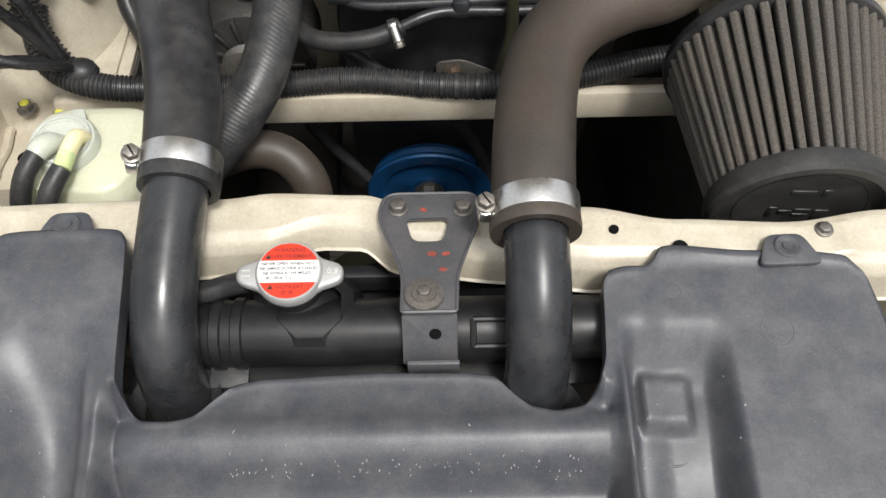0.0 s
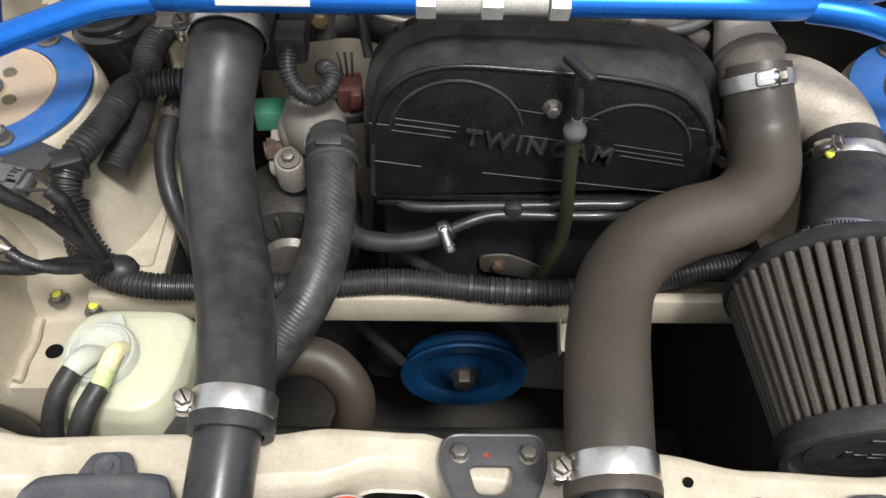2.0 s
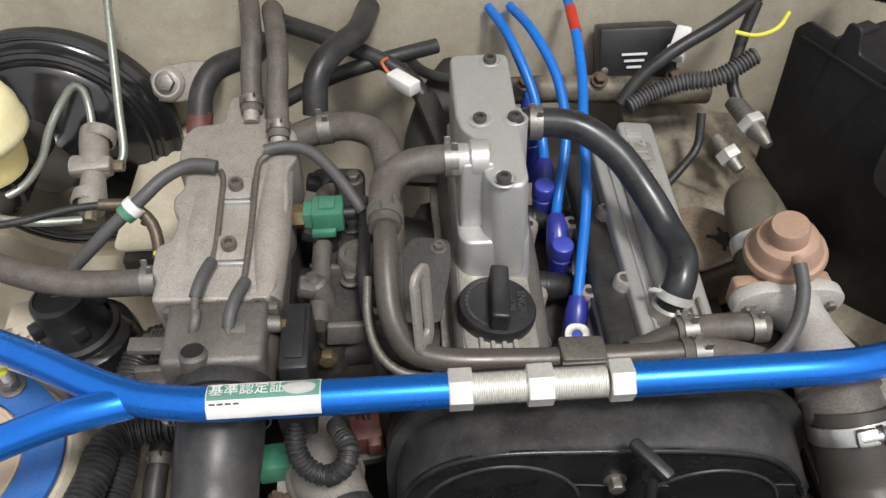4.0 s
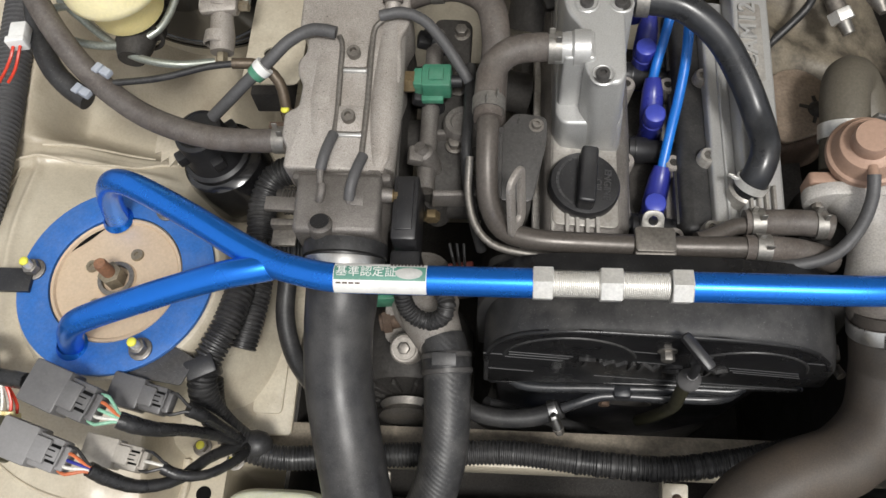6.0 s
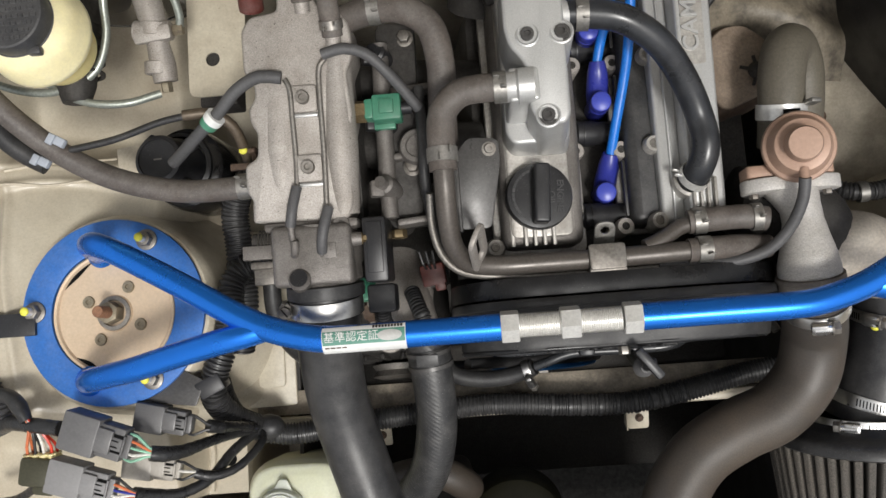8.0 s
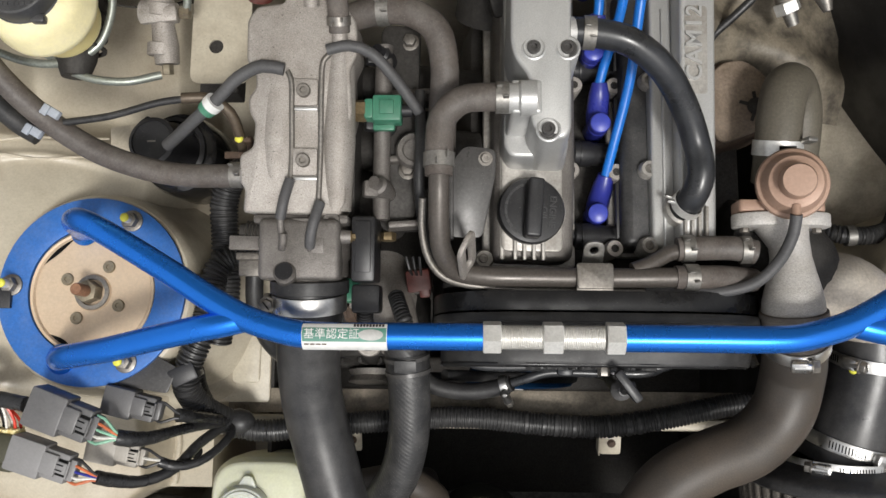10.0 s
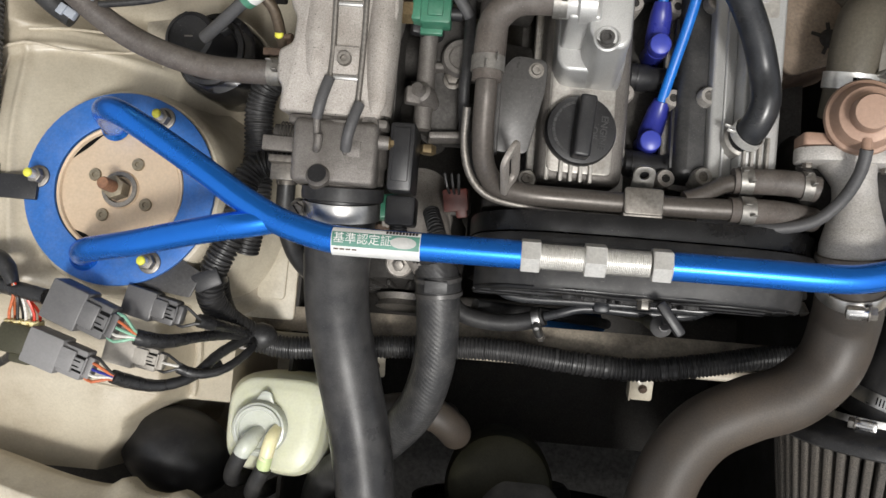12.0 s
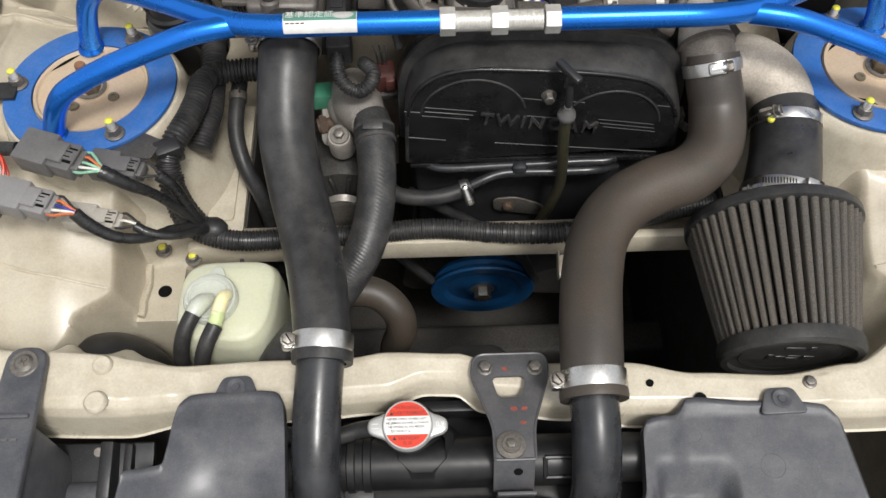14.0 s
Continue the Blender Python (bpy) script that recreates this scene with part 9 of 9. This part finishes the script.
# ---- lamp unit and latch parts in the front corner ----
hl = thing("headlamp_housing", (-0.50, 0.36, 0.85), "dusty black plastic headlamp housing with a cross screw", "headlamp housing")
part("lid", prism(rounded([(-0.56, 0.24), (-0.406, 0.24), (-0.409, 0.40), (-0.411, 0.456), (-0.445, 0.456), (-0.447, 0.405), (-0.56, 0.398)], [0.014, 0.014, 0.014, 0.0145, 0.0145, 0.02, 0.014]), 0.0085, Matrix.Translation((0, 0, 0.9485)), 0.0025, 3), PLASTIC, hl)
part("box_body", box((0.15, 0.16, 0.15), pose(-0.484, 0.31, 0.875), 0.01), PLASTIC, hl)
part("screw", join(lathe([(0, 0.004), (0.006, 0.0035), (0.0085, 0.001), (0.0115, 0.001), (0.0125, 0.0), (0.0125, -0.003), (0, -0.003)], pose(-0.4285, 0.440, 0.9572), 26), box((0.008, 0.0014, 0.002), pose(-0.4285, 0.440, 0.9612, 0, 0, 30), 0), box((0.008, 0.0014, 0.002), pose(-0.4285, 0.440, 0.9612, 0, 0, 120), 0)), DULLSTEEL, hl)
part("step", box((0.13, 0.004, 0.006), pose(-0.478, 0.392, 0.957), 0.001), PLASTIC, hl)
for k in range(3):
    part("moulded_bar", box((0.005, 0.002, 0.001), pose(-0.437 + 0.008 * k, 0.372, 0.9575), 0), CONGREY, hl, smooth=0)
lt = thing("lamp_bracket", (-0.38, 0.36, 0.84), "black plastic lamp bracket with ribs and a screw", "bracket")
part("plate", box((0.10, 0.05, 0.006), pose(-0.385, 0.375, 0.862, 20, 0, 0), 0.002), PLASTIC_CLEAN, lt)
part("upright", box((0.012, 0.05, 0.06), pose(-0.372, 0.375, 0.855, 12, 0, 0), 0.002), PLASTIC_CLEAN, lt)
part("upright", box((0.008, 0.05, 0.05), pose(-0.356, 0.375, 0.85, 12, 0, 0), 0.002), PLASTIC_CLEAN, lt)
part("cover", box((0.05, 0.05, 0.04), pose(-0.395, 0.345, 0.845, 15, 0, 0), 0.012, 3), PLASTIC, lt)
part("cover", box((0.05, 0.05, 0.04), pose(-0.345, 0.345, 0.84, 15, 0, 0), 0.012, 3), PLASTIC, lt)
part("screw", lathe([(0, 0.003), (0.004, 0.003), (0.0055, 0.0), (0, -0.001)], pose(-0.385, 0.39, 0.870, 20, 0, 0), 18), DULLSTEEL, lt)
